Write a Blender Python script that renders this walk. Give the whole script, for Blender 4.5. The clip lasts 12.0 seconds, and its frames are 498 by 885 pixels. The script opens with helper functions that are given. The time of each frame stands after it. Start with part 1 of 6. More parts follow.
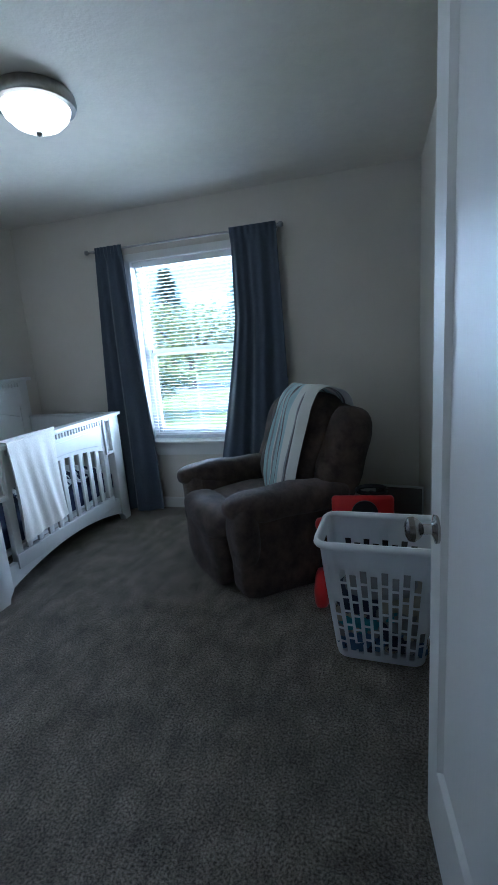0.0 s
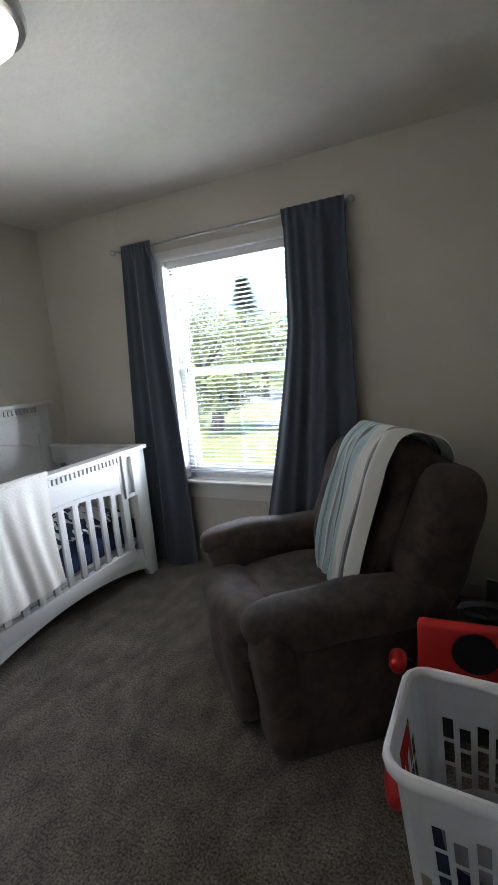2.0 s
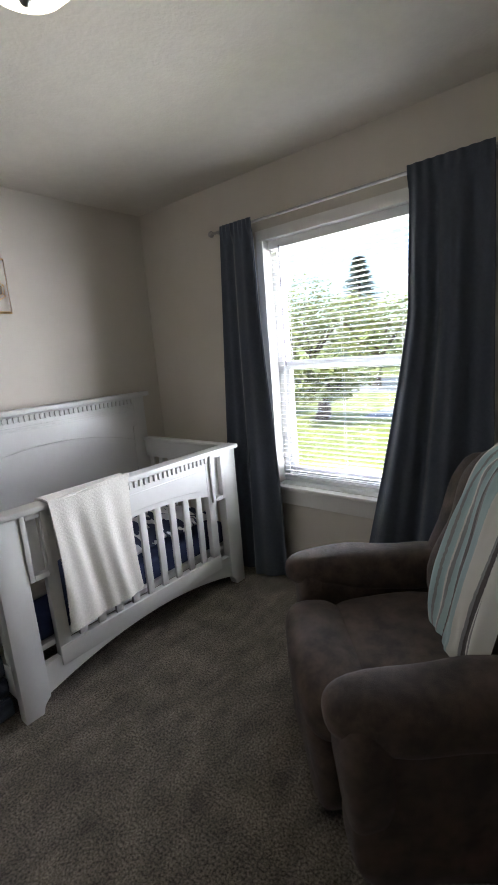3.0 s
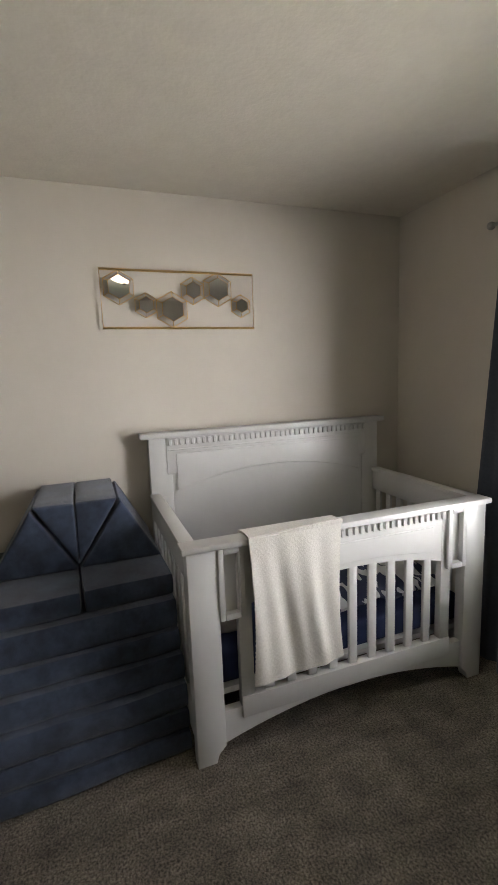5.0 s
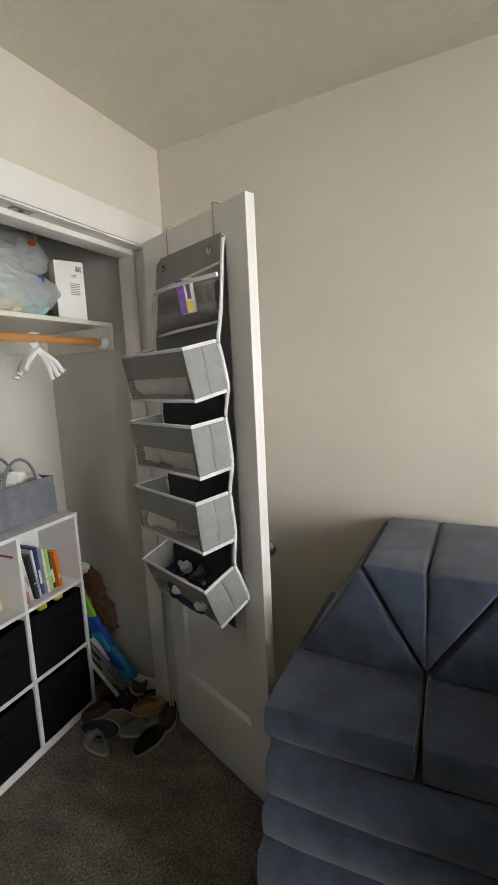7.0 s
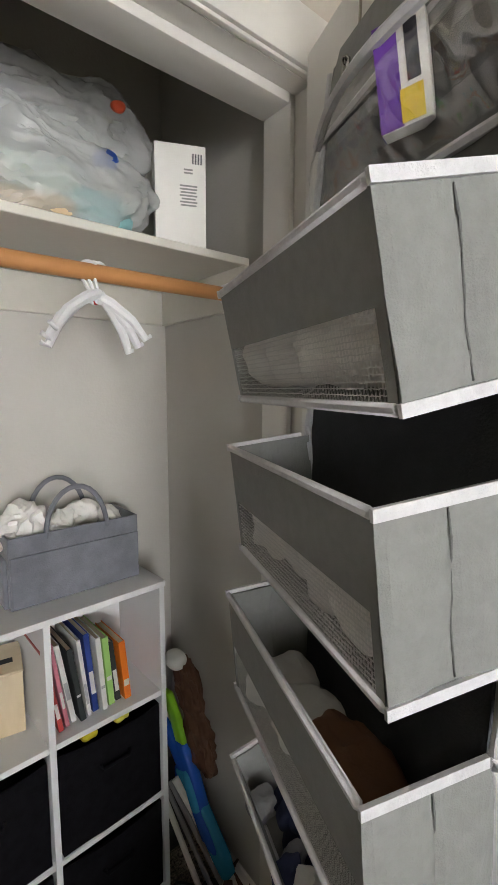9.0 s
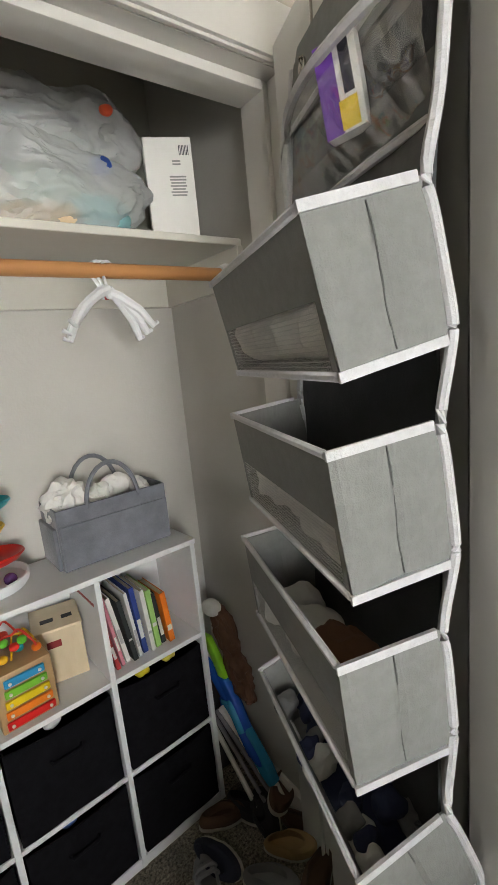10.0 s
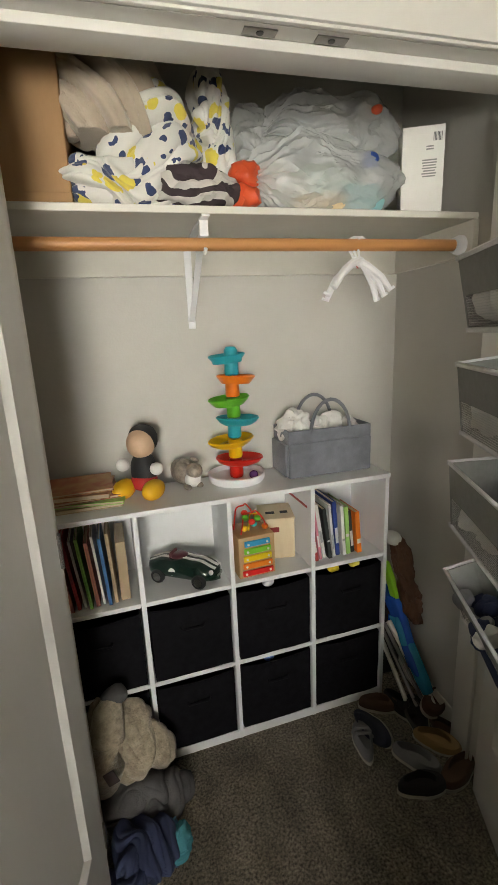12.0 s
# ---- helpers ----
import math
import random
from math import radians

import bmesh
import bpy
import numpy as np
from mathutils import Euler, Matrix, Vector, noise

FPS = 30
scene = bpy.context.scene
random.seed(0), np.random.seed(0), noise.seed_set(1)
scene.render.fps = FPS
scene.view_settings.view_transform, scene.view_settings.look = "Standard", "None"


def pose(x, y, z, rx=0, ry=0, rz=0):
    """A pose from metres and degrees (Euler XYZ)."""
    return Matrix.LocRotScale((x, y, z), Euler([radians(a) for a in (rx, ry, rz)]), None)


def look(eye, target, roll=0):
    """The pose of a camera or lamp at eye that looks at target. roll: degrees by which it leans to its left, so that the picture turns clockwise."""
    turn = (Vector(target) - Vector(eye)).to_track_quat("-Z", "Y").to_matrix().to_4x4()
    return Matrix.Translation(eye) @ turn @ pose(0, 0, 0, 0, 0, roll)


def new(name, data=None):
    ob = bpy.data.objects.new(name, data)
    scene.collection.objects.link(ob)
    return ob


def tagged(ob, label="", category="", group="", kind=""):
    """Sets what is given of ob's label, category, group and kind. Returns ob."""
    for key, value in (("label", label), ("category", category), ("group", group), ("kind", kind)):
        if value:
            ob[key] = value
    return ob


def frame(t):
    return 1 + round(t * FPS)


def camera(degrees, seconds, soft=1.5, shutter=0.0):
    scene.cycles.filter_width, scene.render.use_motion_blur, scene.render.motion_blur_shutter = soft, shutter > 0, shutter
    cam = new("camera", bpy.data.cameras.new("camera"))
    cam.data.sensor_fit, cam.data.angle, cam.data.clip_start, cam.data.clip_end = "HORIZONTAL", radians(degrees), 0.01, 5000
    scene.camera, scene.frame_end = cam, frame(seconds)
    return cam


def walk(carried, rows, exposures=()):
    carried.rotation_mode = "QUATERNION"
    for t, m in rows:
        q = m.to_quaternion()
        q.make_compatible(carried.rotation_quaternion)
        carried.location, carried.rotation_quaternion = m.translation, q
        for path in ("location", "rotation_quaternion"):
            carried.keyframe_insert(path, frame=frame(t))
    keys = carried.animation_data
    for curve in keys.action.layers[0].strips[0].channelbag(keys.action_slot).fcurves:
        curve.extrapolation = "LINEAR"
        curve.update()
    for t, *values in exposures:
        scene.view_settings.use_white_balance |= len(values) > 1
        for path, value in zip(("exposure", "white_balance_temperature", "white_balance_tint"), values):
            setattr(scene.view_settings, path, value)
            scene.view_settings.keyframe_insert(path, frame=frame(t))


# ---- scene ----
cam = camera(58.3, 12.0)
PATH = [
    (0, (2.937, -0.291, 1.337), (2.389, 1.584, 0.912), -4.4),
    (0.5, (2.907, -0.073, 1.374), (2.507, 1.852, 1.005), -2.7),
    (1, (2.878, 0.132, 1.397), (2.445, 2.052, 1.045), -1.8),
    (1.5, (2.847, 0.373, 1.374), (2.213, 2.236, 1.015), -3.5),
    (2, (2.838, 0.562, 1.396), (1.973, 2.326, 1.025), -4.8),
    (2.5, (2.78, 0.712, 1.407), (1.721, 2.366, 1.031), -5.3),
    (3, (2.712, 0.889, 1.436), (1.45, 2.389, 1.037), -4.6),
    (3.2, (2.674, 0.921, 1.43), (1.325, 2.343, 1.033), -4.2),
    (4.8, (2.466, 1.148, 1.472), (0.652, 1.958, 1.172), -2.2),
    (5, (2.43, 1.164, 1.489), (0.571, 1.839, 1.196), -2.2),
    (5.5, (2.274, 1.213, 1.502), (0.309, 1.478, 1.239), -2.6),
    (6, (2.045, 1.272, 1.507), (0.069, 1.104, 1.237), -2.7),
    (6.5, (1.852, 1.252, 1.505), (-0.037, 0.666, 1.213), -2.7),
    (7, (1.607, 1.189, 1.502), (-0.154, 0.278, 1.212), -2.8),
    (7.4, (1.425, 1.122, 1.511), (-0.205, 0.002, 1.219), -2.3),
    (7.5, (1.387, 1.105, 1.511), (-0.210, -0.070, 1.219), -2.3),
    (7.7, (1.325, 1.065, 1.496), (-0.195, -0.203, 1.216), -1.7),
    (9.3, (0.746, 0.600, 1.455), (-0.487, -0.952, 1.203), -0.3),
    (9.5, (0.740, 0.617, 1.459), (-0.488, -0.938, 1.183), -1.2),
    (9.7, (0.770, 0.655, 1.463), (-0.45, -0.91, 1.153), -3.1),
    (10, (0.845, 0.745, 1.469), (-0.31, -0.836, 1.086), -5.5),
    (10.2, (0.892, 0.804, 1.477), (-0.189, -0.827, 1.066), -6.3),
    (10.5, (0.956, 0.89, 1.483), (0.08, -0.854, 1.051), -5.9),
    (11, (1.038, 0.97, 1.471), (0.423, -0.88, 1.025), -4.3),
    (11.5, (1.100, 0.972, 1.462), (0.639, -0.916, 0.994), -3.0),
    (12, (1.104, 0.964, 1.456), (0.638, -0.921, 0.976), -2.5),
]
# exposure follows the phone's own metering: darker while the window is in view
EXPO = [(0, 1.95, 4600, 4), (0.5, 2.10, 4900, 5), (1, 2.25, 5200, 7), (2, 2.06, 5700, 11), (3.2, 1.80, 6150, 13), (4.8, 1.66, 6650, 13), (6, 2.05, 6900, 8), (7.7, 2.00, 6800, 8), (9.3, 2.02, 6800, 11), (10.2, 1.97, 7000, 8), (11, 1.90, 7350, 8), (12, 1.95, 7450, 7)]
walk(cam, [(t, look(eye, target, roll)) for t, eye, target, roll in PATH], EXPO)

# ---------------------------------------------------------------- light
world = bpy.data.worlds.new("daylight")
scene.world = world
world.use_nodes = True
wn = world.node_tree.nodes
sky = wn.new("ShaderNodeTexSky")
sky.sky_type = "NISHITA"
sky.sun_disc = False
SUN_ELEV, SUN_ROT = 52.0, 235.0
sky.sun_elevation, sky.sun_rotation = radians(SUN_ELEV), radians(SUN_ROT)
wn["Background"].inputs["Strength"].default_value = 0.15
world.node_tree.links.new(sky.outputs["Color"], wn["Background"].inputs["Color"])

sun_data = bpy.data.lights.new("sun", "SUN")
sun_data.energy, sun_data.angle, sun_data.color = 3.9, radians(0.5), (1.0, 0.95, 0.87)
sun = new("sun", sun_data)
_az = radians(SUN_ROT)
_dir = Vector((math.sin(_az) * math.cos(radians(SUN_ELEV)), math.cos(_az) * math.cos(radians(SUN_ELEV)), math.sin(radians(SUN_ELEV))))
sun.matrix_world = look(_dir * 30, (0, 0, 0))

# bright hazy sky and sunlit-ground glare, stood in for by one added soft lamp
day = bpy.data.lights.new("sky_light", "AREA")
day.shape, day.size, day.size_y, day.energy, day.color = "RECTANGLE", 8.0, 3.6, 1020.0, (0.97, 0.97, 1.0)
# placed outdoors north-east of the window and aimed into the room
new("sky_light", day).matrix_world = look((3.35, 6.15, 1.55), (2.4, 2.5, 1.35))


# ---------------------------------------------------------------- materials
def surf(name, col, col2=None, scale=8.0, rough=0.6, bump=0.0, bscale=200.0, metal=0.0, spec=0.5, sheen=0.0, big=0.0, rvar=0.0, stretch=(1, 1, 1), coat=0.0, trans=0.0, objvar=0.0, detail=6.0, ior=1.45, bigscale=2.3):
    """A two-scale procedural surface: colour mottling, fine bump, optional variation from object to object."""
    m = bpy.data.materials.new(name)
    m.use_nodes = True
    nt = m.node_tree
    n, l = nt.nodes, nt.links
    b = n["Principled BSDF"]
    b.inputs["Roughness"].default_value = rough
    b.inputs["Metallic"].default_value = metal
    b.inputs["Specular IOR Level"].default_value = spec
    b.inputs["Sheen Weight"].default_value = sheen
    b.inputs["Coat Weight"].default_value = coat
    b.inputs["Transmission Weight"].default_value = trans
    b.inputs["IOR"].default_value = ior
    tc = n.new("ShaderNodeTexCoord")
    mp = n.new("ShaderNodeMapping")
    mp.inputs["Scale"].default_value = stretch
    l.new(tc.outputs["Object"], mp.inputs["Vector"])
    col2 = col2 or tuple(c * 0.86 for c in col)
    nz = n.new("ShaderNodeTexNoise")
    nz.inputs["Scale"].default_value, nz.inputs["Detail"].default_value, nz.inputs["Roughness"].default_value = scale, detail, 0.65
    l.new(mp.outputs["Vector"], nz.inputs["Vector"])
    rp = n.new("ShaderNodeValToRGB")
    rp.color_ramp.elements[0].position, rp.color_ramp.elements[1].position = 0.36, 0.64
    rp.color_ramp.elements[0].color, rp.color_ramp.elements[1].color = (*col2, 1), (*col, 1)
    l.new(nz.outputs["Fac"], rp.inputs["Fac"])
    out = rp.outputs["Color"]
    if big > 0:
        nb = n.new("ShaderNodeTexNoise")
        nb.inputs["Scale"].default_value, nb.inputs["Detail"].default_value = bigscale, 3.0
        l.new(tc.outputs["Object"], nb.inputs["Vector"])
        mr = n.new("ShaderNodeMapRange")
        mr.inputs["From Min"].default_value, mr.inputs["From Max"].default_value = 0.3, 0.7
        mr.inputs["To Min"].default_value, mr.inputs["To Max"].default_value = 1 - big, 1 + big
        l.new(nb.outputs["Fac"], mr.inputs["Value"])
        hs = n.new("ShaderNodeHueSaturation")
        l.new(mr.outputs["Result"], hs.inputs["Value"])
        l.new(out, hs.inputs["Color"])
        out = hs.outputs["Color"]
    if objvar > 0:
        oi = n.new("ShaderNodeObjectInfo")
        mr = n.new("ShaderNodeMapRange")
        mr.inputs["To Min"].default_value, mr.inputs["To Max"].default_value = 1 - objvar, 1 + objvar
        l.new(oi.outputs["Random"], mr.inputs["Value"])
        hs = n.new("ShaderNodeHueSaturation")
        l.new(mr.outputs["Result"], hs.inputs["Value"])
        l.new(out, hs.inputs["Color"])
        out = hs.outputs["Color"]
    l.new(out, b.inputs["Base Color"])
    if rvar > 0:
        mr = n.new("ShaderNodeMapRange")
        mr.inputs["To Min"].default_value, mr.inputs["To Max"].default_value = max(0.02, rough - rvar), min(1, rough + rvar)
        l.new(nz.outputs["Fac"], mr.inputs["Value"])
        l.new(mr.outputs["Result"], b.inputs["Roughness"])
    if bump > 0:
        nf = n.new("ShaderNodeTexNoise")
        nf.inputs["Scale"].default_value, nf.inputs["Detail"].default_value = bscale, 3.0
        l.new(mp.outputs["Vector"], nf.inputs["Vector"])
        bp = n.new("ShaderNodeBump")
        bp.inputs["Strength"].default_value, bp.inputs["Distance"].default_value = bump, 0.004
        l.new(nf.outputs["Fac"], bp.inputs["Height"])
        l.new(bp.outputs["Normal"], b.inputs["Normal"])
    return m


WALL = surf("wall_paint", (0.60, 0.557, 0.488), (0.58, 0.537, 0.468), 3.0, 0.75, 0.12, 130, big=0.02)
CLOSETW = surf("closet_paint", (0.56, 0.545, 0.51), (0.535, 0.52, 0.485), 3.0, 0.75, 0.12, 130, big=0.03)
CEIL = surf("ceiling_paint", (0.68, 0.635, 0.55), (0.65, 0.605, 0.525), 14.0, 0.85, 0.35, 60, big=0.02)
TRIM = surf("trim_paint", (0.73, 0.715, 0.68), (0.705, 0.69, 0.655), 5.0, 0.38, 0.04, 60)
DOORP = surf("door_paint", (0.72, 0.71, 0.685), (0.695, 0.685, 0.66), 4.0, 0.42, 0.10, 90, stretch=(1, 1, 0.15))
CARPET = surf("carpet", (0.305, 0.266, 0.213), (0.062, 0.054, 0.043), 125.0, 0.95, 1.0, 230, spec=0.08, sheen=0.1, big=0.22, detail=4.0, bigscale=6.0)
_n, _l = CARPET.node_tree.nodes, CARPET.node_tree.links
# trodden patches and vacuum streaks, a hand's breadth across
_tc, _mp, _nz = _n.new("ShaderNodeTexCoord"), _n.new("ShaderNodeMapping"), _n.new("ShaderNodeTexNoise")
_mp.inputs["Scale"].default_value, _mp.inputs["Rotation"].default_value = (1.0, 0.45, 1.0), (0, 0, 0.35)
_nz.inputs["Scale"].default_value, _nz.inputs["Detail"].default_value, _nz.inputs["Roughness"].default_value = 13.0, 9.0, 0.72
_mr = _n.new("ShaderNodeMapRange")
_mr.inputs["From Min"].default_value, _mr.inputs["From Max"].default_value = 0.34, 0.68
_mr.inputs["To Min"].default_value, _mr.inputs["To Max"].default_value = 0.66, 1.34
_hs = _n.new("ShaderNodeHueSaturation")
_src = _n["Principled BSDF"].inputs["Base Color"].links[0].from_socket
_l.new(_tc.outputs["Object"], _mp.inputs["Vector"])
_l.new(_mp.outputs["Vector"], _nz.inputs["Vector"])
_l.new(_nz.outputs["Fac"], _mr.inputs["Value"])
_l.new(_mr.outputs["Result"], _hs.inputs["Value"])
_l.new(_src, _hs.inputs["Color"])
_l.new(_hs.outputs["Color"], _n["Principled BSDF"].inputs["Base Color"])
_n["Principled BSDF"].inputs["Diffuse Roughness"].default_value = 1.0
for _q in list(_n):
    if _q.type == "BUMP":
        _q.inputs["Distance"].default_value = 0.012
CRIBP = surf("crib_paint", (0.62, 0.615, 0.60), (0.595, 0.59, 0.575), 6.0, 0.35, 0.03, 50, coat=0.15)
CURT = surf("curtain_cloth", (0.062, 0.075, 0.100), (0.052, 0.063, 0.085), 60.0, 0.85, 0.25, 700, sheen=0.25)
FOAMC = surf("foam_suede", (0.046, 0.067, 0.112), (0.018, 0.028, 0.052), 11.0, 0.9, 0.4, 420, sheen=0.3, big=0.30, detail=9, bigscale=4.0)
RECLC = surf("recliner_suede", (0.082, 0.056, 0.043), (0.028, 0.019, 0.015), 11.0, 0.85, 0.35, 420, sheen=0.08, big=0.25, detail=9)
STEEL = surf("brushed_nickel", (0.44, 0.42, 0.40), (0.38, 0.36, 0.34), 40, 0.22, 0.03, 200, metal=1.0)
WPLAST = surf("white_plastic", (0.82, 0.83, 0.85), (0.80, 0.81, 0.83), 6, 0.35, 0.03, 80)


# ---------------------------------------------------------------- mesh helpers
def boxin(bm, x0, x1, y0, y1, z0, z1, bev=0.0, seg=2):
    """Adds a box, with rounded edges if bev is given."""
    vs = bmesh.ops.create_cube(bm, size=1.0)["verts"]
    for v in vs:
        v.co = Vector(((x0 + x1) / 2 + v.co.x * (x1 - x0), (y0 + y1) / 2 + v.co.y * (y1 - y0), (z0 + z1) / 2 + v.co.z * (z1 - z0)))
    if bev > 0:
        es = list({e for v in vs for e in v.link_edges})
        bmesh.ops.bevel(bm, geom=es, offset=min(bev, 0.45 * min(x1 - x0, y1 - y0, z1 - z0)), segments=seg, affect="EDGES", profile=0.5)
    return bm


def box(x0, x1, y0, y1, z0, z1, bev=0.0, seg=2):
    return boxin(bmesh.new(), x0, x1, y0, y1, z0, z1, bev, seg)


def prismin(bm, pts, axis, a, b):
    """A prism: the outline pts in the plane across axis, from a to b along it."""
    def co(p, t):
        return {"x": (t, p[0], p[1]), "y": (p[0], t, p[1]), "z": (p[0], p[1], t)}[axis]
    lo = [bm.verts.new(co(p, a)) for p in pts]
    hi = [bm.verts.new(co(p, b)) for p in pts]
    n = len(pts)
    fs = [bm.faces.new(lo), bm.faces.new(hi)]
    for i in range(n):
        fs.append(bm.faces.new((lo[i], lo[(i + 1) % n], hi[(i + 1) % n], hi[i])))
    bmesh.ops.recalc_face_normals(bm, faces=fs)
    return bm


def prism(pts, axis, a, b, bev=0.0, seg=2):
    bm = prismin(bmesh.new(), pts, axis, a, b)
    if bev > 0:
        bmesh.ops.bevel(bm, geom=list(bm.edges), offset=bev, segments=seg, affect="EDGES", profile=0.5)
    return bm


def tubein(bm, pts, r, n=10, closed=False):
    """A round tube along a line of points; r is a number or one for each point."""
    pts = [Vector(p) for p in pts]
    rings = []
    ref = Vector((0, 0, 1))
    for i, p in enumerate(pts):
        a = pts[(i - 1) % len(pts)] if closed or i else p
        c = pts[(i + 1) % len(pts)] if closed or i < len(pts) - 1 else p
        d = (c - a).normalized()
        s = d.cross(ref)
        if s.length < 0.05:
            s = d.cross(Vector((0, 1, 0)))
        s.normalize()
        u = s.cross(d)
        rr = r[i] if isinstance(r, (list, tuple)) else r
        rings.append([bm.verts.new(p + (s * math.cos(2 * math.pi * k / n) + u * math.sin(2 * math.pi * k / n)) * rr) for k in range(n)])
    m = len(rings)
    for i in range(m if closed else m - 1):
        A, B = rings[i], rings[(i + 1) % m]
        for k in range(n):
            bm.faces.new((A[k], A[(k + 1) % n], B[(k + 1) % n], B[k]))
    if not closed:
        bm.faces.new(rings[0][::-1])
        bm.faces.new(rings[-1])
    return bm


def tube(pts, r, n=10, closed=False):
    return tubein(bmesh.new(), pts, r, n, closed)


def lathein(bm, prof, c=(0, 0, 0), n=28, axis="z", cap=True):
    """A turned body from a profile of (radius, height)."""
    rings = []
    for r, h in prof:
        ring = []
        for k in range(n):
            a = 2 * math.pi * k / n
            p = (r * math.cos(a), r * math.sin(a), h)
            p = {"z": p, "x": (p[2], p[0], p[1]), "y": (p[0], p[2], p[1])}[axis]
            ring.append(bm.verts.new(Vector(c) + Vector(p)))
        rings.append(ring)
    fs = []
    for A, B in zip(rings, rings[1:]):
        for k in range(n):
            fs.append(bm.faces.new((A[k], A[(k + 1) % n], B[(k + 1) % n], B[k])))
    if cap:
        fs.append(bm.faces.new(rings[0][::-1]))
        fs.append(bm.faces.new(rings[-1]))
    bmesh.ops.recalc_face_normals(bm, faces=fs)
    return bm


def lathe(prof, c=(0, 0, 0), n=28, axis="z", cap=True):
    return lathein(bmesh.new(), prof, c, n, axis, cap)


def gridin(bm, nu, nv, f, thick=0.0):
    """A sheet f(u, v) -> point, u and v from 0 to 1; with a thickness it is closed all round."""
    P = [[Vector(f(i / nu, j / nv)) for j in range(nv + 1)] for i in range(nu + 1)]
    A = [[bm.verts.new(p) for p in row] for row in P]
    for i in range(nu):
        for j in range(nv):
            bm.faces.new((A[i][j], A[i + 1][j], A[i + 1][j + 1], A[i][j + 1]))
    if thick:
        def nor(i, j):
            du = P[min(i + 1, nu)][j] - P[max(i - 1, 0)][j]
            dv = P[i][min(j + 1, nv)] - P[i][max(j - 1, 0)]
            c = du.cross(dv)
            return c.normalized() if c.length > 1e-12 else Vector((0, 0, 1))
        B = [[bm.verts.new(P[i][j] - nor(i, j) * thick) for j in range(nv + 1)] for i in range(nu + 1)]
        for i in range(nu):
            for j in range(nv):
                bm.faces.new((B[i][j + 1], B[i + 1][j + 1], B[i + 1][j], B[i][j]))
        for i in range(nu):
            bm.faces.new((A[i][0], B[i][0], B[i + 1][0], A[i + 1][0]))
            bm.faces.new((A[i + 1][nv], B[i + 1][nv], B[i][nv], A[i][nv]))
        for j in range(nv):
            bm.faces.new((A[0][j + 1], B[0][j + 1], B[0][j], A[0][j]))
            bm.faces.new((A[nu][j], B[nu][j], B[nu][j + 1], A[nu][j + 1]))
    return bm


def grid(nu, nv, f, thick=0.0):
    return gridin(bmesh.new(), nu, nv, f, thick)


def pillowin(bm, c, half, power=3.5, n=10, wob=0.0, wscale=6.0, seed=0.0):
    """A soft rounded block (superellipsoid), its skin slightly uneven."""
    vs = bmesh.ops.create_icosphere(bm, subdivisions=4 if n > 8 else 3, radius=1.0)["verts"]
    for v in vs:
        d = v.co.normalized()
        k = (abs(d.x) ** power + abs(d.y) ** power + abs(d.z) ** power) ** (-1 / power)
        p = Vector((d.x * k * half[0], d.y * k * half[1], d.z * k * half[2])) + Vector(c)
        if wob:
            p += d * wob * noise.noise(p * wscale + Vector((seed, seed * 1.7, 0)))
        v.co = p
    return bm


def pillow(c, half, power=3.5, n=10, wob=0.0, wscale=6.0, seed=0.0):
    return pillowin(bmesh.new(), c, half, power, n, wob, wscale, seed)


def shape(bm, m):
    """Moves what is in a bmesh by a matrix."""
    bmesh.ops.transform(bm, matrix=m, verts=list(bm.verts))
    return bm


def part(name, bm, material, parent=None, label="", smooth=True):
    me = bpy.data.meshes.new(name)
    bm.to_mesh(me)
    bm.free()
    for mt in material if isinstance(material, (list, tuple)) else (material,):
        me.materials.append(mt)
    if smooth:
        me.shade_smooth()
        me.set_sharp_from_angle(angle=radians(38))
    ob = new(name, me)
    if parent:
        ob.parent = parent
    if label:
        ob["label"] = label
    return ob


def thing(name, label, category, m=None, group="", kind=""):
    ob = tagged(new(name), label, category, group, kind)
    if m is not None:
        ob.matrix_basis = m
    return ob


def solo(name, bm, material, label, category, m=None, group="", kind="", smooth=True):
    ob = tagged(part(name, bm, material, None, "", smooth), label, category, group, kind)
    if m is not None:
        ob.matrix_basis = m
    return ob


def setting(name, bm, material, label="", category="", smooth=False):
    return tagged(part(name, bm, material, None, "", smooth), label, category, "", "structure")


# ---------------------------------------------------------------- the room shell
XE, YN, H = 3.24, 3.10, 2.432          # east wall, north wall, ceiling
OX0, OX1, OH = 0.136, 1.334, 2.02      # closet opening
DX0, DX1, DH = 2.38, 3.16, 2.05       # entrance opening
WX0, WX1, WZ0, WZ1 = 1.07, 2.00, 0.60, 2.06   # window opening
CB, CW, CE = -0.64, 0.10, 1.62        # closet back, west and east walls

setting("floor", box(-0.12, 3.9, -2.2, YN + 0.1, -0.1, 0.0), CARPET, "taupe cut-pile carpet with trodden tufts", "carpet")
setting("ceiling", box(-0.12, 3.9, -2.2, YN + 0.14, H, H + 0.1), CEIL, "greige painted ceiling with light texture", "ceiling")
setting("wall_west", box(-0.12, 0.0, -0.12, YN, 0, H), WALL, "greige painted wall", "wall")
setting("wall_east", box(XE, XE + 0.12, -0.12, YN, 0, H), WALL, "greige painted wall", "wall")
b = bmesh.new()
for a in ((-0.12, WX0, 0, H), (WX1, XE + 0.12, 0, H), (WX0, WX1, 0, WZ0), (WX0, WX1, WZ1, H)):
    boxin(b, a[0], a[1], YN, YN + 0.15, a[2], a[3])
setting("wall_north", b, WALL, "greige painted window wall", "wall")
b = bmesh.new()
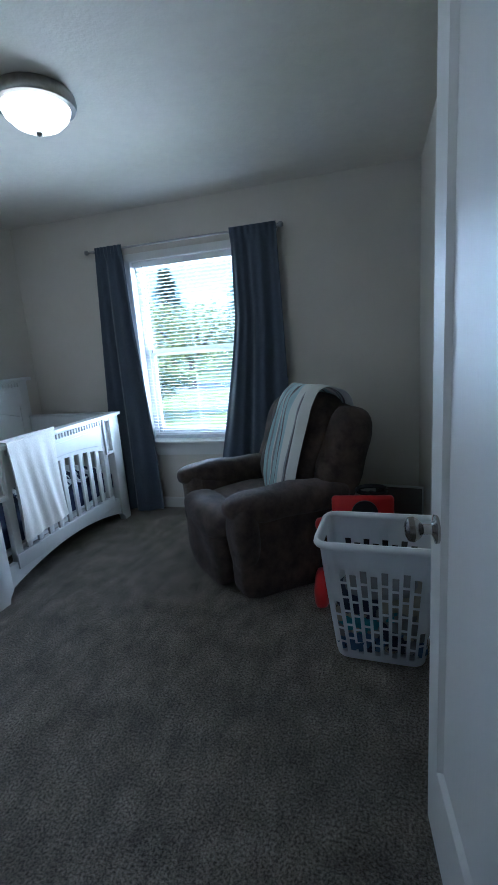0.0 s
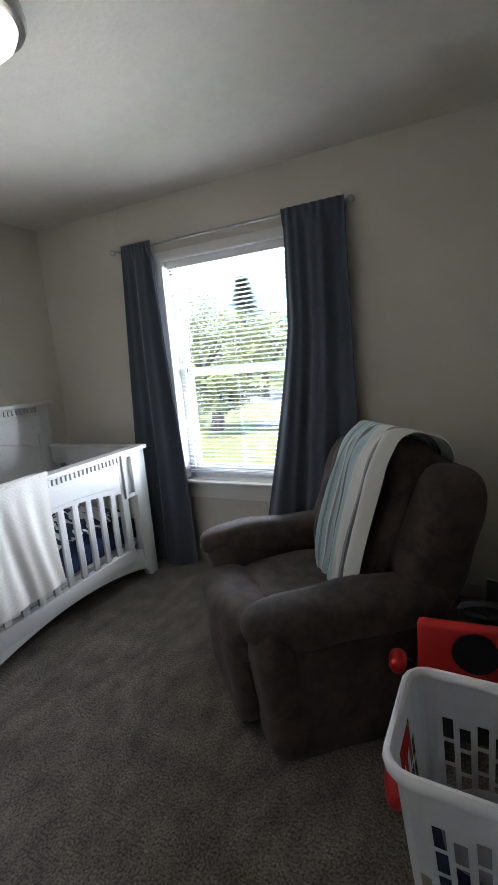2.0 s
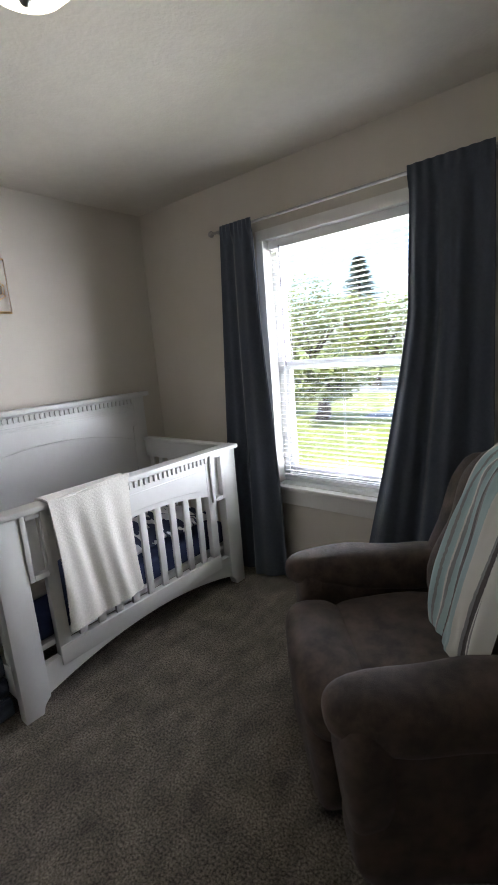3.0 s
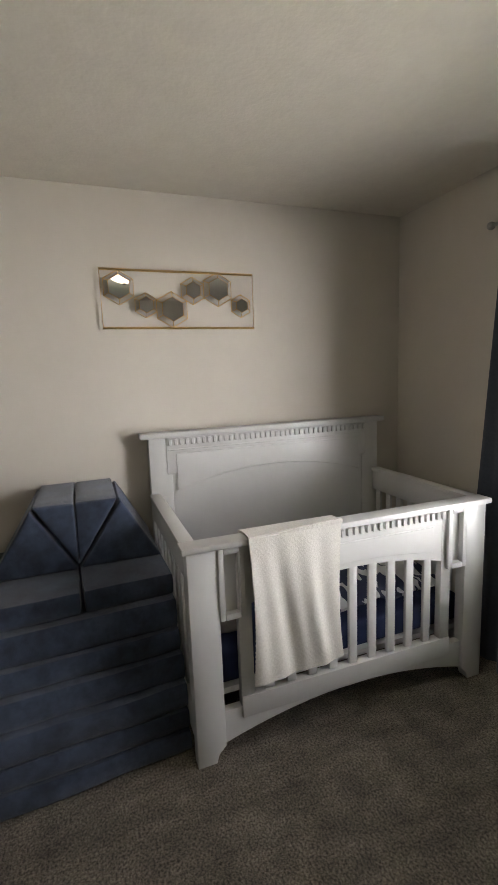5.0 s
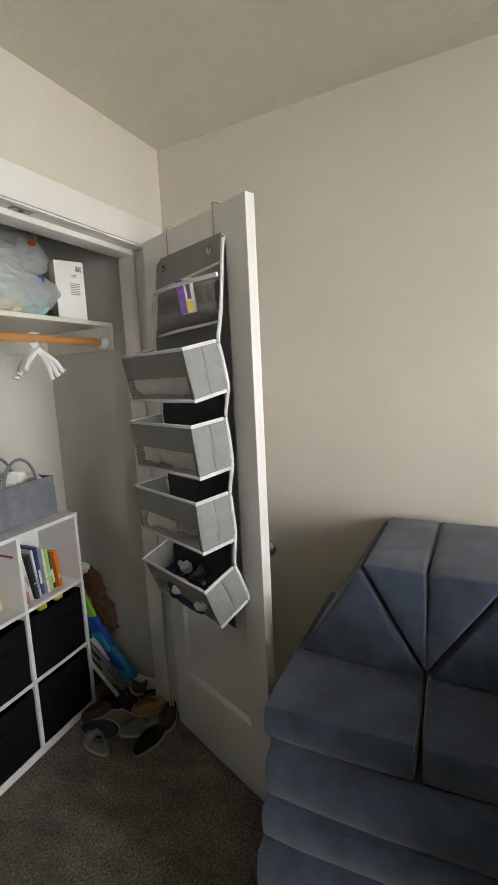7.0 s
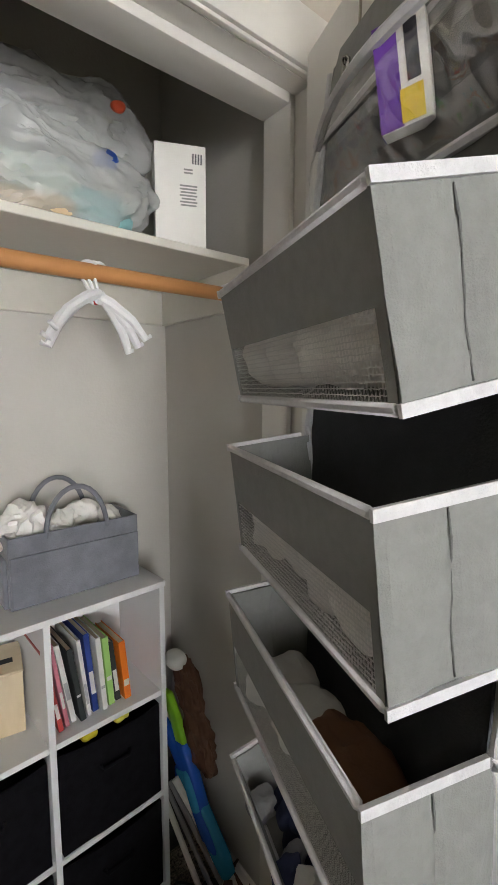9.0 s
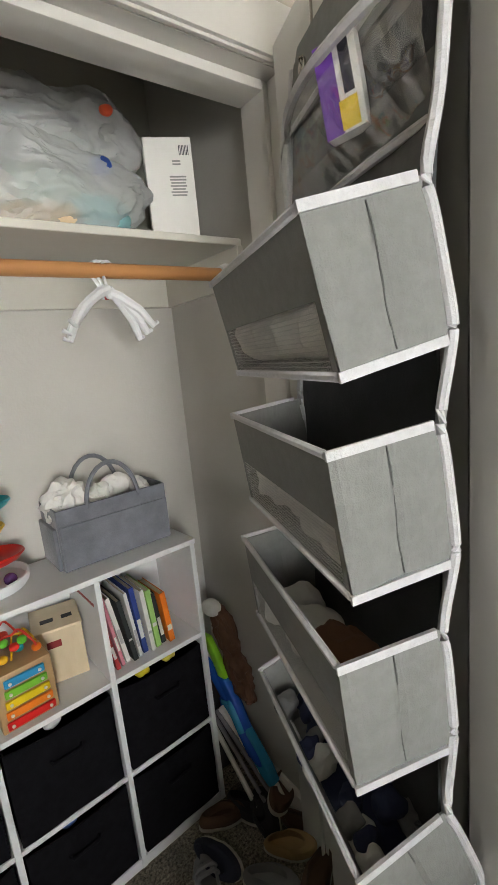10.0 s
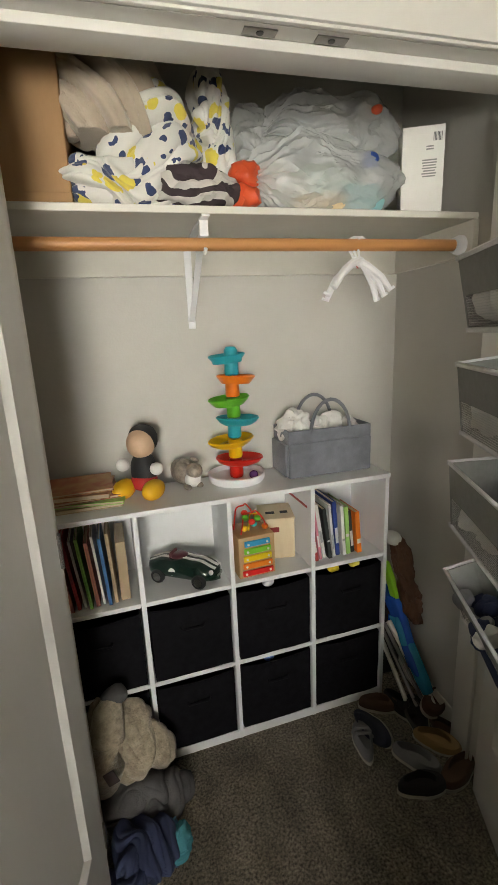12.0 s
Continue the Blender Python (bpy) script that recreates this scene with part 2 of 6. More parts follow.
for a in ((0.0, OX0 - 0.02, 0, H), (OX1 + 0.02, DX0 - 0.02, 0, H), (DX1 + 0.02, XE, 0, H), (OX0 - 0.02, OX1 + 0.02, OH + 0.02, H), (DX0 - 0.02, DX1 + 0.02, DH + 0.02, H)):
    boxin(b, a[0], a[1], -0.12, 0.0, a[2], a[3])
setting("wall_south", b, WALL, "greige painted wall with closet and door openings", "wall")
setting("wall_closet_back", box(CW - 0.1, CE + 0.1, CB - 0.1, CB, 0, H), CLOSETW, "pale grey painted closet back wall", "wall")
setting("wall_closet_west", box(CW - 0.1, CW, CB, -0.12, 0, H), CLOSETW, "pale grey painted closet side wall", "wall")
setting("wall_closet_east", box(CE, CE + 0.1, CB, -0.12, 0, H), CLOSETW, "pale grey painted closet side wall", "wall")
b = bmesh.new()
boxin(b, 1.9, 2.0, -2.2, -0.12, 0, H)
boxin(b, 3.6, 3.7, -2.2, -0.12, 0, H)
boxin(b, XE, 3.6, -0.12, -0.02, 0, H)
boxin(b, 2.0, 3.6, -2.2, -2.1, 0, H)
setting("wall_hall", b, WALL, "greige hallway wall", "wall")


def casing(name, x0, x1, top, w=0.09, side=0.0, left=True):
    """Flat door casing with a stepped inner edge, on the room side of the south wall."""
    b = bmesh.new()
    y = side
    if left:
        boxin(b, x0 - w, x0 - 0.004, y, y + 0.017, 0, top, 0.003)
        boxin(b, x0 - 0.012, x0, y, y + 0.012, 0, top, 0.003)
    boxin(b, x1 + 0.004, x1 + w, y, y + 0.017, 0, top, 0.003)
    boxin(b, x1, x1 + 0.012, y, y + 0.012, 0, top, 0.003)
    boxin(b, x0 - w - 0.01, x1 + w + 0.01, y, y + 0.02, top + 0.006, top + 0.105, 0.003)
    boxin(b, x0, x1, y, y + 0.012, top, top + 0.012, 0.003)
    return setting(name, b, TRIM, "white painted casing", "trim", True)


def jamb(name, x0, x1, top):
    b = bmesh.new()
    boxin(b, x0 - 0.02, x0, -0.12, 0.0, 0, top)
    boxin(b, x1, x1 + 0.02, -0.12, 0.0, 0, top)
    boxin(b, x0 - 0.02, x1 + 0.02, -0.12, 0.0, top, top + 0.02)
    # wide stops fill the depth behind the rebate
    boxin(b, x0, x0 + 0.014, -0.1195, -0.040, 0, top, 0.003)
    boxin(b, x1 - 0.014, x1, -0.1195, -0.040, 0, top, 0.003)
    boxin(b, x0 + 0.014, x1 - 0.014, -0.1195, -0.040, top - 0.020, top, 0.003)
    return setting(name, b, TRIM, "white painted jamb", "trim", True)


casing("trim_closet", OX0, OX1, OH)
jamb("trim_closet_jamb", OX0, OX1, OH)
casing("trim_door", DX0, DX1 , DH, 0.075)
jamb("trim_door_jamb", DX0, DX1, DH)

b = bmesh.new()
BB = [(0, 0), (0.014, 0), (0.014, 0.078), (0.008, 0.09), (0, 0.09)]
prismin(b, BB, "y", 0.018, YN - 0.002)
prismin(b, [(XE - p[0], p[1]) for p in BB], "y", 0.018, YN - 0.002)
prismin(b, [(YN - p[0], p[1]) for p in BB], "x", 0.002, XE - 0.002)
prismin(b, [(p[0], p[1]) for p in BB], "x", OX1 + 0.092, DX0 - 0.077)
prismin(b, [(CB + p[0], p[1]) for p in BB], "x", CW, CE)
prismin(b, [(CW + p[0], p[1]) for p in BB], "y", CB + 0.015, -0.122)
setting("baseboard", b, TRIM, "white baseboard", "trim")

# ---------------------------------------------------------------- outdoors
GRASS = surf("lawn", (0.25, 0.26, 0.055), (0.16, 0.18, 0.04), 3.0, 0.9, 0.6, 40, big=0.2)
LEAF = surf("foliage", (0.33, 0.34, 0.11), (0.20, 0.22, 0.07), 1.5, 0.7, objvar=0.2)
LEAFD = surf("conifer_needles", (0.13, 0.16, 0.12), (0.09, 0.11, 0.085), 1.5, 0.7)
BARK = surf("bark", (0.14, 0.10, 0.07), (0.07, 0.05, 0.035), 12, 0.9, 0.6, 40)
ASPH = surf("asphalt", (0.28, 0.27, 0.26), (0.2, 0.195, 0.19), 20, 0.9, 0.4, 120)
b = bmesh.new()
bmesh.ops.create_grid(b, x_segments=4, y_segments=4, size=400)
shape(b, pose(0, 403.4, -0.45))
setting("ground", b, GRASS, "sunlit mown lawn", "lawn")
setting("road", box(-60, 40, 17.0, 23.0, -0.46, -0.42), ASPH, "pale asphalt street beyond the lawn", "road")
setting("driveway", box(-2.3, 1.0, 11.5, 17.0, -0.46, -0.425), ASPH, "pale concrete driveway crossing the lawn", "road")


def leafy(bm, c, r, n, size, rng, flat=1.0):
    """Many small bent leaves through a lumpy crown."""
    for _ in range(n):
        d = Vector((rng.gauss(0, 1), rng.gauss(0, 1), rng.gauss(0, 1) * flat)).normalized()
        p = Vector(c) + Vector((d.x * r[0], d.y * r[1], d.z * r[2])) * (0.55 + 0.45 * rng.random()) * (0.8 + 0.45 * noise.noise(d * 2.4 + Vector(c)))
        a, e = rng.random() * 6.283, rng.uniform(-0.9, 0.9)
        u = Vector((math.cos(a), math.sin(a), e)).normalized() * size * rng.uniform(0.6, 1.3)
        w = u.cross(Vector((rng.random() - 0.5, rng.random() - 0.5, 1))).normalized() * size * 0.5
        q = [bm.verts.new(x) for x in (p - u, p + w, p + u, p - w)]
        bm.faces.new(q)


def broad_tree(name, x, y, h, r, seed, label, n=2600):
    rng = random.Random(seed)
    t = thing(name, label, "tree", pose(x, y, -0.45))
    b = tube([(0, 0, 0), (0.05, 0.02, h * 0.2), (0.0, 0.05, h * 0.42)], [0.22, 0.17, 0.1], 9)
    for k in range(5):
        a = k * 1.26 + rng.random()
        tubein(b, [(0, 0.03, h * (0.25 + 0.03 * k)), (math.cos(a) * r * 0.35, math.sin(a) * r * 0.35, h * 0.5), (math.cos(a) * r * 0.6, math.sin(a) * r * 0.6, h * 0.66)], [0.09, 0.06, 0.025], 6)
    part("trunk", b, BARK, t)
    b = bmesh.new()
    for k in range(9):
        a = k * 2.4
        rr = r * (0.25 + 0.45 * (k % 3) / 2)
        leafy(b, (math.cos(a) * rr, math.sin(a) * rr, h * (0.42 + 0.42 * ((k * 5) % 9) / 9)), (r * 0.55, r * 0.55, h * 0.2), n // 9, 0.13, rng)
    part("crown", b, LEAF, t, smooth=False)
    return t


def conifer(x, y, h, r, seed, label):
    rng = random.Random(seed)
    t = thing("conifer_tree", label, "tree", pose(x, y, -0.45))
    part("trunk", tube([(0, 0, 0), (0, 0, h * 0.97)], [0.25, 0.03], 8), BARK, t)
    b = bmesh.new()
    for k in range(40):
        z = h * (0.08 + 0.9 * k / 40)
        rad = r * (1 - k / 40) + 0.1
        for j in range(13):
            a = j * 0.698 + k * 0.9 + rng.random() * 0.4
            L = rad * rng.uniform(0.65, 1.15)
            for s in range(7):
                f = (s + 1) / 7
                p = Vector((math.cos(a) * L * f, math.sin(a) * L * f, z - 0.25 * L * f + rng.uniform(-.06, .06)))
                u = Vector((math.cos(a + 0.7), math.sin(a + 0.7), -0.25)) * 0.42 * (1.2 - 0.6 * f)
                w = Vector((math.cos(a - 0.7), math.sin(a - 0.7), -0.25)) * 0.42 * (1.2 - 0.6 * f)
                b.faces.new([b.verts.new(q) for q in (p, p + u, p + Vector((math.cos(a), math.sin(a), -0.1)) * 0.3, p + w)])
    part("crown", b, LEAFD, t, smooth=False)
    return t


broad_tree("garden_tree", -5.2, 19.0, 4.1, 2.2, 1, "leafy green garden tree at the lawn edge")
broad_tree("garden_tree", -1.9, 20.5, 3.9, 2.2, 2, "leafy yellow-green garden tree at the lawn edge")
broad_tree("garden_tree", 1.6, 26.0, 6.5, 2.6, 3, "leafy green tree across the street")
broad_tree("garden_tree", -9.0, 20.0, 4.6, 2.6, 4, "leafy green tree at the lawn edge")
broad_tree("garden_tree", -14.0, 26.0, 7.0, 3.4, 5, "leafy green tree across the street")
broad_tree("shrub", -3.2, 11.0, 1.7, 1.3, 7, "low spreading shrub by the lawn", 1800)
broad_tree("shrub", -6.2, 11.5, 1.6, 1.4, 8, "low spreading shrub by the lawn", 1800)
conifer(-4.3, 27.0, 7.2, 3.4, 11, "tall dark conifer across the street")
conifer(0.6, 34.0, 8.0, 2.8, 12, "tall dark conifer across the street")
conifer(-12.5, 33.0, 8.3, 3.8, 13, "tall dark conifer across the street")

# ---------------------------------------------------------------- window
VINYL = surf("vinyl", (0.82, 0.82, 0.82), (0.79, 0.79, 0.79), 4, 0.4, 0.02, 50)
GLASS = bpy.data.materials.new("window_glass")
GLASS.use_nodes = True
_n, _l = GLASS.node_tree.nodes, GLASS.node_tree.links
_tr = _n.new("ShaderNodeBsdfTransparent")
_gl = _n.new("ShaderNodeBsdfGlossy")
_gl.inputs["Roughness"].default_value = 0.02
_tr.inputs["Color"].default_value = (0.90, 0.93, 0.93, 1)
_mx = _n.new("ShaderNodeMixShader")
_mx.inputs[0].default_value = 0.06
_l.new(_tr.outputs[0], _mx.inputs[1])
_l.new(_gl.outputs[0], _mx.inputs[2])
_l.new(_mx.outputs[0], _n["Material Output"].inputs["Surface"])

win = tagged(new("window_1"), "white vinyl single-hung window", "window", "", "structure")
WM = 1.335
b = bmesh.new()
for a in ((WX0, WX0 + 0.05, WZ0, WZ1), (WX1 - 0.05, WX1, WZ0, WZ1), (WX0 + 0.05, WX1 - 0.05, WZ1 - 0.05, WZ1), (WX0 + 0.05, WX1 - 0.05, WZ0, WZ0 + 0.055)):
    boxin(b, a[0], a[1], YN + 0.07, YN + 0.15, a[2], a[3], 0.004)
part("window_frame", b, VINYL, win)
part("meeting_rail", box(WX0 + 0.05, WX1 - 0.05, YN + 0.085, YN + 0.135, WM - 0.025, WM + 0.025, 0.005), VINYL, win)
b = bmesh.new()
for a in ((WX0 + 0.05, WX0 + 0.085, WZ0 + 0.055, WM - 0.025), (WX1 - 0.085, WX1 - 0.05, WZ0 + 0.055, WM - 0.025), (WX0 + 0.085, WX1 - 0.085, WZ0 + 0.055, WZ0 + 0.095)):
    boxin(b, a[0], a[1], YN + 0.085, YN + 0.115, a[2], a[3], 0.004)
part("lower_sash", b, VINYL, win)
for z0, z1, y in ((WZ0 + 0.095, WM - 0.025, YN + 0.10), (WM + 0.025, WZ1 - 0.05, YN + 0.125)):
    g = part("pane", box(WX0 + 0.05, WX1 - 0.05, y, y + 0.004, z0, z1), GLASS, win, "clear glass", False)
    g.visible_shadow = False
b = box(WX0 - 0.045, WX1 + 0.045, YN - 0.055, YN, WZ0 - 0.022, WZ0, 0.004)
boxin(b, WX0 + 0.001, WX1 - 0.001, YN, YN + 0.07, WZ0 - 0.022, WZ0 + 0.002)
part("window_sill", b, TRIM, win)
part("apron", box(WX0 - 0.02, WX1 + 0.02, YN - 0.016, YN, WZ0 - 0.125, WZ0 - 0.022, 0.003), TRIM, win)
b = bmesh.new()
boxin(b, WX0 - 0.035, WX0 + 0.012, YN - 0.014, YN + 0.07, WZ0, WZ1, 0.003)
boxin(b, WX1 - 0.012, WX1 + 0.035, YN - 0.014, YN + 0.07, WZ0, WZ1, 0.003)
boxin(b, WX0 - 0.035, WX1 + 0.035, YN - 0.014, YN + 0.07, WZ1 - 0.012, WZ1 + 0.045, 0.003)
part("window_trim", b, TRIM, win)

# mini blind, slats tilted open
SLAT = surf("blind_slat", (0.80, 0.80, 0.80), (0.78, 0.78, 0.78), 3, 0.4, 0.02, 40)
blind = thing("window_blind", "white aluminium mini blind, lowered with slats open", "blind", pose(0, 0, 0))
part("headrail", box(WX0 + 0.022, WX1 - 0.022, YN + 0.022, YN + 0.062, WZ1 - 0.06, WZ1 - 0.015, 0.004), SLAT, blind)
part("bottom_rail", box(WX0 + 0.03, WX1 - 0.03, YN + 0.03, YN + 0.054, WZ0 + 0.03, WZ0 + 0.042, 0.003), SLAT, blind)
part("tilt_wand", tube([(WX0 + 0.10, YN + 0.018, WZ1 - 0.05), (WX0 + 0.105, YN + 0.016, WM + 0.0)], 0.004, 8), surf("clear_plastic", (0.35, 0.35, 0.36), None, 4, 0.2), blind)
for x in (WX0 + 0.13, (WX0 + WX1) / 2, WX1 - 0.13):
    for y in (0.031, 0.053):
        part("ladder_cord", tube([(x, YN + y, WZ1 - 0.06), (x, YN + y, WZ0 + 0.04)], 0.0008, 4), SLAT, blind)
slat0 = None
NS = 50
for k in range(NS):
    z = WZ0 + 0.055 + (WZ1 - 0.075 - WZ0 - 0.055) * k / (NS - 1)
    if slat0 is None:
        b = grid(1, 4, lambda u, v: (WX0 + 0.026 + u * (WX1 - WX0 - 0.052), (v - 0.5) * 0.0235, 0.0026 * (1 - (2 * v - 1) ** 2) + (v - 0.5) * -0.0030), 0.0006)
        slat0 = part("slat", b, SLAT, blind)
        ob = slat0
    else:
        ob = slat0.copy()
        scene.collection.objects.link(ob)
    ob.matrix_basis = pose(0, YN + 0.042, z)

# curtain rod and curtains
ROD = surf("rod_metal", (0.42, 0.41, 0.40), (0.35, 0.34, 0.33), 30, 0.35, metal=1.0)
rod = thing("curtain_rod", "thin grey metal curtain rod with round finials", "curtain rod", pose(0, 0, 0))
part("pole", tube([(0.76, 3.02, 2.142), (2.31, 3.02, 2.142)], 0.008, 10), ROD, rod)
for x in (0.752, 2.318):
    part("finial", pillow((x, 3.02, 2.142), (0.019, 0.019, 0.019), 2.0, 6), ROD, rod)
for x in (0.80, 2.27):
    b = box(x - 0.006, x + 0.006, 3.015, YN - 0.004, 2.135, 2.149, 0.002)
    boxin(b, x - 0.012, x + 0.012, YN - 0.004, YN, 2.115, 2.165, 0.001)
    part("bracket", b, ROD, rod)


def curtain(left, right, folds, seed, label, depth=0.03, base=0.0):
    """A hanging panel: left(z) and right(z) give its edges; folds run the whole length and open below."""
    rng = random.Random(seed)
    ph = [rng.random() * 6.28 for _ in range(4)]

    def f(u, v):
        z = 0.015 + v * (2.165 - 0.015)
        s = u + 0.03 * math.sin(7 * u + ph[0] + 2.0 * v)
        x = left(z) + (right(z) - left(z)) * u
        amp = depth * (0.45 + 0.9 * (1 - v)) * (1 - 0.85 * max(0, (v - 0.975) / 0.025))
        y = 3.018 - 0.004 + amp * (math.sin(folds * 6.283 * s + ph[1]) * 0.8 + 0.35 * math.sin(folds * 2.3 * 6.283 * s + ph[2] + v)) - base * (1 - v) ** 2
        if v > 0.95:
            k = min(1, (v - 0.95) / 0.03)
            y = y * (1 - k) + k * (3.003 + 0.004 * math.sin(48 * u + ph[3]))
        return (x, min(y, YN - 0.018), z)
    return solo("curtain", grid(90, 60, f, 0.003), CURT, label, "curtain", group="curtains at the window")


curtain(lambda z: 0.76 + 0.08 * (z / 2.16) ** 1.5, lambda z: 1.10 + 0.015 * math.sin(z * 2.4) - 0.015 * (z / 2.16) ** 3 + 0.085 * max(0, 1 - z / 1.6) ** 1.4, 1.7, 5, "slate blue-grey curtain hanging to the carpet beside the crib", 0.028, 0.05)
curtain(lambda z: 1.945 - 0.26 * max(0, 1 - z / 1.55) ** 1.15 - 0.05 * max(0, 1 - z / 2.1), lambda z: 2.285 + 0.05 * (1 - z / 2.16), 2.3, 9, "slate blue-grey curtain hanging behind the recliner", 0.03, 0.02)

# ---------------------------------------------------------------- ceiling lamp
BRONZE = surf("brushed_metal_ring", (0.30, 0.29, 0.28), (0.24, 0.23, 0.22), 40, 0.35, metal=1.0)
GLOBE = bpy.data.materials.new("frosted_glass_lit")
GLOBE.use_nodes = True
gb = GLOBE.node_tree.nodes["Principled BSDF"]
gb.inputs["Base Color"].default_value = (0.9, 0.88, 0.82, 1)
gb.inputs["Roughness"].default_value = 0.3
gb.inputs["Emission Color"].default_value = (1.0, 0.86, 0.67, 1)
gb.inputs["Emission Strength"].default_value = 1.15
lamp = thing("ceiling_light", "flush ceiling light with frosted glass bowl, switched on", "ceiling light", pose(1.575, 1.555, H))
part("metal_ring", lathe([(0.06, 0.0), (0.152, 0.0), (0.164, -0.014), (0.168, -0.040), (0.160, -0.056), (0.134, -0.058)], n=48), BRONZE, lamp, "brushed metal ring")
part("glass_bowl", lathe([(0.130, -0.05), (0.140, -0.060), (0.128, -0.088), (0.096, -0.118), (0.052, -0.138), (0.012, -0.146)], n=48), GLOBE, lamp, "lit frosted glass bowl")
part("finial", lathe([(0.010, -0.142), (0.014, -0.150), (0.010, -0.158), (0.003, -0.162)], n=16), BRONZE, lamp)

# ---------------------------------------------------------------- doors
def knob_into(parent, y, z, x, s):
    """A round knob on a rose; s is the side it points to along local x."""
    part("door_knob", shape(lathe([(0.001, 0.0), (0.032, 0.0), (0.033, 0.006), (0.020, 0.010), (0.012, 0.014), (0.012, 0.032), (0.022, 0.040), (0.029, 0.052), (0.027, 0.064), (0.016, 0.070), (0.001, 0.071)], n=28, axis="x"), Matrix.Translation((x, y, z)) @ Matrix.Diagonal((s, 1, 1, 1))), STEEL, parent, "brushed nickel knob")


def door(name, label, width, height, m, panels, knob_sides, kz=0.91):
    """A moulded panel door: hinge line at the local origin, leaf along +y, thickness across x."""
    d = tagged(new(name), label, "door", "", "structure")
    d.matrix_basis = m
    T = 0.0175
    b = bmesh.new()
    # stiles and rails leave real recesses for the panels
    zs = [0.0] + [z for p in panels for z in p] + [height]
    st = 0.095
    boxin(b, -T, T, 0, st, 0, height)
    boxin(b, -T, T, width - st, width, 0, height)
    for i in range(0, len(zs), 2):
        boxin(b, -T, T, st, width - st, zs[i], zs[i + 1])
    bmesh.ops.remove_doubles(b, verts=list(b.verts), dist=0.0005)
    part("leaf", b, DOORP, d, smooth=False)
    for z0, z1 in panels:
        b = bmesh.new()
        boxin(b, -T + 0.0115, T - 0.0115, st, width - st, z0, z1)
        for s in (-1, 1):
            e = [(st, z0), (width - st, z0), (width - st, z1), (st, z1)]
            k = 0.016
            i4 = [(st + k, z0 + k), (width - st - k, z0 + k), (width - st - k, z1 - k), (st + k, z1 - k)]
            for q in range(4):
                a, c = e[q], e[(q + 1) % 4]
                a2, c2 = i4[q], i4[(q + 1) % 4]
                vs = [b.verts.new((s * (T + 0.001), *a)), b.verts.new((s * (T + 0.001), *c)), b.verts.new((s * (T - 0.0110), *c2)), b.verts.new((s * (T - 0.0110), *a2))]
                b.faces.new(vs if s > 0 else vs[::-1])
        part("panel", b, DOORP, d, smooth=False)
    for s in knob_sides:
        knob_into(d, width - 0.062, kz, s * T, s)
    for z in (0.2, height / 2, height - 0.2):
        part("hinge", tube([(-T - 0.003, -0.004, z - 0.04), (-T - 0.003, -0.004, z + 0.04)], 0.005, 8), STEEL, d)
    return d


def turned(x, y, ux, uy, z=0.015):
    """The pose of a leaf hinged at (x, y) whose length runs along (ux, uy)."""
    return pose(x, y, z, 0, 0, math.degrees(math.atan2(-ux, uy)))


WEST_LEAF = turned(0.178, 0.053, 0.360, 0.933)
door("door_1", "white moulded closet door standing open, knob on its edge side", 0.585, 2.005, WEST_LEAF, ((0.27, 1.89),), (-1,))
door("door_2", "white moulded closet door swung fully open", 0.585, 2.005, turned(1.316, 0.014, 0.15, 0.989), ((0.27, 1.89),), (-1,))
door("door_3", "white moulded bedroom door standing open", 0.76, 2.02, turned(3.155, 0.03, -0.10, 0.99), ((0.25, 1.90),), (1, -1), 0.885)

# ---------------------------------------------------------------- crib
crib = thing("baby_crib", "white painted wooden crib with dentil moulding and solid headboard", "crib", pose(0.05, 1.455, 0))
L, D = 1.41, 0.875
RZ = 0.895
for y in (0.0, L - 0.115):
    s = 1 if y == 0 else -1
    yo = y if s > 0 else y + 0.115
    pts = [(yo, 0.0), (yo + s * 0.075, 0.0), (yo + s * 0.085, 0.035), (yo + s * 0.115, 0.065), (yo + s * 0.115, RZ - 0.025), (yo, RZ - 0.025)]
    part("front_post", prism(pts, "x", D - 0.055, D, 0.003), CRIBP, crib)
    part("back_post", box(0.0, 0.05, y if s < 0 else y, y + 0.115, 0, 1.187, 0.003), CRIBP, crib)
part("front_rail", box(D - 0.065, D + 0.018, -0.018, L + 0.018, RZ - 0.025, RZ, 0.005), CRIBP, crib)
# arched top panel of the front
def arch(y, y0, y1, z0, rise):
    t = (y - (y0 + y1) / 2) / ((y1 - y0) / 2)
    return z0 + rise * (1 - t * t)
ya, yb = 0.235, L - 0.235
pts = [(ya, 0.87)] + [(ya + (yb - ya) * k / 24, arch(ya + (yb - ya) * k / 24, ya, yb, 0.625, 0.06)) for k in range(25)] + [(yb, 0.87)]
part("front_panel", prism(pts, "x", D - 0.045, D - 0.012), CRIBP, crib)
pts = [(ya + 0.06, 0.80)] + [(ya + 0.06 + (yb - ya - 0.12) * k / 20, arch(ya + 0.06 + (yb - ya - 0.12) * k / 20, ya, yb, 0.665, 0.045)) for k in range(21)] + [(yb - 0.06, 0.80)]
part("raised_panel", prism(pts, "x", D - 0.012, D - 0.006, 0.002, 1), CRIBP, crib)
part("dentil_strip", box(D - 0.012, D - 0.004, 0.23, L - 0.23, 0.862, 0.87), CRIBP, crib)
mesh0 = None
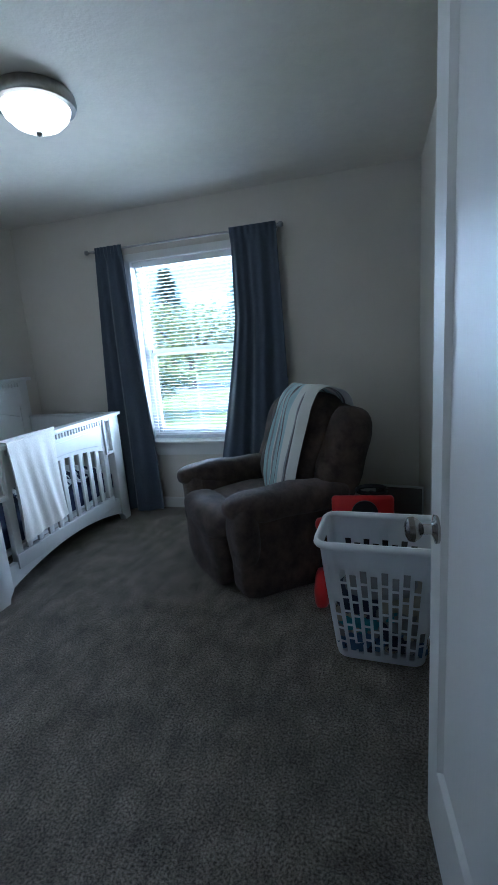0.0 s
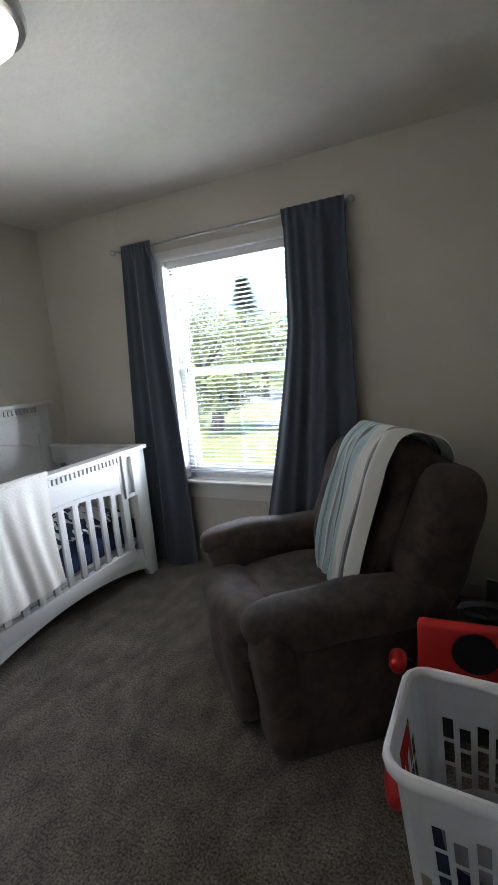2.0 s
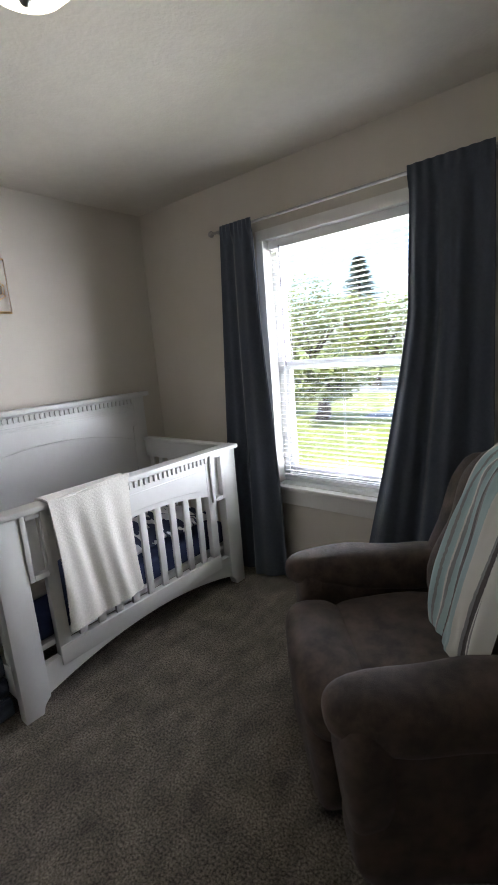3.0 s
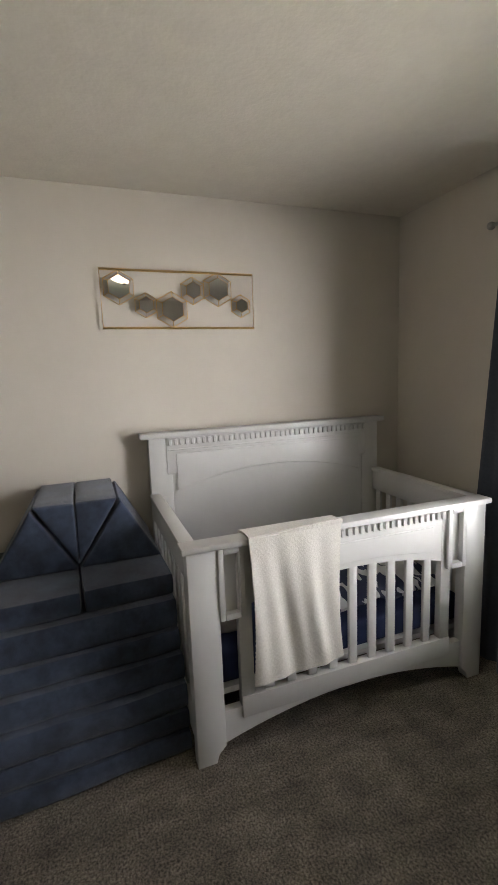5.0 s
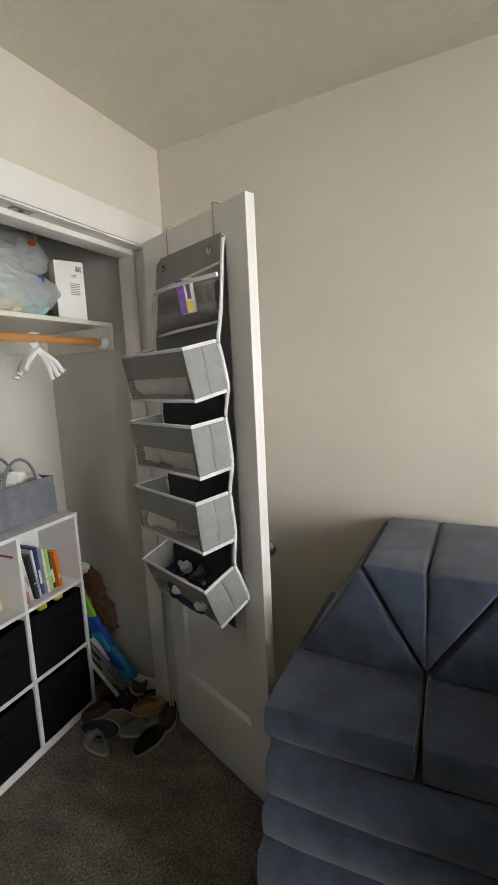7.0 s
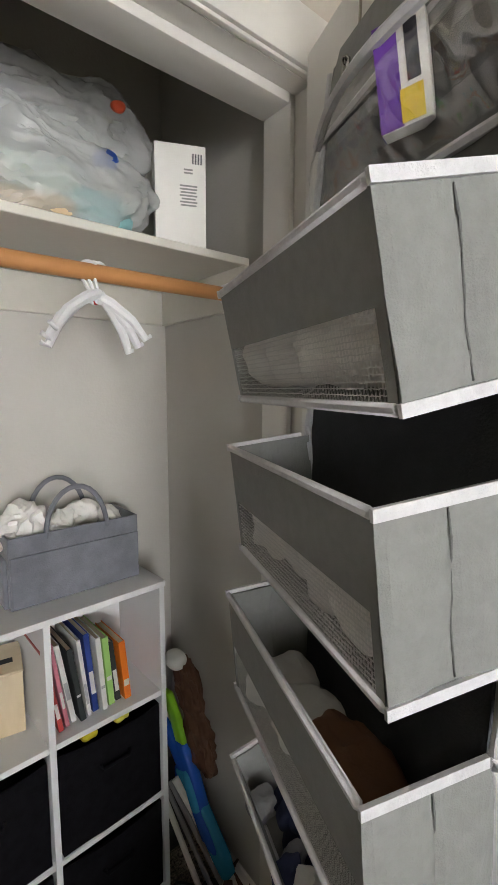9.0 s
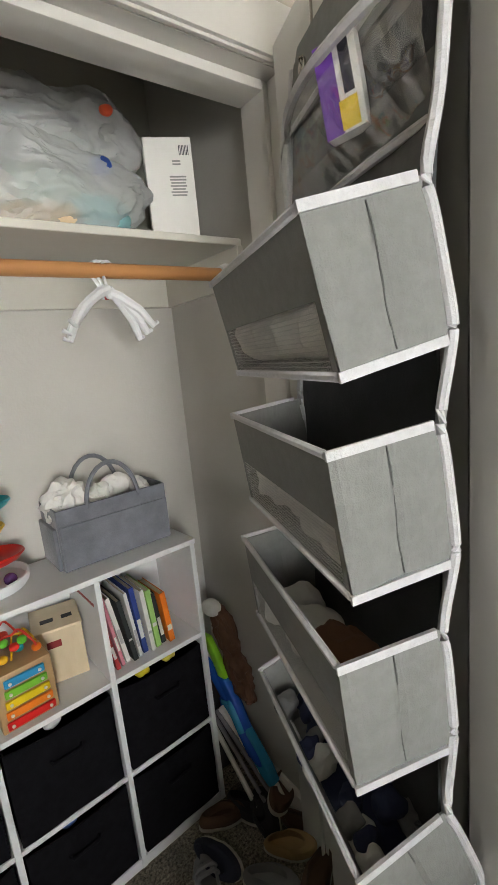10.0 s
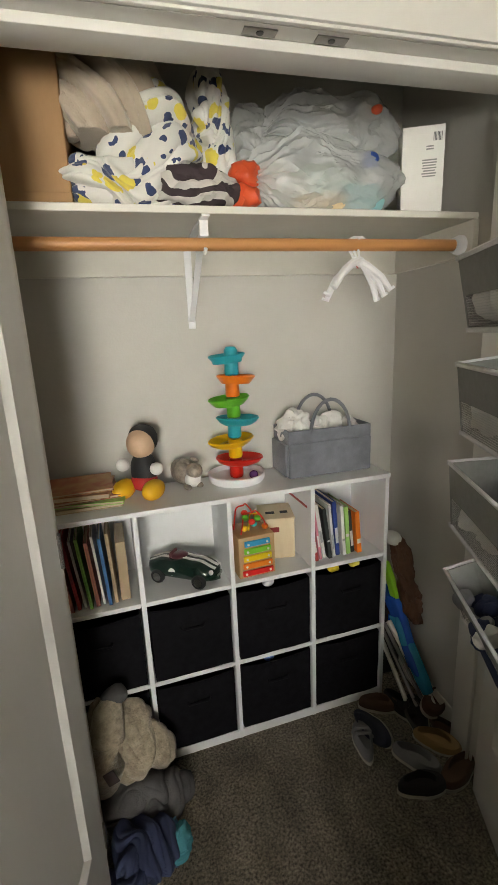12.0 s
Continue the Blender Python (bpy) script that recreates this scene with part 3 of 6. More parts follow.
for y in [0.25 + 0.0305 * k for k in range(31)]:
    if mesh0 is None:
        mesh0 = part("dentil", box(D - 0.0125, D + 0.002, -0.0085, 0.0085, 0.828, 0.862, 0.002, 1), CRIBP, crib)
        ob = mesh0
    else:
        ob = mesh0.copy()
        scene.collection.objects.link(ob)
    ob.matrix_basis = pose(0, y, 0)
for y in (0.115, L - 0.115 - 0.105):
    b = bmesh.new()
    w = 0.105
    boxin(b, D - 0.035, D - 0.022, y, y + w, 0.585, 0.87)
    for a in ((y, y + 0.022, 0.585, 0.87), (y + w - 0.022, y + w, 0.585, 0.87), (y + 0.022, y + w - 0.022, 0.585, 0.61), (y + 0.022, y + w - 0.022, 0.845, 0.87)):
        boxin(b, D - 0.03, D + 0.006, a[0], a[1], a[2], a[3], 0.004)
    part("end_panel", b, CRIBP, crib)
for y in (0.19, L - 0.19 - 0.055):
    part("stile", box(D - 0.045, D - 0.010, y, y + 0.055, 0.16, 0.87, 0.003), CRIBP, crib)
part("bottom_rail", box(D - 0.05, D - 0.004, 0.19, L - 0.19, 0.155, 0.245, 0.004), CRIBP, crib)
pts = [(0.115, 0.20), (0.115, 0.065)] + [(0.115 + (L - 0.23) * k / 24, arch(0.115 + (L - 0.23) * k / 24, 0.115, L - 0.115, 0.065, 0.085)) for k in range(1, 24)] + [(L - 0.115, 0.065), (L - 0.115, 0.20)]
part("apron", prism(pts, "x", D - 0.048, D - 0.014), CRIBP, crib)
for k in range(9):
    y = 0.245 + 0.02 + (L - 0.53) * (k + 0.5) / 9
    part("slat", box(D - 0.036, D - 0.018, y - 0.02, y + 0.02, 0.24, 0.69, 0.004), CRIBP, crib)
for y in (0.0, L - 0.035):
    part("side_rail", box(0.05, D - 0.055, y, y + 0.035, RZ - 0.14, RZ - 0.022, 0.003), CRIBP, crib)
    part("side_rail", box(0.05, D - 0.055, y, y + 0.035, 0.10, 0.24, 0.003), CRIBP, crib)
    part("side_cap", box(0.052, D - 0.066, y - 0.012, y + 0.047, RZ - 0.022, RZ - 0.001, 0.004), CRIBP, crib)
    for k in range(8):
        x = 0.05 + (D - 0.105) * (k + 0.5) / 8
        part("side_slat", box(x - 0.02, x + 0.02, y + 0.009, y + 0.026, 0.23, RZ - 0.13, 0.003), CRIBP, crib)
# headboard
part("headboard", box(0.0, 0.045, 0.115, L - 0.115, 0.1, 1.19), CRIBP, crib)
part("headboard_cap", box(-0.012, 0.075, -0.042, L + 0.035, 1.187, 1.215, 0.005), CRIBP, crib)
part("headboard_upper", box(0.045, 0.056, 0.09, L - 0.09, 0.99, 1.185, 0.003), CRIBP, crib)
pts = [(0.14, 1.10)] + [(0.14 + (L - 0.28) * k / 24, arch(0.14 + (L - 0.28) * k / 24, 0.14, L - 0.14, 0.90, 0.09)) for k in range(25)] + [(L - 0.14, 1.10)]
part("headboard_arch", prism(pts, "x", 0.0455, 0.059, 0.002, 1), CRIBP, crib)
mesh0 = None
for k in range(40):
    if mesh0 is None:
        mesh0 = part("dentil", box(0.056, 0.068, -0.009, 0.009, 1.145, 1.178, 0.002, 1), CRIBP, crib)
        ob = mesh0
    else:
        ob = mesh0.copy()
        scene.collection.objects.link(ob)
    ob.matrix_basis = pose(0, 0.11 + (L - 0.22) * k / 39, 0)
part("headboard_bead", box(0.056, 0.062, 0.10, L - 0.10, 1.118, 1.124, 0.001, 1), CRIBP, crib)
part("mattress_base", box(0.06, D - 0.06, 0.05, L - 0.05, 0.24, 0.265), CRIBP, crib)

NAVY = surf("navy_sheet", (0.022, 0.036, 0.105), (0.015, 0.025, 0.075), 10, 0.8, 0.2, 300)
solo("crib_mattress", box(0.115, 0.855, 1.515, 2.81, 0.268, 0.40, 0.03, 4), NAVY, "crib mattress in a navy blue fitted sheet", "mattress")

# ---------------------------------------------------------------- soft things
def crumplein(bm, c, half, seed, amp=0.25, freq=7.0, sub=4, power=2.6, floor=None):
    """A heap of cloth or film: a soft block creased by ridged noise."""
    vs = bmesh.ops.create_icosphere(bm, subdivisions=sub, radius=1.0)["verts"]
    o = Vector((seed * 3.1, seed * 1.3, seed * 0.7))
    m = min(half)
    for v in vs:
        d = v.co.normalized()
        k = (abs(d.x) ** power + abs(d.y) ** power + abs(d.z) ** power) ** (-1 / power)
        p = Vector((d.x * k * half[0], d.y * k * half[1], d.z * k * half[2]))
        r = 1 - 2 * abs(noise.noise(p * freq + o)) + 0.5 * (1 - 2 * abs(noise.noise(p * freq * 2.3 + o * 2)))
        q = p + d * amp * m * (r - 0.7) + Vector((noise.noise(p * 4 + o), noise.noise(p * 4 + o * 1.7), 0)) * m * 0.35 + Vector(c)
        if floor is not None:
            q.z = max(q.z, floor)
        v.co = q
    return bm


def crumple(c, half, seed, amp=0.25, freq=7.0, sub=4, power=2.6, floor=None):
    return crumplein(bmesh.new(), c, half, seed, amp, freq, sub, power, floor)


# towel over the crib's front rail
TOWEL = surf("cream_knit", (0.74, 0.715, 0.66), (0.64, 0.615, 0.56), 140, 0.95, 0.3, 260, sheen=0.3, spec=0.2)
XF, ZT = 0.05 + 0.875 + 0.018, 0.895


def towel_f(u, v):
    # v: 0 hanging in front, up over the rail, 1 hanging behind
    w = 0.405 - 0.02 * math.sin(3 * v)
    y = 1.683 + u * w + 0.012 * math.sin(5 * v + 4 * u)
    s = v * 0.98
    if s < 0.60:
        x, z = XF + 0.010, ZT - 0.585 + s + 0.02 * u
        lean = (0.60 - s)
        x += 0.018 * lean + 0.007 * math.sin(u * 11 + 3 * s) * min(1, 2.5 * lean) + 0.003 * math.sin(u * 27 + 5 * s) * min(1, 3 * lean)
    elif s < 0.71:
        t = (s - 0.60) / 0.11
        x, z = XF + 0.010 - t * 0.10, ZT + 0.010 + 0.006 * math.sin(math.pi * t)
    else:
        x, z = XF - 0.092 - 0.004, ZT + 0.008 - (s - 0.71)
    x += 0.0008 * math.sin(y * 300 + 2.0 * math.sin(z * 40)) * math.sin(z * 340)
    return (x, y, z)


solo("towel", grid(110, 150, towel_f, 0.008), TOWEL, "cream textured baby blanket hung over the crib rail", "blanket")

# crib bedding: patterned blanket lying on the mattress
PATT = bpy.data.materials.new("navy_white_print")
PATT.use_nodes = True
_n, _l = PATT.node_tree.nodes, PATT.node_tree.links
_tc = _n.new("ShaderNodeTexCoord")
_vo = _n.new("ShaderNodeTexNoise")
_vo.inputs["Scale"].default_value, _vo.inputs["Detail"].default_value = 11.0, 1.0
_mp = _n.new("ShaderNodeMapping")
_mp.inputs["Scale"].default_value = (1.0, 2.2, 1.0)
_mp.inputs["Rotation"].default_value = (0, 0, 0.5)
_rp = _n.new("ShaderNodeValToRGB")
_rp.color_ramp.interpolation = "CONSTANT"
_rp.color_ramp.elements[0].color = (0.03, 0.04, 0.09, 1)
_rp.color_ramp.elements[1].position, _rp.color_ramp.elements[1].color = 0.5, (0.62, 0.63, 0.66, 1)
_l.new(_tc.outputs["Object"], _mp.inputs["Vector"])
_l.new(_mp.outputs["Vector"], _vo.inputs["Vector"])
_l.new(_vo.outputs["Fac"], _rp.inputs["Fac"])
_l.new(_rp.outputs["Color"], _n["Principled BSDF"].inputs["Base Color"])
_n["Principled BSDF"].inputs["Roughness"].default_value = 0.9
solo("crib_blanket", grid(60, 60, lambda u, v: (0.30 + 0.52 * u, 2.03 + 0.74 * v, 0.415 + 0.12 * (0.35 + 0.65 * math.sin(math.pi * u) * math.sin(math.pi * v)) + 0.03 * noise.noise(Vector((u * 6, v * 8, 1.0)))), 0.012), PATT, "navy blanket with a white print, bunched on the mattress", "blanket")
solo("storage_bag", crumple((0.60, 1.66, 0.47), (0.16, 0.10, 0.07), 4, 0.2, 7, 3, floor=0.402), surf("taupe_cloth", (0.35, 0.31, 0.27), (0.28, 0.25, 0.22), 8, 0.9, 0.2, 200), "taupe folded cloth on the crib mattress", "blanket")

# ---------------------------------------------------------------- foam play couch
foam = thing("foam_play_couch", "dark blue-grey suede foam play couch stacked upright", "play couch", pose(0.0, 0.0, 0.0))


def slab(name, x0, x1, y0, y1, z0, z1, seed, twist=0.0):
    """A soft foam slab, edges rounded and slightly bowed."""
    b = bmesh.new()
    boxin(b, -0.5, 0.5, -0.5, 0.5, -0.5, 0.5)
    bmesh.ops.subdivide_edges(b, edges=list(b.edges), cuts=7, use_grid_fill=True)
    cx, cy, cz = (x0 + x1) / 2, (y0 + y1) / 2, (z0 + z1) / 2
    sx, sy, sz = x1 - x0, y1 - y0, z1 - z0
    r = 0.013
    for v in b.verts:
        p = Vector((v.co.x * sx, v.co.y * sy, v.co.z * sz))
        q = Vector([max(-(s / 2 - r), min(s / 2 - r, c)) for s, c in zip((sx, sy, sz), p)])
        d = p - q
        if d.length > 1e-6:
            p = q + d.normalized() * min(d.length, r)
        sag = 0.006 * noise.noise(Vector((p.x * 3, p.y * 4, seed * 2.0)))
        p.x += 0.010 * noise.noise(Vector((p.y * 3.5, p.z * 6, seed))) + 0.008 * (1 - (2 * p.z / sz) ** 2) * (1 if p.x > 0 else -1)
        p.z += sag
        a = twist
        v.co = Vector((cx + p.x * math.cos(a) - p.y * math.sin(a), cy + p.x * math.sin(a) + p.y * math.cos(a), cz + p.z))
    return part(name, b, FOAMC, foam)


TW = radians(4.0)
for k, (z0, z1, x1) in enumerate(((0.002, 0.094, 0.850), (0.092, 0.182, 0.838), (0.180, 0.290, 0.832), (0.288, 0.400, 0.800), (0.398, 0.492, 0.768), (0.490, 0.612, 0.745))):
    slab("base_slab", 0.10, x1, 0.722 + 0.006 * (k % 3), 1.430, z0, z1, k + 1.0, TW if k < 4 else TW * 0.8)
slab("seat_block", 0.08, 0.712, 0.722, 1.078, 0.610, 0.702, 8.0, 0.03)
slab("seat_block", 0.08, 0.690, 1.082, 1.432, 0.610, 0.704, 9.0, 0.05)


def wedge(name, pts, x0, x1, seed):
    b = bmesh.new()
    prismin(b, pts, "x", x0, x1)
    bmesh.ops.subdivide_edges(b, edges=[e for e in b.edges], cuts=3, use_grid_fill=True)
    bmesh.ops.bevel(b, geom=[e for e in b.edges if e.calc_face_angle(0) > 0.3], offset=0.012, segments=3, affect="EDGES", profile=0.5)
    for v in b.verts:
        v.co += Vector((noise.noise(v.co * 5 + Vector((seed, 0, 0))), noise.noise(v.co * 5 + Vector((0, seed, 0))), 0)) * 0.005
    return part(name, b, FOAMC, foam)


ZB, ZP, YA, YC, YD, YL, YR = 0.703, 0.992, 0.915, 1.085, 1.268, 0.742, 1.432
wedge("wedge", [(YL, ZB), (YC - 0.004, ZB), (YA - 0.004, ZP - 0.01)], 0.03, 0.480, 1.0)
wedge("wedge", [(YC + 0.004, ZB), (YR, ZB), (YD + 0.004, ZP - 0.01)], 0.03, 0.470, 2.0)
wedge("wedge", [(YC - 0.001, ZB + 0.012), (YC - 0.001, ZP), (YA + 0.004, ZP)], 0.03, 0.475, 3.0)
wedge("wedge", [(YC + 0.001, ZB + 0.012), (YD - 0.004, ZP), (YC + 0.001, ZP)], 0.03, 0.470, 4.0)

# ---------------------------------------------------------------- recliner
RC = pose(1.97, 2.04, 0, 0, 0, -48.8)
rec = thing("recliner", "brown microsuede recliner armchair with padded arms", "armchair", RC)
part("base", box(-0.40, 0.40, 0.06, 0.74, 0.0, 0.30, 0.03, 3), RECLC, rec)


def soft(name, c, half, power, seed, m=None, wob=0.02, ws=5.0):
    b = pillow((0, 0, 0), half, power, 10, wob, ws, seed)
    shape(b, Matrix.Translation(c) @ (m or Matrix()))
    return part(name, b, RECLC, rec)


soft("footrest", (0, 0.015, 0.19), (0.285, 0.085, 0.185), 4.5, 1)
soft("seat_front", (0, 0.03, 0.375), (0.29, 0.125, 0.095), 3.0, 2)
soft("seat_cushion", (0, 0.34, 0.375), (0.29, 0.30, 0.085), 4.0, 3)
for s in (1, -1):
    soft("arm_panel", (s * 0.375, 0.36, 0.265), (0.088, 0.355, 0.265), 7.0, 4 + s, None, 0.012)
    soft("arm_pad", (s * 0.380, 0.335, 0.505), (0.108, 0.385, 0.085), 2.9, 6 + s, pose(0, 0, 0, -3, s * 4, 0))
    soft("arm_front", (s * 0.380, 0.055, 0.36), (0.098, 0.075, 0.20), 3.2, 8 + s)
BT = pose(0, 0, 0, -19)
BC = Vector((0, 0.665, 0.69))
soft("back_cushion", BC, (0.285, 0.135, 0.355), 3.6, 10, BT, 0.03, 6.0)
soft("lumbar_cushion", BC + Vector((0, -0.055, -0.13)), (0.27, 0.10, 0.16), 3.0, 14, BT, 0.025)
for s in (1, -1):
    soft("back_wing", BC + Vector((s * 0.335, 0.055, -0.045)), (0.115, 0.125, 0.315), 3.6, 11 + s, pose(0, 0, 0, -19, 0, -s * 10), 0.025, 6.0)
soft("back_shell", BC + Vector((0, 0.09, -0.08)), (0.36, 0.09, 0.36), 5.0, 13, BT)

# striped blanket over the backrest
STRIPE = bpy.data.materials.new("striped_throw")
STRIPE.use_nodes = True
_n, _l = STRIPE.node_tree.nodes, STRIPE.node_tree.links
_tc = _n.new("ShaderNodeUVMap")
_sx = _n.new("ShaderNodeSeparateXYZ")
_nz = _n.new("ShaderNodeTexNoise")
_nz.inputs["Scale"].default_value = 60
_ma = _n.new("ShaderNodeMath")
_ma.operation = "MULTIPLY_ADD"
_ma.inputs[1].default_value = 0.018
_rp = _n.new("ShaderNodeValToRGB")
_cr = _rp.color_ramp
_cr.interpolation = "CONSTANT"
_W, _B, _G, _K = (0.72, 0.72, 0.68, 1), (0.42, 0.56, 0.58, 1), (0.30, 0.30, 0.31, 1), (0.10, 0.085, 0.09, 1)
_st = [(0.0, _W), (0.03, _B), (0.08, _G), (0.10, _B), (0.15, _W), (0.17, _G), (0.20, _B), (0.265, _K), (0.33, _G), (0.36, _B), (0.48, _W), (0.62, _G), (0.645, _K), (0.69, _W), (0.705, _G), (0.735, _K), (0.80, _W)]
_cr.elements[0].color = _st[0][1]
_cr.elements[1].position, _cr.elements[1].color = _st[1]
for _p, _c in _st[2:]:
    _e = _cr.elements.new(_p)
    _e.color = _c
_l.new(_tc.outputs["UV"], _sx.inputs[0])
_l.new(_nz.outputs["Fac"], _ma.inputs[0])
_l.new(_sx.outputs["X"], _ma.inputs[2])
_l.new(_ma.outputs[0], _rp.inputs["Fac"])
_l.new(_rp.outputs["Color"], _n["Principled BSDF"].inputs["Base Color"])
_n["Principled BSDF"].inputs["Roughness"].default_value = 0.95
_n["Principled BSDF"].inputs["Sheen Weight"].default_value = 0.3
_bn = _n.new("ShaderNodeTexNoise")
_bn.inputs["Scale"].default_value = 420
_bp = _n.new("ShaderNodeBump")
_bp.inputs["Strength"].default_value, _bp.inputs["Distance"].default_value = 0.5, 0.003
_l.new(_bn.outputs["Fac"], _bp.inputs["Height"])
_l.new(_bp.outputs["Normal"], _n["Principled BSDF"].inputs["Normal"])


def throw_f(u, v):
    th = radians(-78 + 225 * v)
    p = 3.2
    c, s = math.cos(th), math.sin(th)
    o = 0.185 * math.copysign(abs(c) ** (2 / p), c)
    t = 0.385 * math.copysign(abs(s) ** (2 / p), s)
    if v < 0.12:
        o += (0.12 - v) * 0.55
    fold = 0.008 * math.sin(u * 15 + 3 * v) + 0.022 * noise.noise(Vector((u * 4, v * 5, 2.0))) + 0.009 * noise.noise(Vector((u * 13, v * 11, 5.0)))
    if u > 0.78:
        fold += 0.040 * math.sin((u - 0.78) / 0.22 * math.pi) * (1.2 - v)
    o += fold * (1 if c > 0 else 0.3)
    wdt = 0.36 - 0.02 * v
    x = -0.085 + u * wdt + 0.085 * (1 - v) * 0.4 + 0.012 * math.sin(6 * v) + 0.014 * noise.noise(Vector((v * 6, u * 3, 9.0)))
    q = BT @ Vector((x, -o, t))
    return BC + q + Vector((0, -0.012, 0.004))


def uv_sheet(bm, nu, nv):
    """UVs by the order in which gridin made its vertices."""
    bm.verts.index_update()
    lay = bm.loops.layers.uv.new("UVMap")
    n = (nu + 1) * (nv + 1)
    for f in bm.faces:
        for lp in f.loops:
            i = lp.vert.index % n
            lp[lay].uv = ((i // (nv + 1)) / nu, (i % (nv + 1)) / nv)
    return bm


ob = solo("throw_blanket", uv_sheet(grid(70, 80, throw_f, 0.005), 70, 80), STRIPE, "striped aqua, white and grey throw draped over the recliner back", "blanket", RC)

# ---------------------------------------------------------------- laundry basket
def basket_mesh():
    z0, z1 = 0.015, 0.545
    ax, ay, bx, by = 0.178, 0.115, 0.235, 0.158      # half sizes at the foot and at the rim
    R = 0.055

    def ring_pt(s, hx, hy, r):
        """A point at fraction s round a rounded rectangle."""
        segs = [2 * (hx - r), math.pi * r / 2, 2 * (hy - r), math.pi * r / 2] * 2
        tot = sum(segs)
        d = s * tot
        k = 0
        while d > segs[k] and k < 7:
            d -= segs[k]
            k += 1
        f = d / segs[k]
        cs = [(hx - r, -hy + r), (hx - r, hy - r), (-hx + r, hy - r), (-hx + r, -hy + r)]
        if k == 0:
            return (-hx + r + f * 2 * (hx - r), -hy)
        if k == 2:
            return (hx, -hy + r + f * 2 * (hy - r))
        if k == 4:
            return (hx - r - f * 2 * (hx - r), hy)
        if k == 6:
            return (-hx, hy - r - f * 2 * (hy - r))
        c = cs[(k - 1) // 2]
        a = -math.pi / 2 + ((k - 1) // 2) * math.pi / 2 + f * math.pi / 2
        return (c[0] + r * math.cos(a), c[1] + r * math.sin(a))

    # columns: bars 12 mm and holes 23 mm round the ring
    NC = 34
    cols = []
    for i in range(NC):
        cols += [i / NC, (i + 0.38) / NC]
    rows = [0.0, 0.055]
    NR = 6
    for i in range(NR):
        a = 0.055 + (0.80 - 0.055) * i / NR
        rows += [a + 0.022, a + (0.80 - 0.055) / NR]
    rows += [0.90, 1.0]
    b = bmesh.new()
    V = []
    for j, h in enumerate(rows):
        hx, hy = ax + (bx - ax) * h, ay + (by - ay) * h
        row = []
        for i, s in enumerate(cols):
            x, y = ring_pt(s % 1.0, hx, hy, R)
            # neighbouring columns are staggered
            stag = -0.020 if ((i - 1) // 2) % 2 and 1 < j < len(rows) - 2 else 0.0
            row.append(b.verts.new((x, y, z0 + (z1 - z0) * h + stag)))
        V.append(row)
    n = len(cols)
    for j in range(len(rows) - 1):
        for i in range(n):
            hole = (i % 2 == 1) and 2 <= j <= 2 * NR and j % 2 == 0
            if hole:
                xm = (V[j][i].co.x + V[j][(i + 1) % n].co.x) / 2
                ym = (V[j][i].co.y + V[j][(i + 1) % n].co.y) / 2
                hole = not (abs(xm) > 0.165 and abs(ym) > 0.095)
            # grip slots at the two ends
            c = (V[j][i].co + V[j][(i + 1) % n].co) / 2
            if j == len(rows) - 3 + 0 and abs(c.y) < 0.05 and abs(c.x) > 0.15:
                hole = True
            if not hole:
                b.faces.new((V[j][i], V[j][(i + 1) % n], V[j + 1][(i + 1) % n], V[j + 1][i]))
    b.faces.new(V[0][::-1])
    bmesh.ops.solidify(b, geom=list(b.faces), thickness=0.0035)
    rim = [ring_pt(k / 64, bx + 0.008, by + 0.008, R) for k in range(64)]
    return b, [(x, y, z1) for x, y in rim]


bk = thing("laundry_basket", "white plastic laundry basket with slotted sides, half full", "laundry basket", pose(2.945, 1.50, 0, 0, 0, -3))
bb, rim = basket_mesh()
part("body", bb, WPLAST, bk, smooth=False)
b = tube(rim, 0.012, 10, True)
shape(b, Matrix.Translation((0, 0, 0.545)) @ Matrix.Diagonal((1, 1, 1.4, 1)) @ Matrix.Translation((0, 0, -0.545)))
part("rim", b, WPLAST, bk)
CL = [surf("laundry_" + k, c, None, 12, 0.95, 0.3, 250) for k, c in (("grey", (0.26, 0.26, 0.27)), ("blue", (0.08, 0.16, 0.30)), ("navy", (0.03, 0.04, 0.09)), ("cream", (0.42, 0.38, 0.31)), ("teal", (0.06, 0.26, 0.32)), ("rust", (0.30, 0.09, 0.06)))]
for k, (x, y, z, hx, hy, hz, mi) in enumerate(((-0.075, -0.015, 0.085, 0.095, 0.095, 0.06, 1), (0.085, -0.010, 0.085, 0.090, 0.095, 0.06, 2), (-0.07, -0.01, 0.17, 0.11, 0.105, 0.05, 4), (0.09, -0.015, 0.175, 0.095, 0.105, 0.05, 0), (-0.085, -0.01, 0.25, 0.105, 0.115, 0.05, 2), (0.075, 0.0, 0.255, 0.125, 0.115, 0.05, 3), (0.0, -0.02, 0.32, 0.15, 0.105, 0.035, 0), (0.05, 0.04, 0.37, 0.05, 0.04, 0.03, 5))):
    solo("clothing", crumple((0, 0, 0), (hx, hy, hz), 20 + k, 0.3, 11, 3), CL[mi], "crumpled " + ("blue", "navy", "teal", "grey", "navy", "cream", "grey", "rust")[k] + " laundry in the basket", "clothing", pose(2.945 + x, 1.50 + y, z + 0.005), "laundry in the basket")
_rng = random.Random(12)
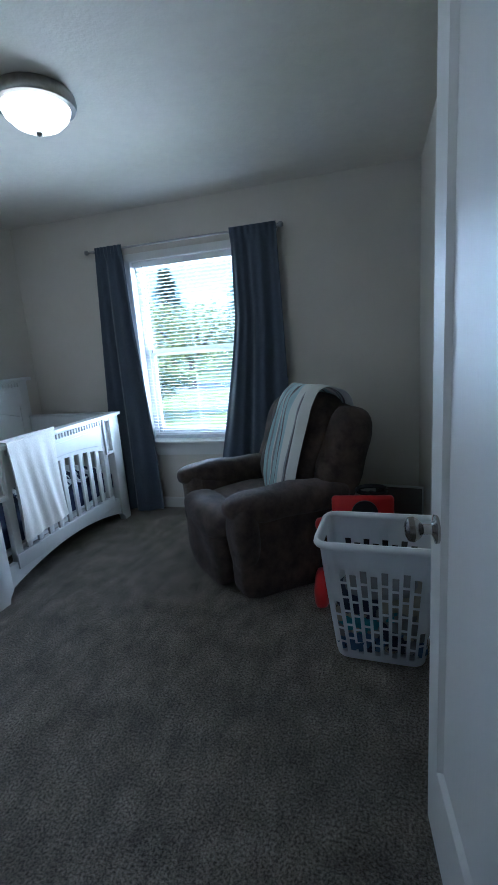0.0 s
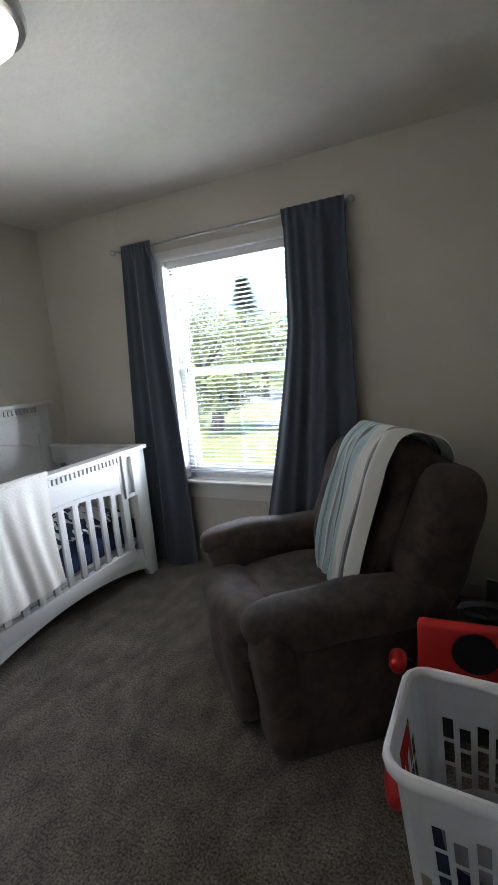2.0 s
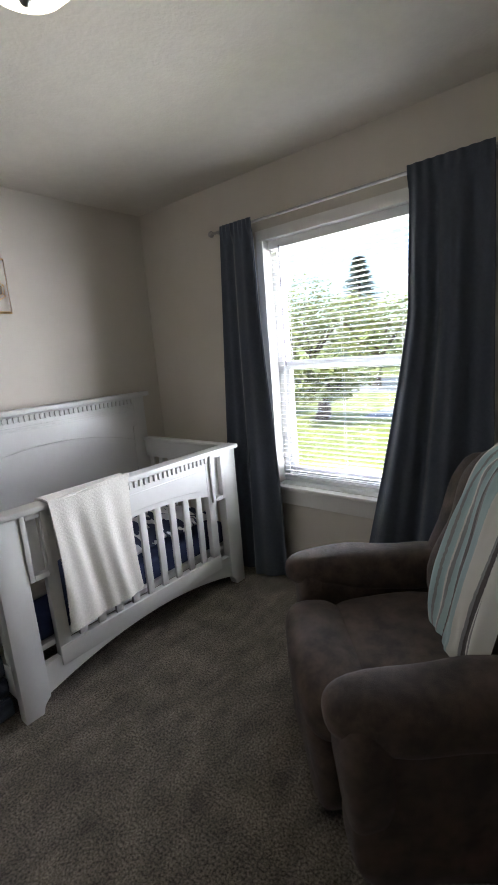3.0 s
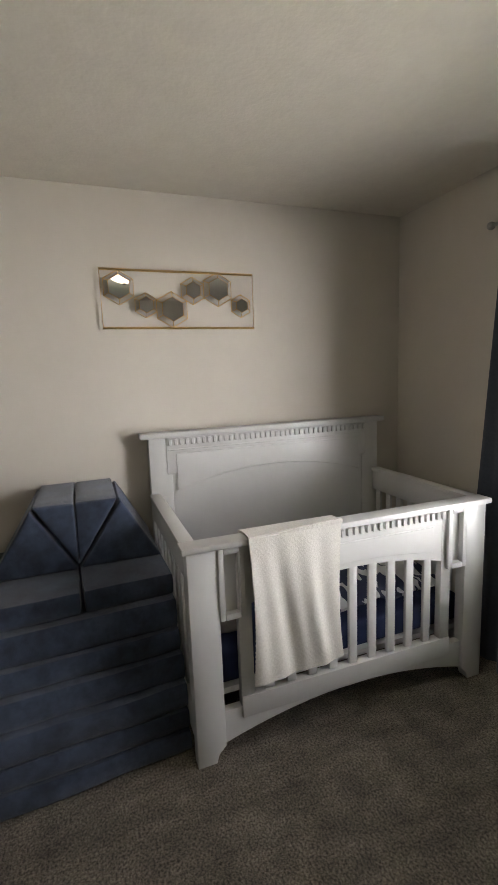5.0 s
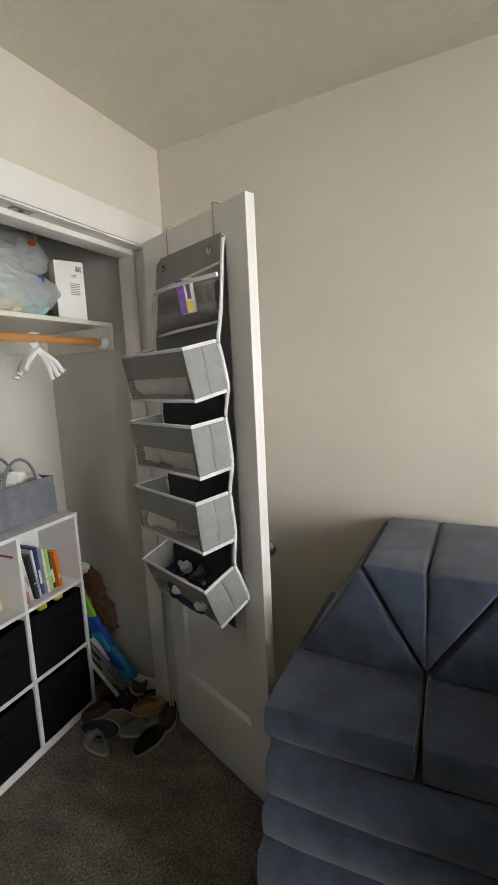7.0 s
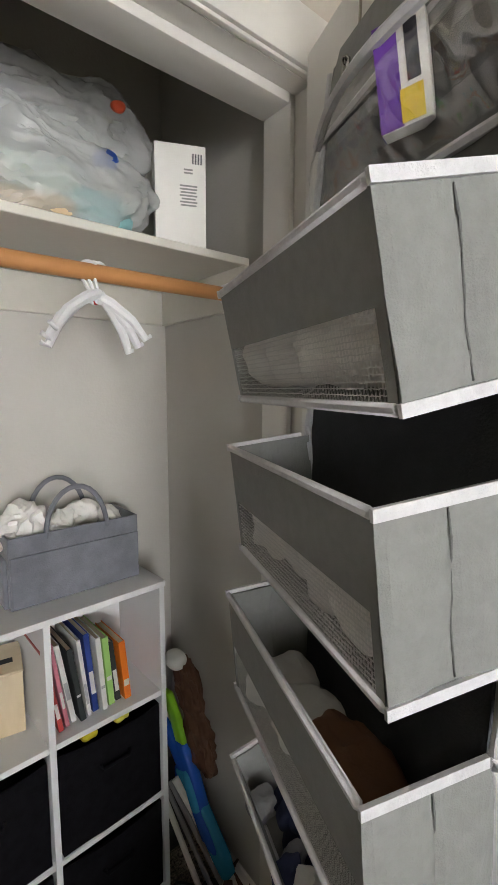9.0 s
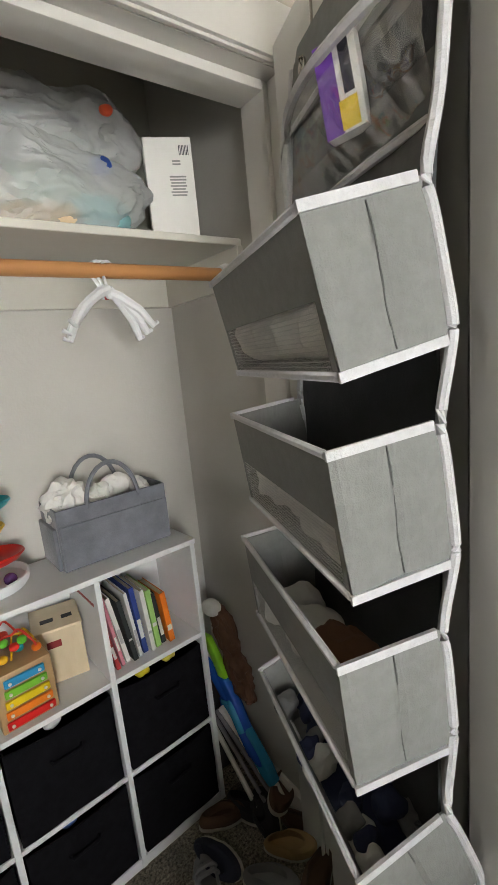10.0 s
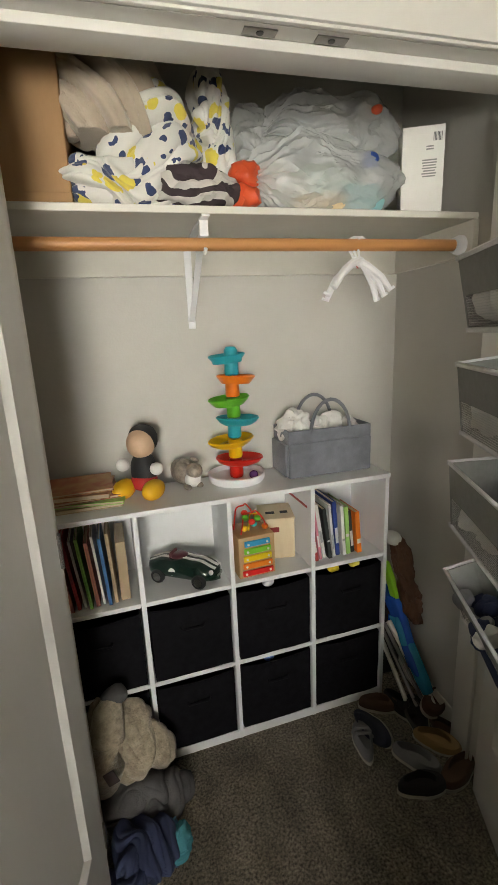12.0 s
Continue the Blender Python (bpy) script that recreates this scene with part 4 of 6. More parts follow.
for k in range(27):
    lay = k // 9
    x, z = -0.155 + 0.038 * (k % 9) + 0.010 * _rng.random(), 0.060 + 0.072 * lay + 0.02 * _rng.random()
    mi = (1, 2, 4, 2, 1, 3, 2, 0, 1)[k % 9] if lay == 0 else (0, 4, 2, 1, 0, 3, 0, 2, 3)[(k * 5) % 9] if lay == 1 else (3, 0, 3, 2, 0, 3, 0, 3, 4)[(k * 7) % 9]
    solo("clothing", crumple((0, 0, 0), (0.026, 0.018, 0.036), 300 + k, 0.5, 38, 3), CL[mi], "crumpled " + ("grey", "blue", "navy", "cream", "teal", "rust")[mi] + " laundry pressed against the basket", "clothing", pose(2.945 + x, 1.50 - 0.078 - 0.045 * z, z, 20 * _rng.random(), 60 * _rng.random(), 0), "laundry in the basket")

# ---------------------------------------------------------------- red ride-on toy behind the basket
REDP = surf("red_plastic", (0.52, 0.022, 0.020), (0.46, 0.018, 0.016), 6, 0.4, 0.03, 60)
BLKP = surf("black_plastic", (0.018, 0.018, 0.020), (0.012, 0.012, 0.013), 6, 0.45, 0.05, 80)
toy = thing("ride_on_toy", "red and black plastic ride-on toy car", "toy car", pose(2.865, 1.93, 0, 0, 0, 4))
b = box(-0.155, 0.155, -0.02, 0.02, 0.36, 0.545, 0.018, 4)
for v in b.verts:
    v.co.y += 0.10 * (v.co.z - 0.36) * 0.5
part("backrest", b, REDP, toy)
b = lathe([(0.001, -0.006), (0.065, -0.006), (0.065, 0.006), (0.001, 0.006)], (0.01, -0.018, 0.462), 28, "y")
part("backrest_badge", b, BLKP, toy)
part("body", prism([(-0.16, 0.10), (0.16, 0.10), (0.17, 0.22), (0.15, 0.38), (-0.15, 0.38), (-0.17, 0.22)], "y", 0.015, 0.22, 0.02, 3), BLKP, toy)
part("fender", pillow((-0.215, -0.08, 0.075), (0.040, 0.145, 0.062), 3.4, 8), REDP, toy)
part("fender", pillow((0.20, -0.02, 0.085), (0.05, 0.15, 0.075), 3.4, 8), REDP, toy)
for x in (-0.19, 0.19):
    part("wheel", lathe([(0.02, -0.025), (0.085, -0.025), (0.095, -0.012), (0.095, 0.012), (0.085, 0.025), (0.02, 0.025)], (x, 0.17, 0.095), 24, "x"), BLKP, toy)
part("handle_knob", pillow((-0.215, -0.02, 0.40), (0.028, 0.045, 0.03), 2.4, 6), REDP, toy)
part("handle_bar", tube([(-0.21, -0.01, 0.40), (-0.18, 0.06, 0.34), (-0.15, 0.10, 0.28)], 0.012, 8), BLKP, toy)
part("steering_wheel", tube([(0.05 + 0.075 * math.cos(k * 0.3927), 0.09, 0.548 + 0.022 * math.sin(k * 0.3927)) for k in range(16)], 0.012, 8, True), BLKP, toy)
part("steering_column", tube([(0.05, 0.09, 0.54), (0.04, 0.10, 0.36)], 0.012, 8), BLKP, toy)
PANELM = surf("dark_panel", (0.10, 0.10, 0.095), (0.07, 0.07, 0.065), 5, 0.3)
leaning = thing("leaning_panel", "dark panel with a pale edge leaning in the corner", "board", pose(3.055, 2.42, 0, -9, 0, -10))
part("board", box(-0.14, 0.14, 0, 0.02, 0.004, 0.42), PANELM, leaning)
for a in ((-0.145, 0.145, 0.415, 0.425), (0.137, 0.145, 0.004, 0.415), (-0.145, -0.137, 0.004, 0.415)):
    part("edge", box(a[0], a[1], -0.004, 0.024, a[2], a[3], 0.001, 1), surf("pale_edge", (0.45, 0.45, 0.43), None, 5, 0.5) if a[0] == -0.145 and a[1] == 0.145 else bpy.data.materials["pale_edge"], leaning)

# ---------------------------------------------------------------- hexagon mirror wall art
GOLD = surf("gold_metal", (0.78, 0.56, 0.27), (0.70, 0.49, 0.22), 30, 0.32, metal=1.0)
MIRR = bpy.data.materials.new("mirror")
MIRR.use_nodes = True
_b = MIRR.node_tree.nodes["Principled BSDF"]
_b.inputs["Metallic"].default_value, _b.inputs["Roughness"].default_value, _b.inputs["Base Color"].default_value = 1.0, 0.03, (0.88, 0.89, 0.9, 1)
art = thing("mirror_wall_art", "gold wire wall art with six hexagonal mirrors", "wall art", pose(0.0, 0.0, 0.0))
AY0, AY1, AZ0, AZ1 = 1.285, 2.095, 1.757, 2.043
b = bmesh.new()
part("frame", tube([(0.018, AY0, AZ0), (0.018, AY1, AZ0), (0.018, AY1, AZ1), (0.018, AY0, AZ1)], 0.0065, 4, True), GOLD, art)
for y, z, r, R in ((1.374, 1.957, 0.058, 0.085), (1.505, 1.872, 0.040, 0.063), (1.640, 1.852, 0.061, 0.092), (1.755, 1.950, 0.042, 0.071), (1.893, 1.960, 0.058, 0.089), (2.024, 1.876, 0.036, 0.062)):
    tl = radians({1.374: 5, 1.893: -3}.get(y, 0))
    hx = lambda rad, x: [(x, y + rad * math.sin(k * math.pi / 3), z + rad * math.cos(k * math.pi / 3)) for k in range(6)]
    pts = [(p[1], p[2]) for p in hx(r, 0)]
    part("mirror", prism(pts, "x", 0.030, 0.034), MIRR, art, "hexagonal mirror", False)
    b = tube(hx(r + 0.001, 0.032), 0.003, 4, True)
    tubein(b, hx(R, 0.012), 0.0025, 4, True)
    for p, q in zip(hx(r, 0.032), hx(R, 0.012)):
        tubein(b, [p, q], 0.002, 4)
    part("hexagon_frame", b, GOLD, art)

def folds(c, half, seed, n=5, depth=0.3, sub=5, crisp=0.10):
    """Cloth thrown in a heap: deep creases in several sizes, warped across one another."""
    b = bmesh.new()
    vs = bmesh.ops.create_icosphere(b, subdivisions=sub, radius=1.0)["verts"]
    o = Vector((seed * 1.9, seed * 0.7, seed * 2.3))
    m = min(half)
    f0 = 0.55 / max(m, 0.03)
    for v in vs:
        d = v.co.normalized()
        p = 2.8
        k = (abs(d.x) ** p + abs(d.y) ** p + abs(d.z) ** p) ** (-1 / p)
        q = Vector((d.x * k * half[0], d.y * k * half[1], d.z * k * half[2]))
        w = Vector((noise.noise(q * f0 + o), noise.noise(q * f0 + o * 2.1), noise.noise(q * f0 + o * 3.7)))
        r = q + w * m * 0.55
        s1 = math.cos(5.5 * noise.noise(r * f0 * 1.1 + o))
        s2 = math.cos(6.5 * noise.noise(Vector((r.x, r.y * 0.5, r.z * 1.4)) * f0 * 2.4 + o * 1.3))
        s3 = 1 - 2.4 * abs(noise.noise(r * f0 * 5 + o * 0.6))
        q += d * m * depth * (0.75 * s1 + 0.45 * s2 + crisp * s3 - 0.5) + w * m * 0.4
        q += Vector(c)
        q.z = max(q.z, 0.001)
        v.co = q
    return b


# ---------------------------------------------------------------- hanging door organiser
GREYF = surf("grey_fabric", (0.25, 0.255, 0.248), (0.225, 0.23, 0.222), 60, 0.85, 0.25, 600)
DARKF = surf("charcoal_lining", (0.060, 0.063, 0.068), (0.045, 0.047, 0.052), 20, 0.9, 0.2, 400)
BINDF = surf("white_binding", (0.66, 0.66, 0.68), (0.58, 0.58, 0.60), 90, 0.8, 0.3, 500)
MESHF = bpy.data.materials.new("net_mesh")
MESHF.use_nodes = True
_n, _l = MESHF.node_tree.nodes, MESHF.node_tree.links
_tc = _n.new("ShaderNodeTexCoord")
_vo = _n.new("ShaderNodeTexVoronoi")
_vo.feature = "DISTANCE_TO_EDGE"
_vo.inputs["Scale"].default_value = 190
_vo.inputs["Randomness"].default_value = 0.2
_cm = _n.new("ShaderNodeMath")
_cm.operation = "LESS_THAN"
_cm.inputs[1].default_value = 0.075
_df = _n.new("ShaderNodeBsdfDiffuse")
_df.inputs["Color"].default_value = (0.66, 0.66, 0.65, 1)
_tr = _n.new("ShaderNodeBsdfTransparent")
_mx = _n.new("ShaderNodeMixShader")
_sx, _cb = _n.new("ShaderNodeSeparateXYZ"), _n.new("ShaderNodeCombineXYZ")
_vo.voronoi_dimensions = "2D"
_l.new(_tc.outputs["Object"], _sx.inputs[0])
_l.new(_sx.outputs["Y"], _cb.inputs["X"])
_l.new(_sx.outputs["Z"], _cb.inputs["Y"])
_l.new(_cb.outputs[0], _vo.inputs["Vector"])
_l.new(_vo.outputs["Distance"], _cm.inputs[0])
_l.new(_cm.outputs[0], _mx.inputs[0])
_l.new(_tr.outputs[0], _mx.inputs[1])
_l.new(_df.outputs[0], _mx.inputs[2])
_l.new(_mx.outputs[0], _n["Material Output"].inputs["Surface"])


def film(name, rough, gloss, tint=(1, 1, 1, 1), white=0.0, stretch=(1, 1, 1), detail=4):
    """Thin clear plastic: mostly see-through, with bright creases."""
    m = bpy.data.materials.new(name)
    m.use_nodes = True
    n, l = m.node_tree.nodes, m.node_tree.links
    tr, gl, df = n.new("ShaderNodeBsdfTransparent"), n.new("ShaderNodeBsdfGlossy"), n.new("ShaderNodeBsdfDiffuse")
    tr.inputs["Color"].default_value = tint
    gl.inputs["Roughness"].default_value = rough
    df.inputs["Color"].default_value = (0.75, 0.76, 0.77, 1)
    a, b = n.new("ShaderNodeMixShader"), n.new("ShaderNodeMixShader")
    a.inputs[0].default_value, b.inputs[0].default_value = gloss, white
    tc, nz, bp = n.new("ShaderNodeTexCoord"), n.new("ShaderNodeTexNoise"), n.new("ShaderNodeBump")
    nz.inputs["Scale"].default_value = 22
    nz.inputs["Detail"].default_value = detail
    mp = n.new("ShaderNodeMapping")
    mp.inputs["Scale"].default_value = stretch
    bp.inputs["Strength"].default_value, bp.inputs["Distance"].default_value = 0.9, 0.012
    l.new(tc.outputs["Object"], mp.inputs["Vector"])
    l.new(mp.outputs["Vector"], nz.inputs["Vector"])
    l.new(nz.outputs["Fac"], bp.inputs["Height"])
    l.new(bp.outputs["Normal"], gl.inputs["Normal"])
    l.new(tr.outputs[0], a.inputs[1])
    l.new(gl.outputs[0], a.inputs[2])
    l.new(a.outputs[0], b.inputs[1])
    l.new(df.outputs[0], b.inputs[2])
    l.new(b.outputs[0], n["Material Output"].inputs["Surface"])
    return m


GREYD = surf("dark_grey_fabric", (0.145, 0.147, 0.145), (0.12, 0.122, 0.12), 60, 0.85, 0.25, 600)
VINYLF = film("clear_vinyl", 0.05, 0.11, stretch=(1, 1, 0.16), detail=1.5)
org = thing("door_organizer", "grey fabric hanging door organiser with four pockets and white binding", "organizer", WEST_LEAF)
OY0, OY1 = 0.118, 0.492


def xback(z):
    return 0.024 + 0.036 * min(1, max(0, (1.93 - z) / 0.35))


part("backing", grid(6, 30, lambda u, v: (xback(0.66 + v * 1.25) + 0.004 * math.sin(9 * v), OY0 + 0.004 + u * (OY1 - OY0 - 0.008), 0.66 + v * 1.25), 0.004), DARKF, org, "charcoal backing sheet")
part("upper_backing", grid(6, 12, lambda u, v: (xback(1.58 + v * 0.33) + 0.006 + 0.003 * math.sin(9 * v), OY0 + 0.006 + u * (OY1 - OY0 - 0.012), 1.58 + v * 0.325), 0.003), GREYD, org, "dark grey fabric backing")
part("top_flap", grid(4, 6, lambda u, v: (xback(1.80 + v * 0.115) + 0.011, OY0 + 0.03 * v * v * (1 if u < 0.1 else 0) + u * (OY1 - OY0), 1.80 + v * 0.115), 0.004), GREYF, org)
part("top_binding", tube([(0.02, OY0, 1.90), (0.018, OY0 + 0.02, 1.918), (0.018, OY1 - 0.02, 1.918), (0.02, OY1, 1.90)], 0.006, 6), BINDF, org, "white edge binding")
for y in (OY0 + 0.055, OY1 - 0.055):
    b = lathe([(0.006, -0.003), (0.012, -0.003), (0.012, 0.003), (0.006, 0.003)], (0.040, y, 1.875), 16, "x")
    part("grommet", b, STEEL, org)
    part("hook", tube([(0.042, y, 1.870), (0.046, y, 1.885), (0.022, y, 1.90), (0.020, y, 2.018), (0.0, y, 2.021), (-0.020, y, 2.018), (-0.020, y, 1.97)], 0.0022, 6), STEEL, org, "wire hook over the door")


def pocket(zr, zb, tilt=0.0, dx=0.0, dy=0.0):
    """An open box of stiff fabric; white tape runs along its rim and foot."""
    h = zr - zb
    x0, x1 = 0.062, 0.192
    zm = zb + 0.48 * h
    b = bmesh.new()
    boxin(b, x1 - 0.003, x1, OY0, OY1, zm, zr)
    boxin(b, x1 - 0.003, x1, OY0, OY0 + 0.008, zb, zm)
    boxin(b, x1 - 0.003, x1, OY1 - 0.012, OY1, zb, zm)
    boxin(b, x0, x1, OY0, OY1, zb, zb + 0.004)
    for y in (OY0, OY1):
        s = 1 if y == OY1 else -1
        gridin(b, 16, 6, lambda u, v: (x0 + u * (x1 - x0), y + s * (0.012 * abs(math.sin(2 * math.pi * u)) ** 0.6 * v * (1 - v) * 2.2 + 0.004 * noise.noise(Vector((u * 4, v * 3, zr)))), zb + v * h), 0.003)
    m = Matrix.Translation((x0 + dx, dy, zb)) @ pose(0, 0, 0, 0, tilt, 0) @ Matrix.Translation((-x0, 0, -zb))
    p = part("pocket", shape(b, m), GREYF, org, "grey fabric pocket", False)
    part("mesh_window", shape(box(x1 - 0.0022, x1 - 0.0012, OY0 + 0.008, OY1 - 0.012, zb, zm), m), MESHF, p, "grey net window", False)
    t = 0.0052
    for z in (zr, zb):
        for y, s in ((OY0, -1), (OY1, 1)):
            def tape(u, v):
                c = 0.0
                return (x0 + 0.010 + u * (x1 - 0.007 - x0), y + s * (c + 0.0022), z + (v - 0.5) * 2 * t)
            part("binding", shape(grid(16, 1, tape, 0.0045 * s), m), BINDF, p, "white edge binding", False)
        part("binding", shape(box(x1 - 0.0045, x1 + 0.0035, OY0, OY1, z - t, z + t, 0.003, 1), m), BINDF, p, "white edge binding")
    part("pleat_seam", shape(tube([((x0 + x1) / 2 + 0.002 * math.sin(k), OY1 + 0.0015 + 0.001 * (k % 2), zb + 0.008 + (h - 0.016) * k / 6) for k in range(7)], 0.0011, 6), m), GREYD, p, "dark pleat seam")
    return m


PZ = ((1.604, 1.452), (1.368, 1.209), (1.134, 0.975), (0.903, 0.757))
PK = [pocket(*PZ[0], 12, -0.014, 0.008), pocket(*PZ[1], 7, -0.018, 0.004), pocket(*PZ[2], 5, -0.008, 0.010), pocket(*PZ[3], 22, -0.046, 0.016)]
# one tape runs down each side, out along every pocket and back to the sheet
for y in (OY0 - 0.002, OY1 + 0.003):
    pts = [Vector((xback(z) + 0.006, y, z)) for z in (1.90, 1.82, 1.74, 1.67)]
    for k, (zr, zb) in enumerate(PZ):
        for z in (zr, zr - 0.03, (zr + zb) / 2, zb + 0.02, zb):
            pts.append(PK[k] @ Vector((0.060 + (0.004 if z in (zr, zb) else 0.0), y, z)))
    for _ in range(2):
        pts = [pts[0]] + [a.lerp(c, f) for a, c in zip(pts, pts[1:]) for f in (0.25, 0.75)] + [pts[-1]]
    part("side_binding", tube(pts, 0.0062, 8), BINDF, org, "white edge binding")
# clear pocket at the top
b = grid(80, 40, lambda u, v: (0.040 + 0.062 * math.sin(math.pi * min(1, 0.22 + 0.72 * (1 - v))) * (0.45 + 0.55 * math.sin(math.pi * u)) + 0.007 * noise.noise(Vector((u * 5, v * 3, 3))) + 0.009 * abs(noise.noise(Vector((u * 15 + 2 * v, v * 2.2, 7)))), OY0 + 0.004 + u * (OY1 - OY0 - 0.008), 1.645 + 0.012 * u + v * (0.147 - 0.012 * u)), 0.0008)
part("clear_pocket", b, VINYLF, org, "clear vinyl pocket")
part("pocket_tape", tube([(0.056 + 0.044 * math.sin(math.pi * k / 12), OY0 + 0.004 + (OY1 - OY0 - 0.008) * k / 12, 1.795 - 0.008 * math.sin(math.pi * k / 12)) for k in range(13)], 0.007, 6), BINDF, org, "white edge binding")
part("pocket_tape", tube([(0.056 + 0.016 * math.sin(math.pi * k / 12), OY0 + 0.004 + (OY1 - OY0 - 0.008) * k / 12, 1.645 + k / 1000) for k in range(13)], 0.0055, 6), BINDF, org, "white edge binding")
part("flap_tape", tube([(0.046, OY0 + 0.004, 1.805), (0.042, OY1 - 0.004, 1.828)], 0.006, 6), BINDF, org, "white edge binding")

PURP = surf("purple_card", (0.16, 0.055, 0.36), (0.13, 0.045, 0.31), 8, 0.4)
cream_box = thing("ointment_box", "purple and white ointment carton in the clear pocket", "carton", WEST_LEAF @ pose(0.066, 0.352, 1.700, 0, 0, 40) @ pose(0, 0, 0, 8) @ Matrix.Scale(0.70, 4))
WCARD = surf("white_card", (0.78, 0.77, 0.74), (0.73, 0.72, 0.69), 6, 0.5)
part("carton", box(-0.011, 0.016, -0.036, 0.036, 0.0, 0.150, 0.001, 1), WCARD, cream_box)
part("purple_band", box(0.0162, 0.0170, -0.036, -0.004, 0.001, 0.149), PURP, cream_box, "purple band", False)
part("purple_band", box(-0.0105, 0.0165, -0.0370, -0.0362, 0.001, 0.149), PURP, cream_box, "purple band", False)
part("yellow_patch", box(0.0172, 0.0178, -0.006, 0.026, 0.004, 0.05), surf("yellow_card", (0.80, 0.58, 0.04), None, 6, 0.5), cream_box, "yellow patch", False)
INK = surf("dark_ink", (0.025, 0.025, 0.04), None, 6, 0.5)
part("print_bar", box(0.0162, 0.0170, 0.006, 0.024, 0.058, 0.138), INK, cream_box, "dark print bar", False)

DIAPERW = surf("diaper_white", (0.84, 0.83, 0.81), (0.78, 0.77, 0.75), 20, 0.9, 0.2, 200)
NAPPY = surf("nappy_white", (0.74, 0.73, 0.70), (0.66, 0.65, 0.62), 20, 0.9, 0.2, 200)
STRS = surf("striped_sock", (0.45, 0.45, 0.46), (0.05, 0.06, 0.09), 30, 0.9, stretch=(0.1, 0.1, 4))


def in_pocket(k, x, y, z, half, seed, mt, label, cat="clothing", amp=0.25):
    b = crumple((0, 0, 0), half, seed, amp, 24, 4) if cat == "clothing" else folds((0, 0, half[2]), half, seed, 3, amp, 4, 0.05)
    solo("folded_item" if cat == "clothing" else "diaper", b, mt, label, cat, WEST_LEAF @ PK[k] @ pose(x, y, z), "things in the organiser")


for k, (zb, n) in enumerate(((1.452, 4), (1.209, 4), (0.975, 2))):
    for j in range(n):
        in_pocket(k, 0.134, OY0 + 0.058 + 0.083 * j, zb + 0.005, (0.050, 0.046, 0.042 if k < 2 else 0.028), 40 + 7 * k + j, DIAPERW, "white folded diaper in a grey pocket", "diaper", 0.14)
in_pocket(2, 0.125, 0.36, 1.020, (0.04, 0.075, 0.030), 71, surf("brown_cloth", (0.20, 0.10, 0.055), None, 10, 0.9, 0.2, 200), "brown folded cloth in a grey pocket")
_rng = random.Random(5)
for j in range(30):
    x, y = 0.075 + 0.105 * _rng.random(), OY0 + 0.03 + 0.30 * (j / 29)
    mi = (2, 0, -1, 2, 0, 2, -2, -1, 2, 0, 2)[j % 11]
    r = 0.014 + 0.008 * _rng.random()
    z = 0.790 + 0.030 * (j % 2) + 0.02 * _rng.random()
    in_pocket(3, x, y, z, (r * 1.25, r, r * 0.8), 80 + j, {-1: NAPPY, -2: STRS}.get(mi, CL[mi if mi >= 0 else 0]), {-1: "white rolled socks in a grey pocket", -2: "navy and white striped sock roll in a grey pocket"}.get(mi, "rolled " + ("grey", "blue", "navy", "cream")[max(mi, 0)] + " socks in a grey pocket"), amp=0.5)
solo("dark_cloth", crumple((0, 0, 0), (0.070, 0.165, 0.03), 98, 0.3, 12, 3), CL[2], "dark navy cloth under socks in the lowest pocket", "clothing", WEST_LEAF @ PK[3] @ pose(0.127, 0.305, 0.776))

# ---------------------------------------------------------------- closet fittings
SHELFP = surf("shelf_paint", (0.70, 0.68, 0.62), (0.66, 0.64, 0.58), 6, 0.5, 0.05, 60)
shelf = thing("closet_shelf", "painted closet shelf on wall cleats", "shelf", pose(0, 0, 0))
SZ = 1.762
part("board", box(CW, CE, CB, -0.225, SZ - 0.018, SZ, 0.002, 1), SHELFP, shelf)
part("cleat", box(CW + 0.018, CE - 0.018, CB, CB + 0.018, SZ - 0.116, SZ - 0.018, 0.002, 1), SHELFP, shelf)
for x in (CW, CE - 0.018):
    part("cleat", box(x, x + 0.018, CB, -0.22, SZ - 0.116, SZ - 0.018, 0.002, 1), SHELFP, shelf)
WOOD = surf("rod_wood", (0.52, 0.25, 0.10), (0.42, 0.19, 0.07), 14, 0.4, 0.05, 60, stretch=(0.08, 1, 1))
rail = thing("closet_rod", "orange-brown wooden clothes rod in white cups", "clothes rod", pose(0, 0, 0))
part("pole", tube([(CW + 0.004, -0.27, 1.681), (CE - 0.004, -0.27, 1.681)], 0.0165, 16), WOOD, rail)
for x, s in ((CW + 0.018, 1), (CE - 0.018, -1)):
    part("cup", lathe([(0.028, 0.0), (0.028, s * 0.012), (0.021, s * 0.028), (0.017, s * 0.028)], (x, -0.27, 1.681), 20, "x"), WPLAST, rail, "white plastic cup")
br = thing("shelf_bracket", "white metal shelf and rod bracket", "bracket", pose(0.895, 0, 0))
part("upright", box(-0.012, 0.012, CB + 0.018, CB + 0.022, 1.475, SZ - 0.018, 0.001, 1), WPLAST, br)
part("arm", box(-0.010, 0.010, CB + 0.022, -0.225, SZ - 0.024, SZ - 0.0185), WPLAST, br)
part("brace", shape(box(-0.009, 0.009, -0.002, 0.002, 0, 0.43), Matrix.Translation((0, CB + 0.024, 1.50)) @ pose(0, 0, 0, -56)), WPLAST, br)
b = tube([(0, -0.27 + 0.021 * math.cos(a), 1.681 + 0.021 * math.sin(a)) for a in [math.pi * (0.5 + k / 10) for k in range(14)]], 0.005, 6)
boxin(b, -0.011, 0.011, -0.275, -0.262, 1.70, SZ - 0.0185)
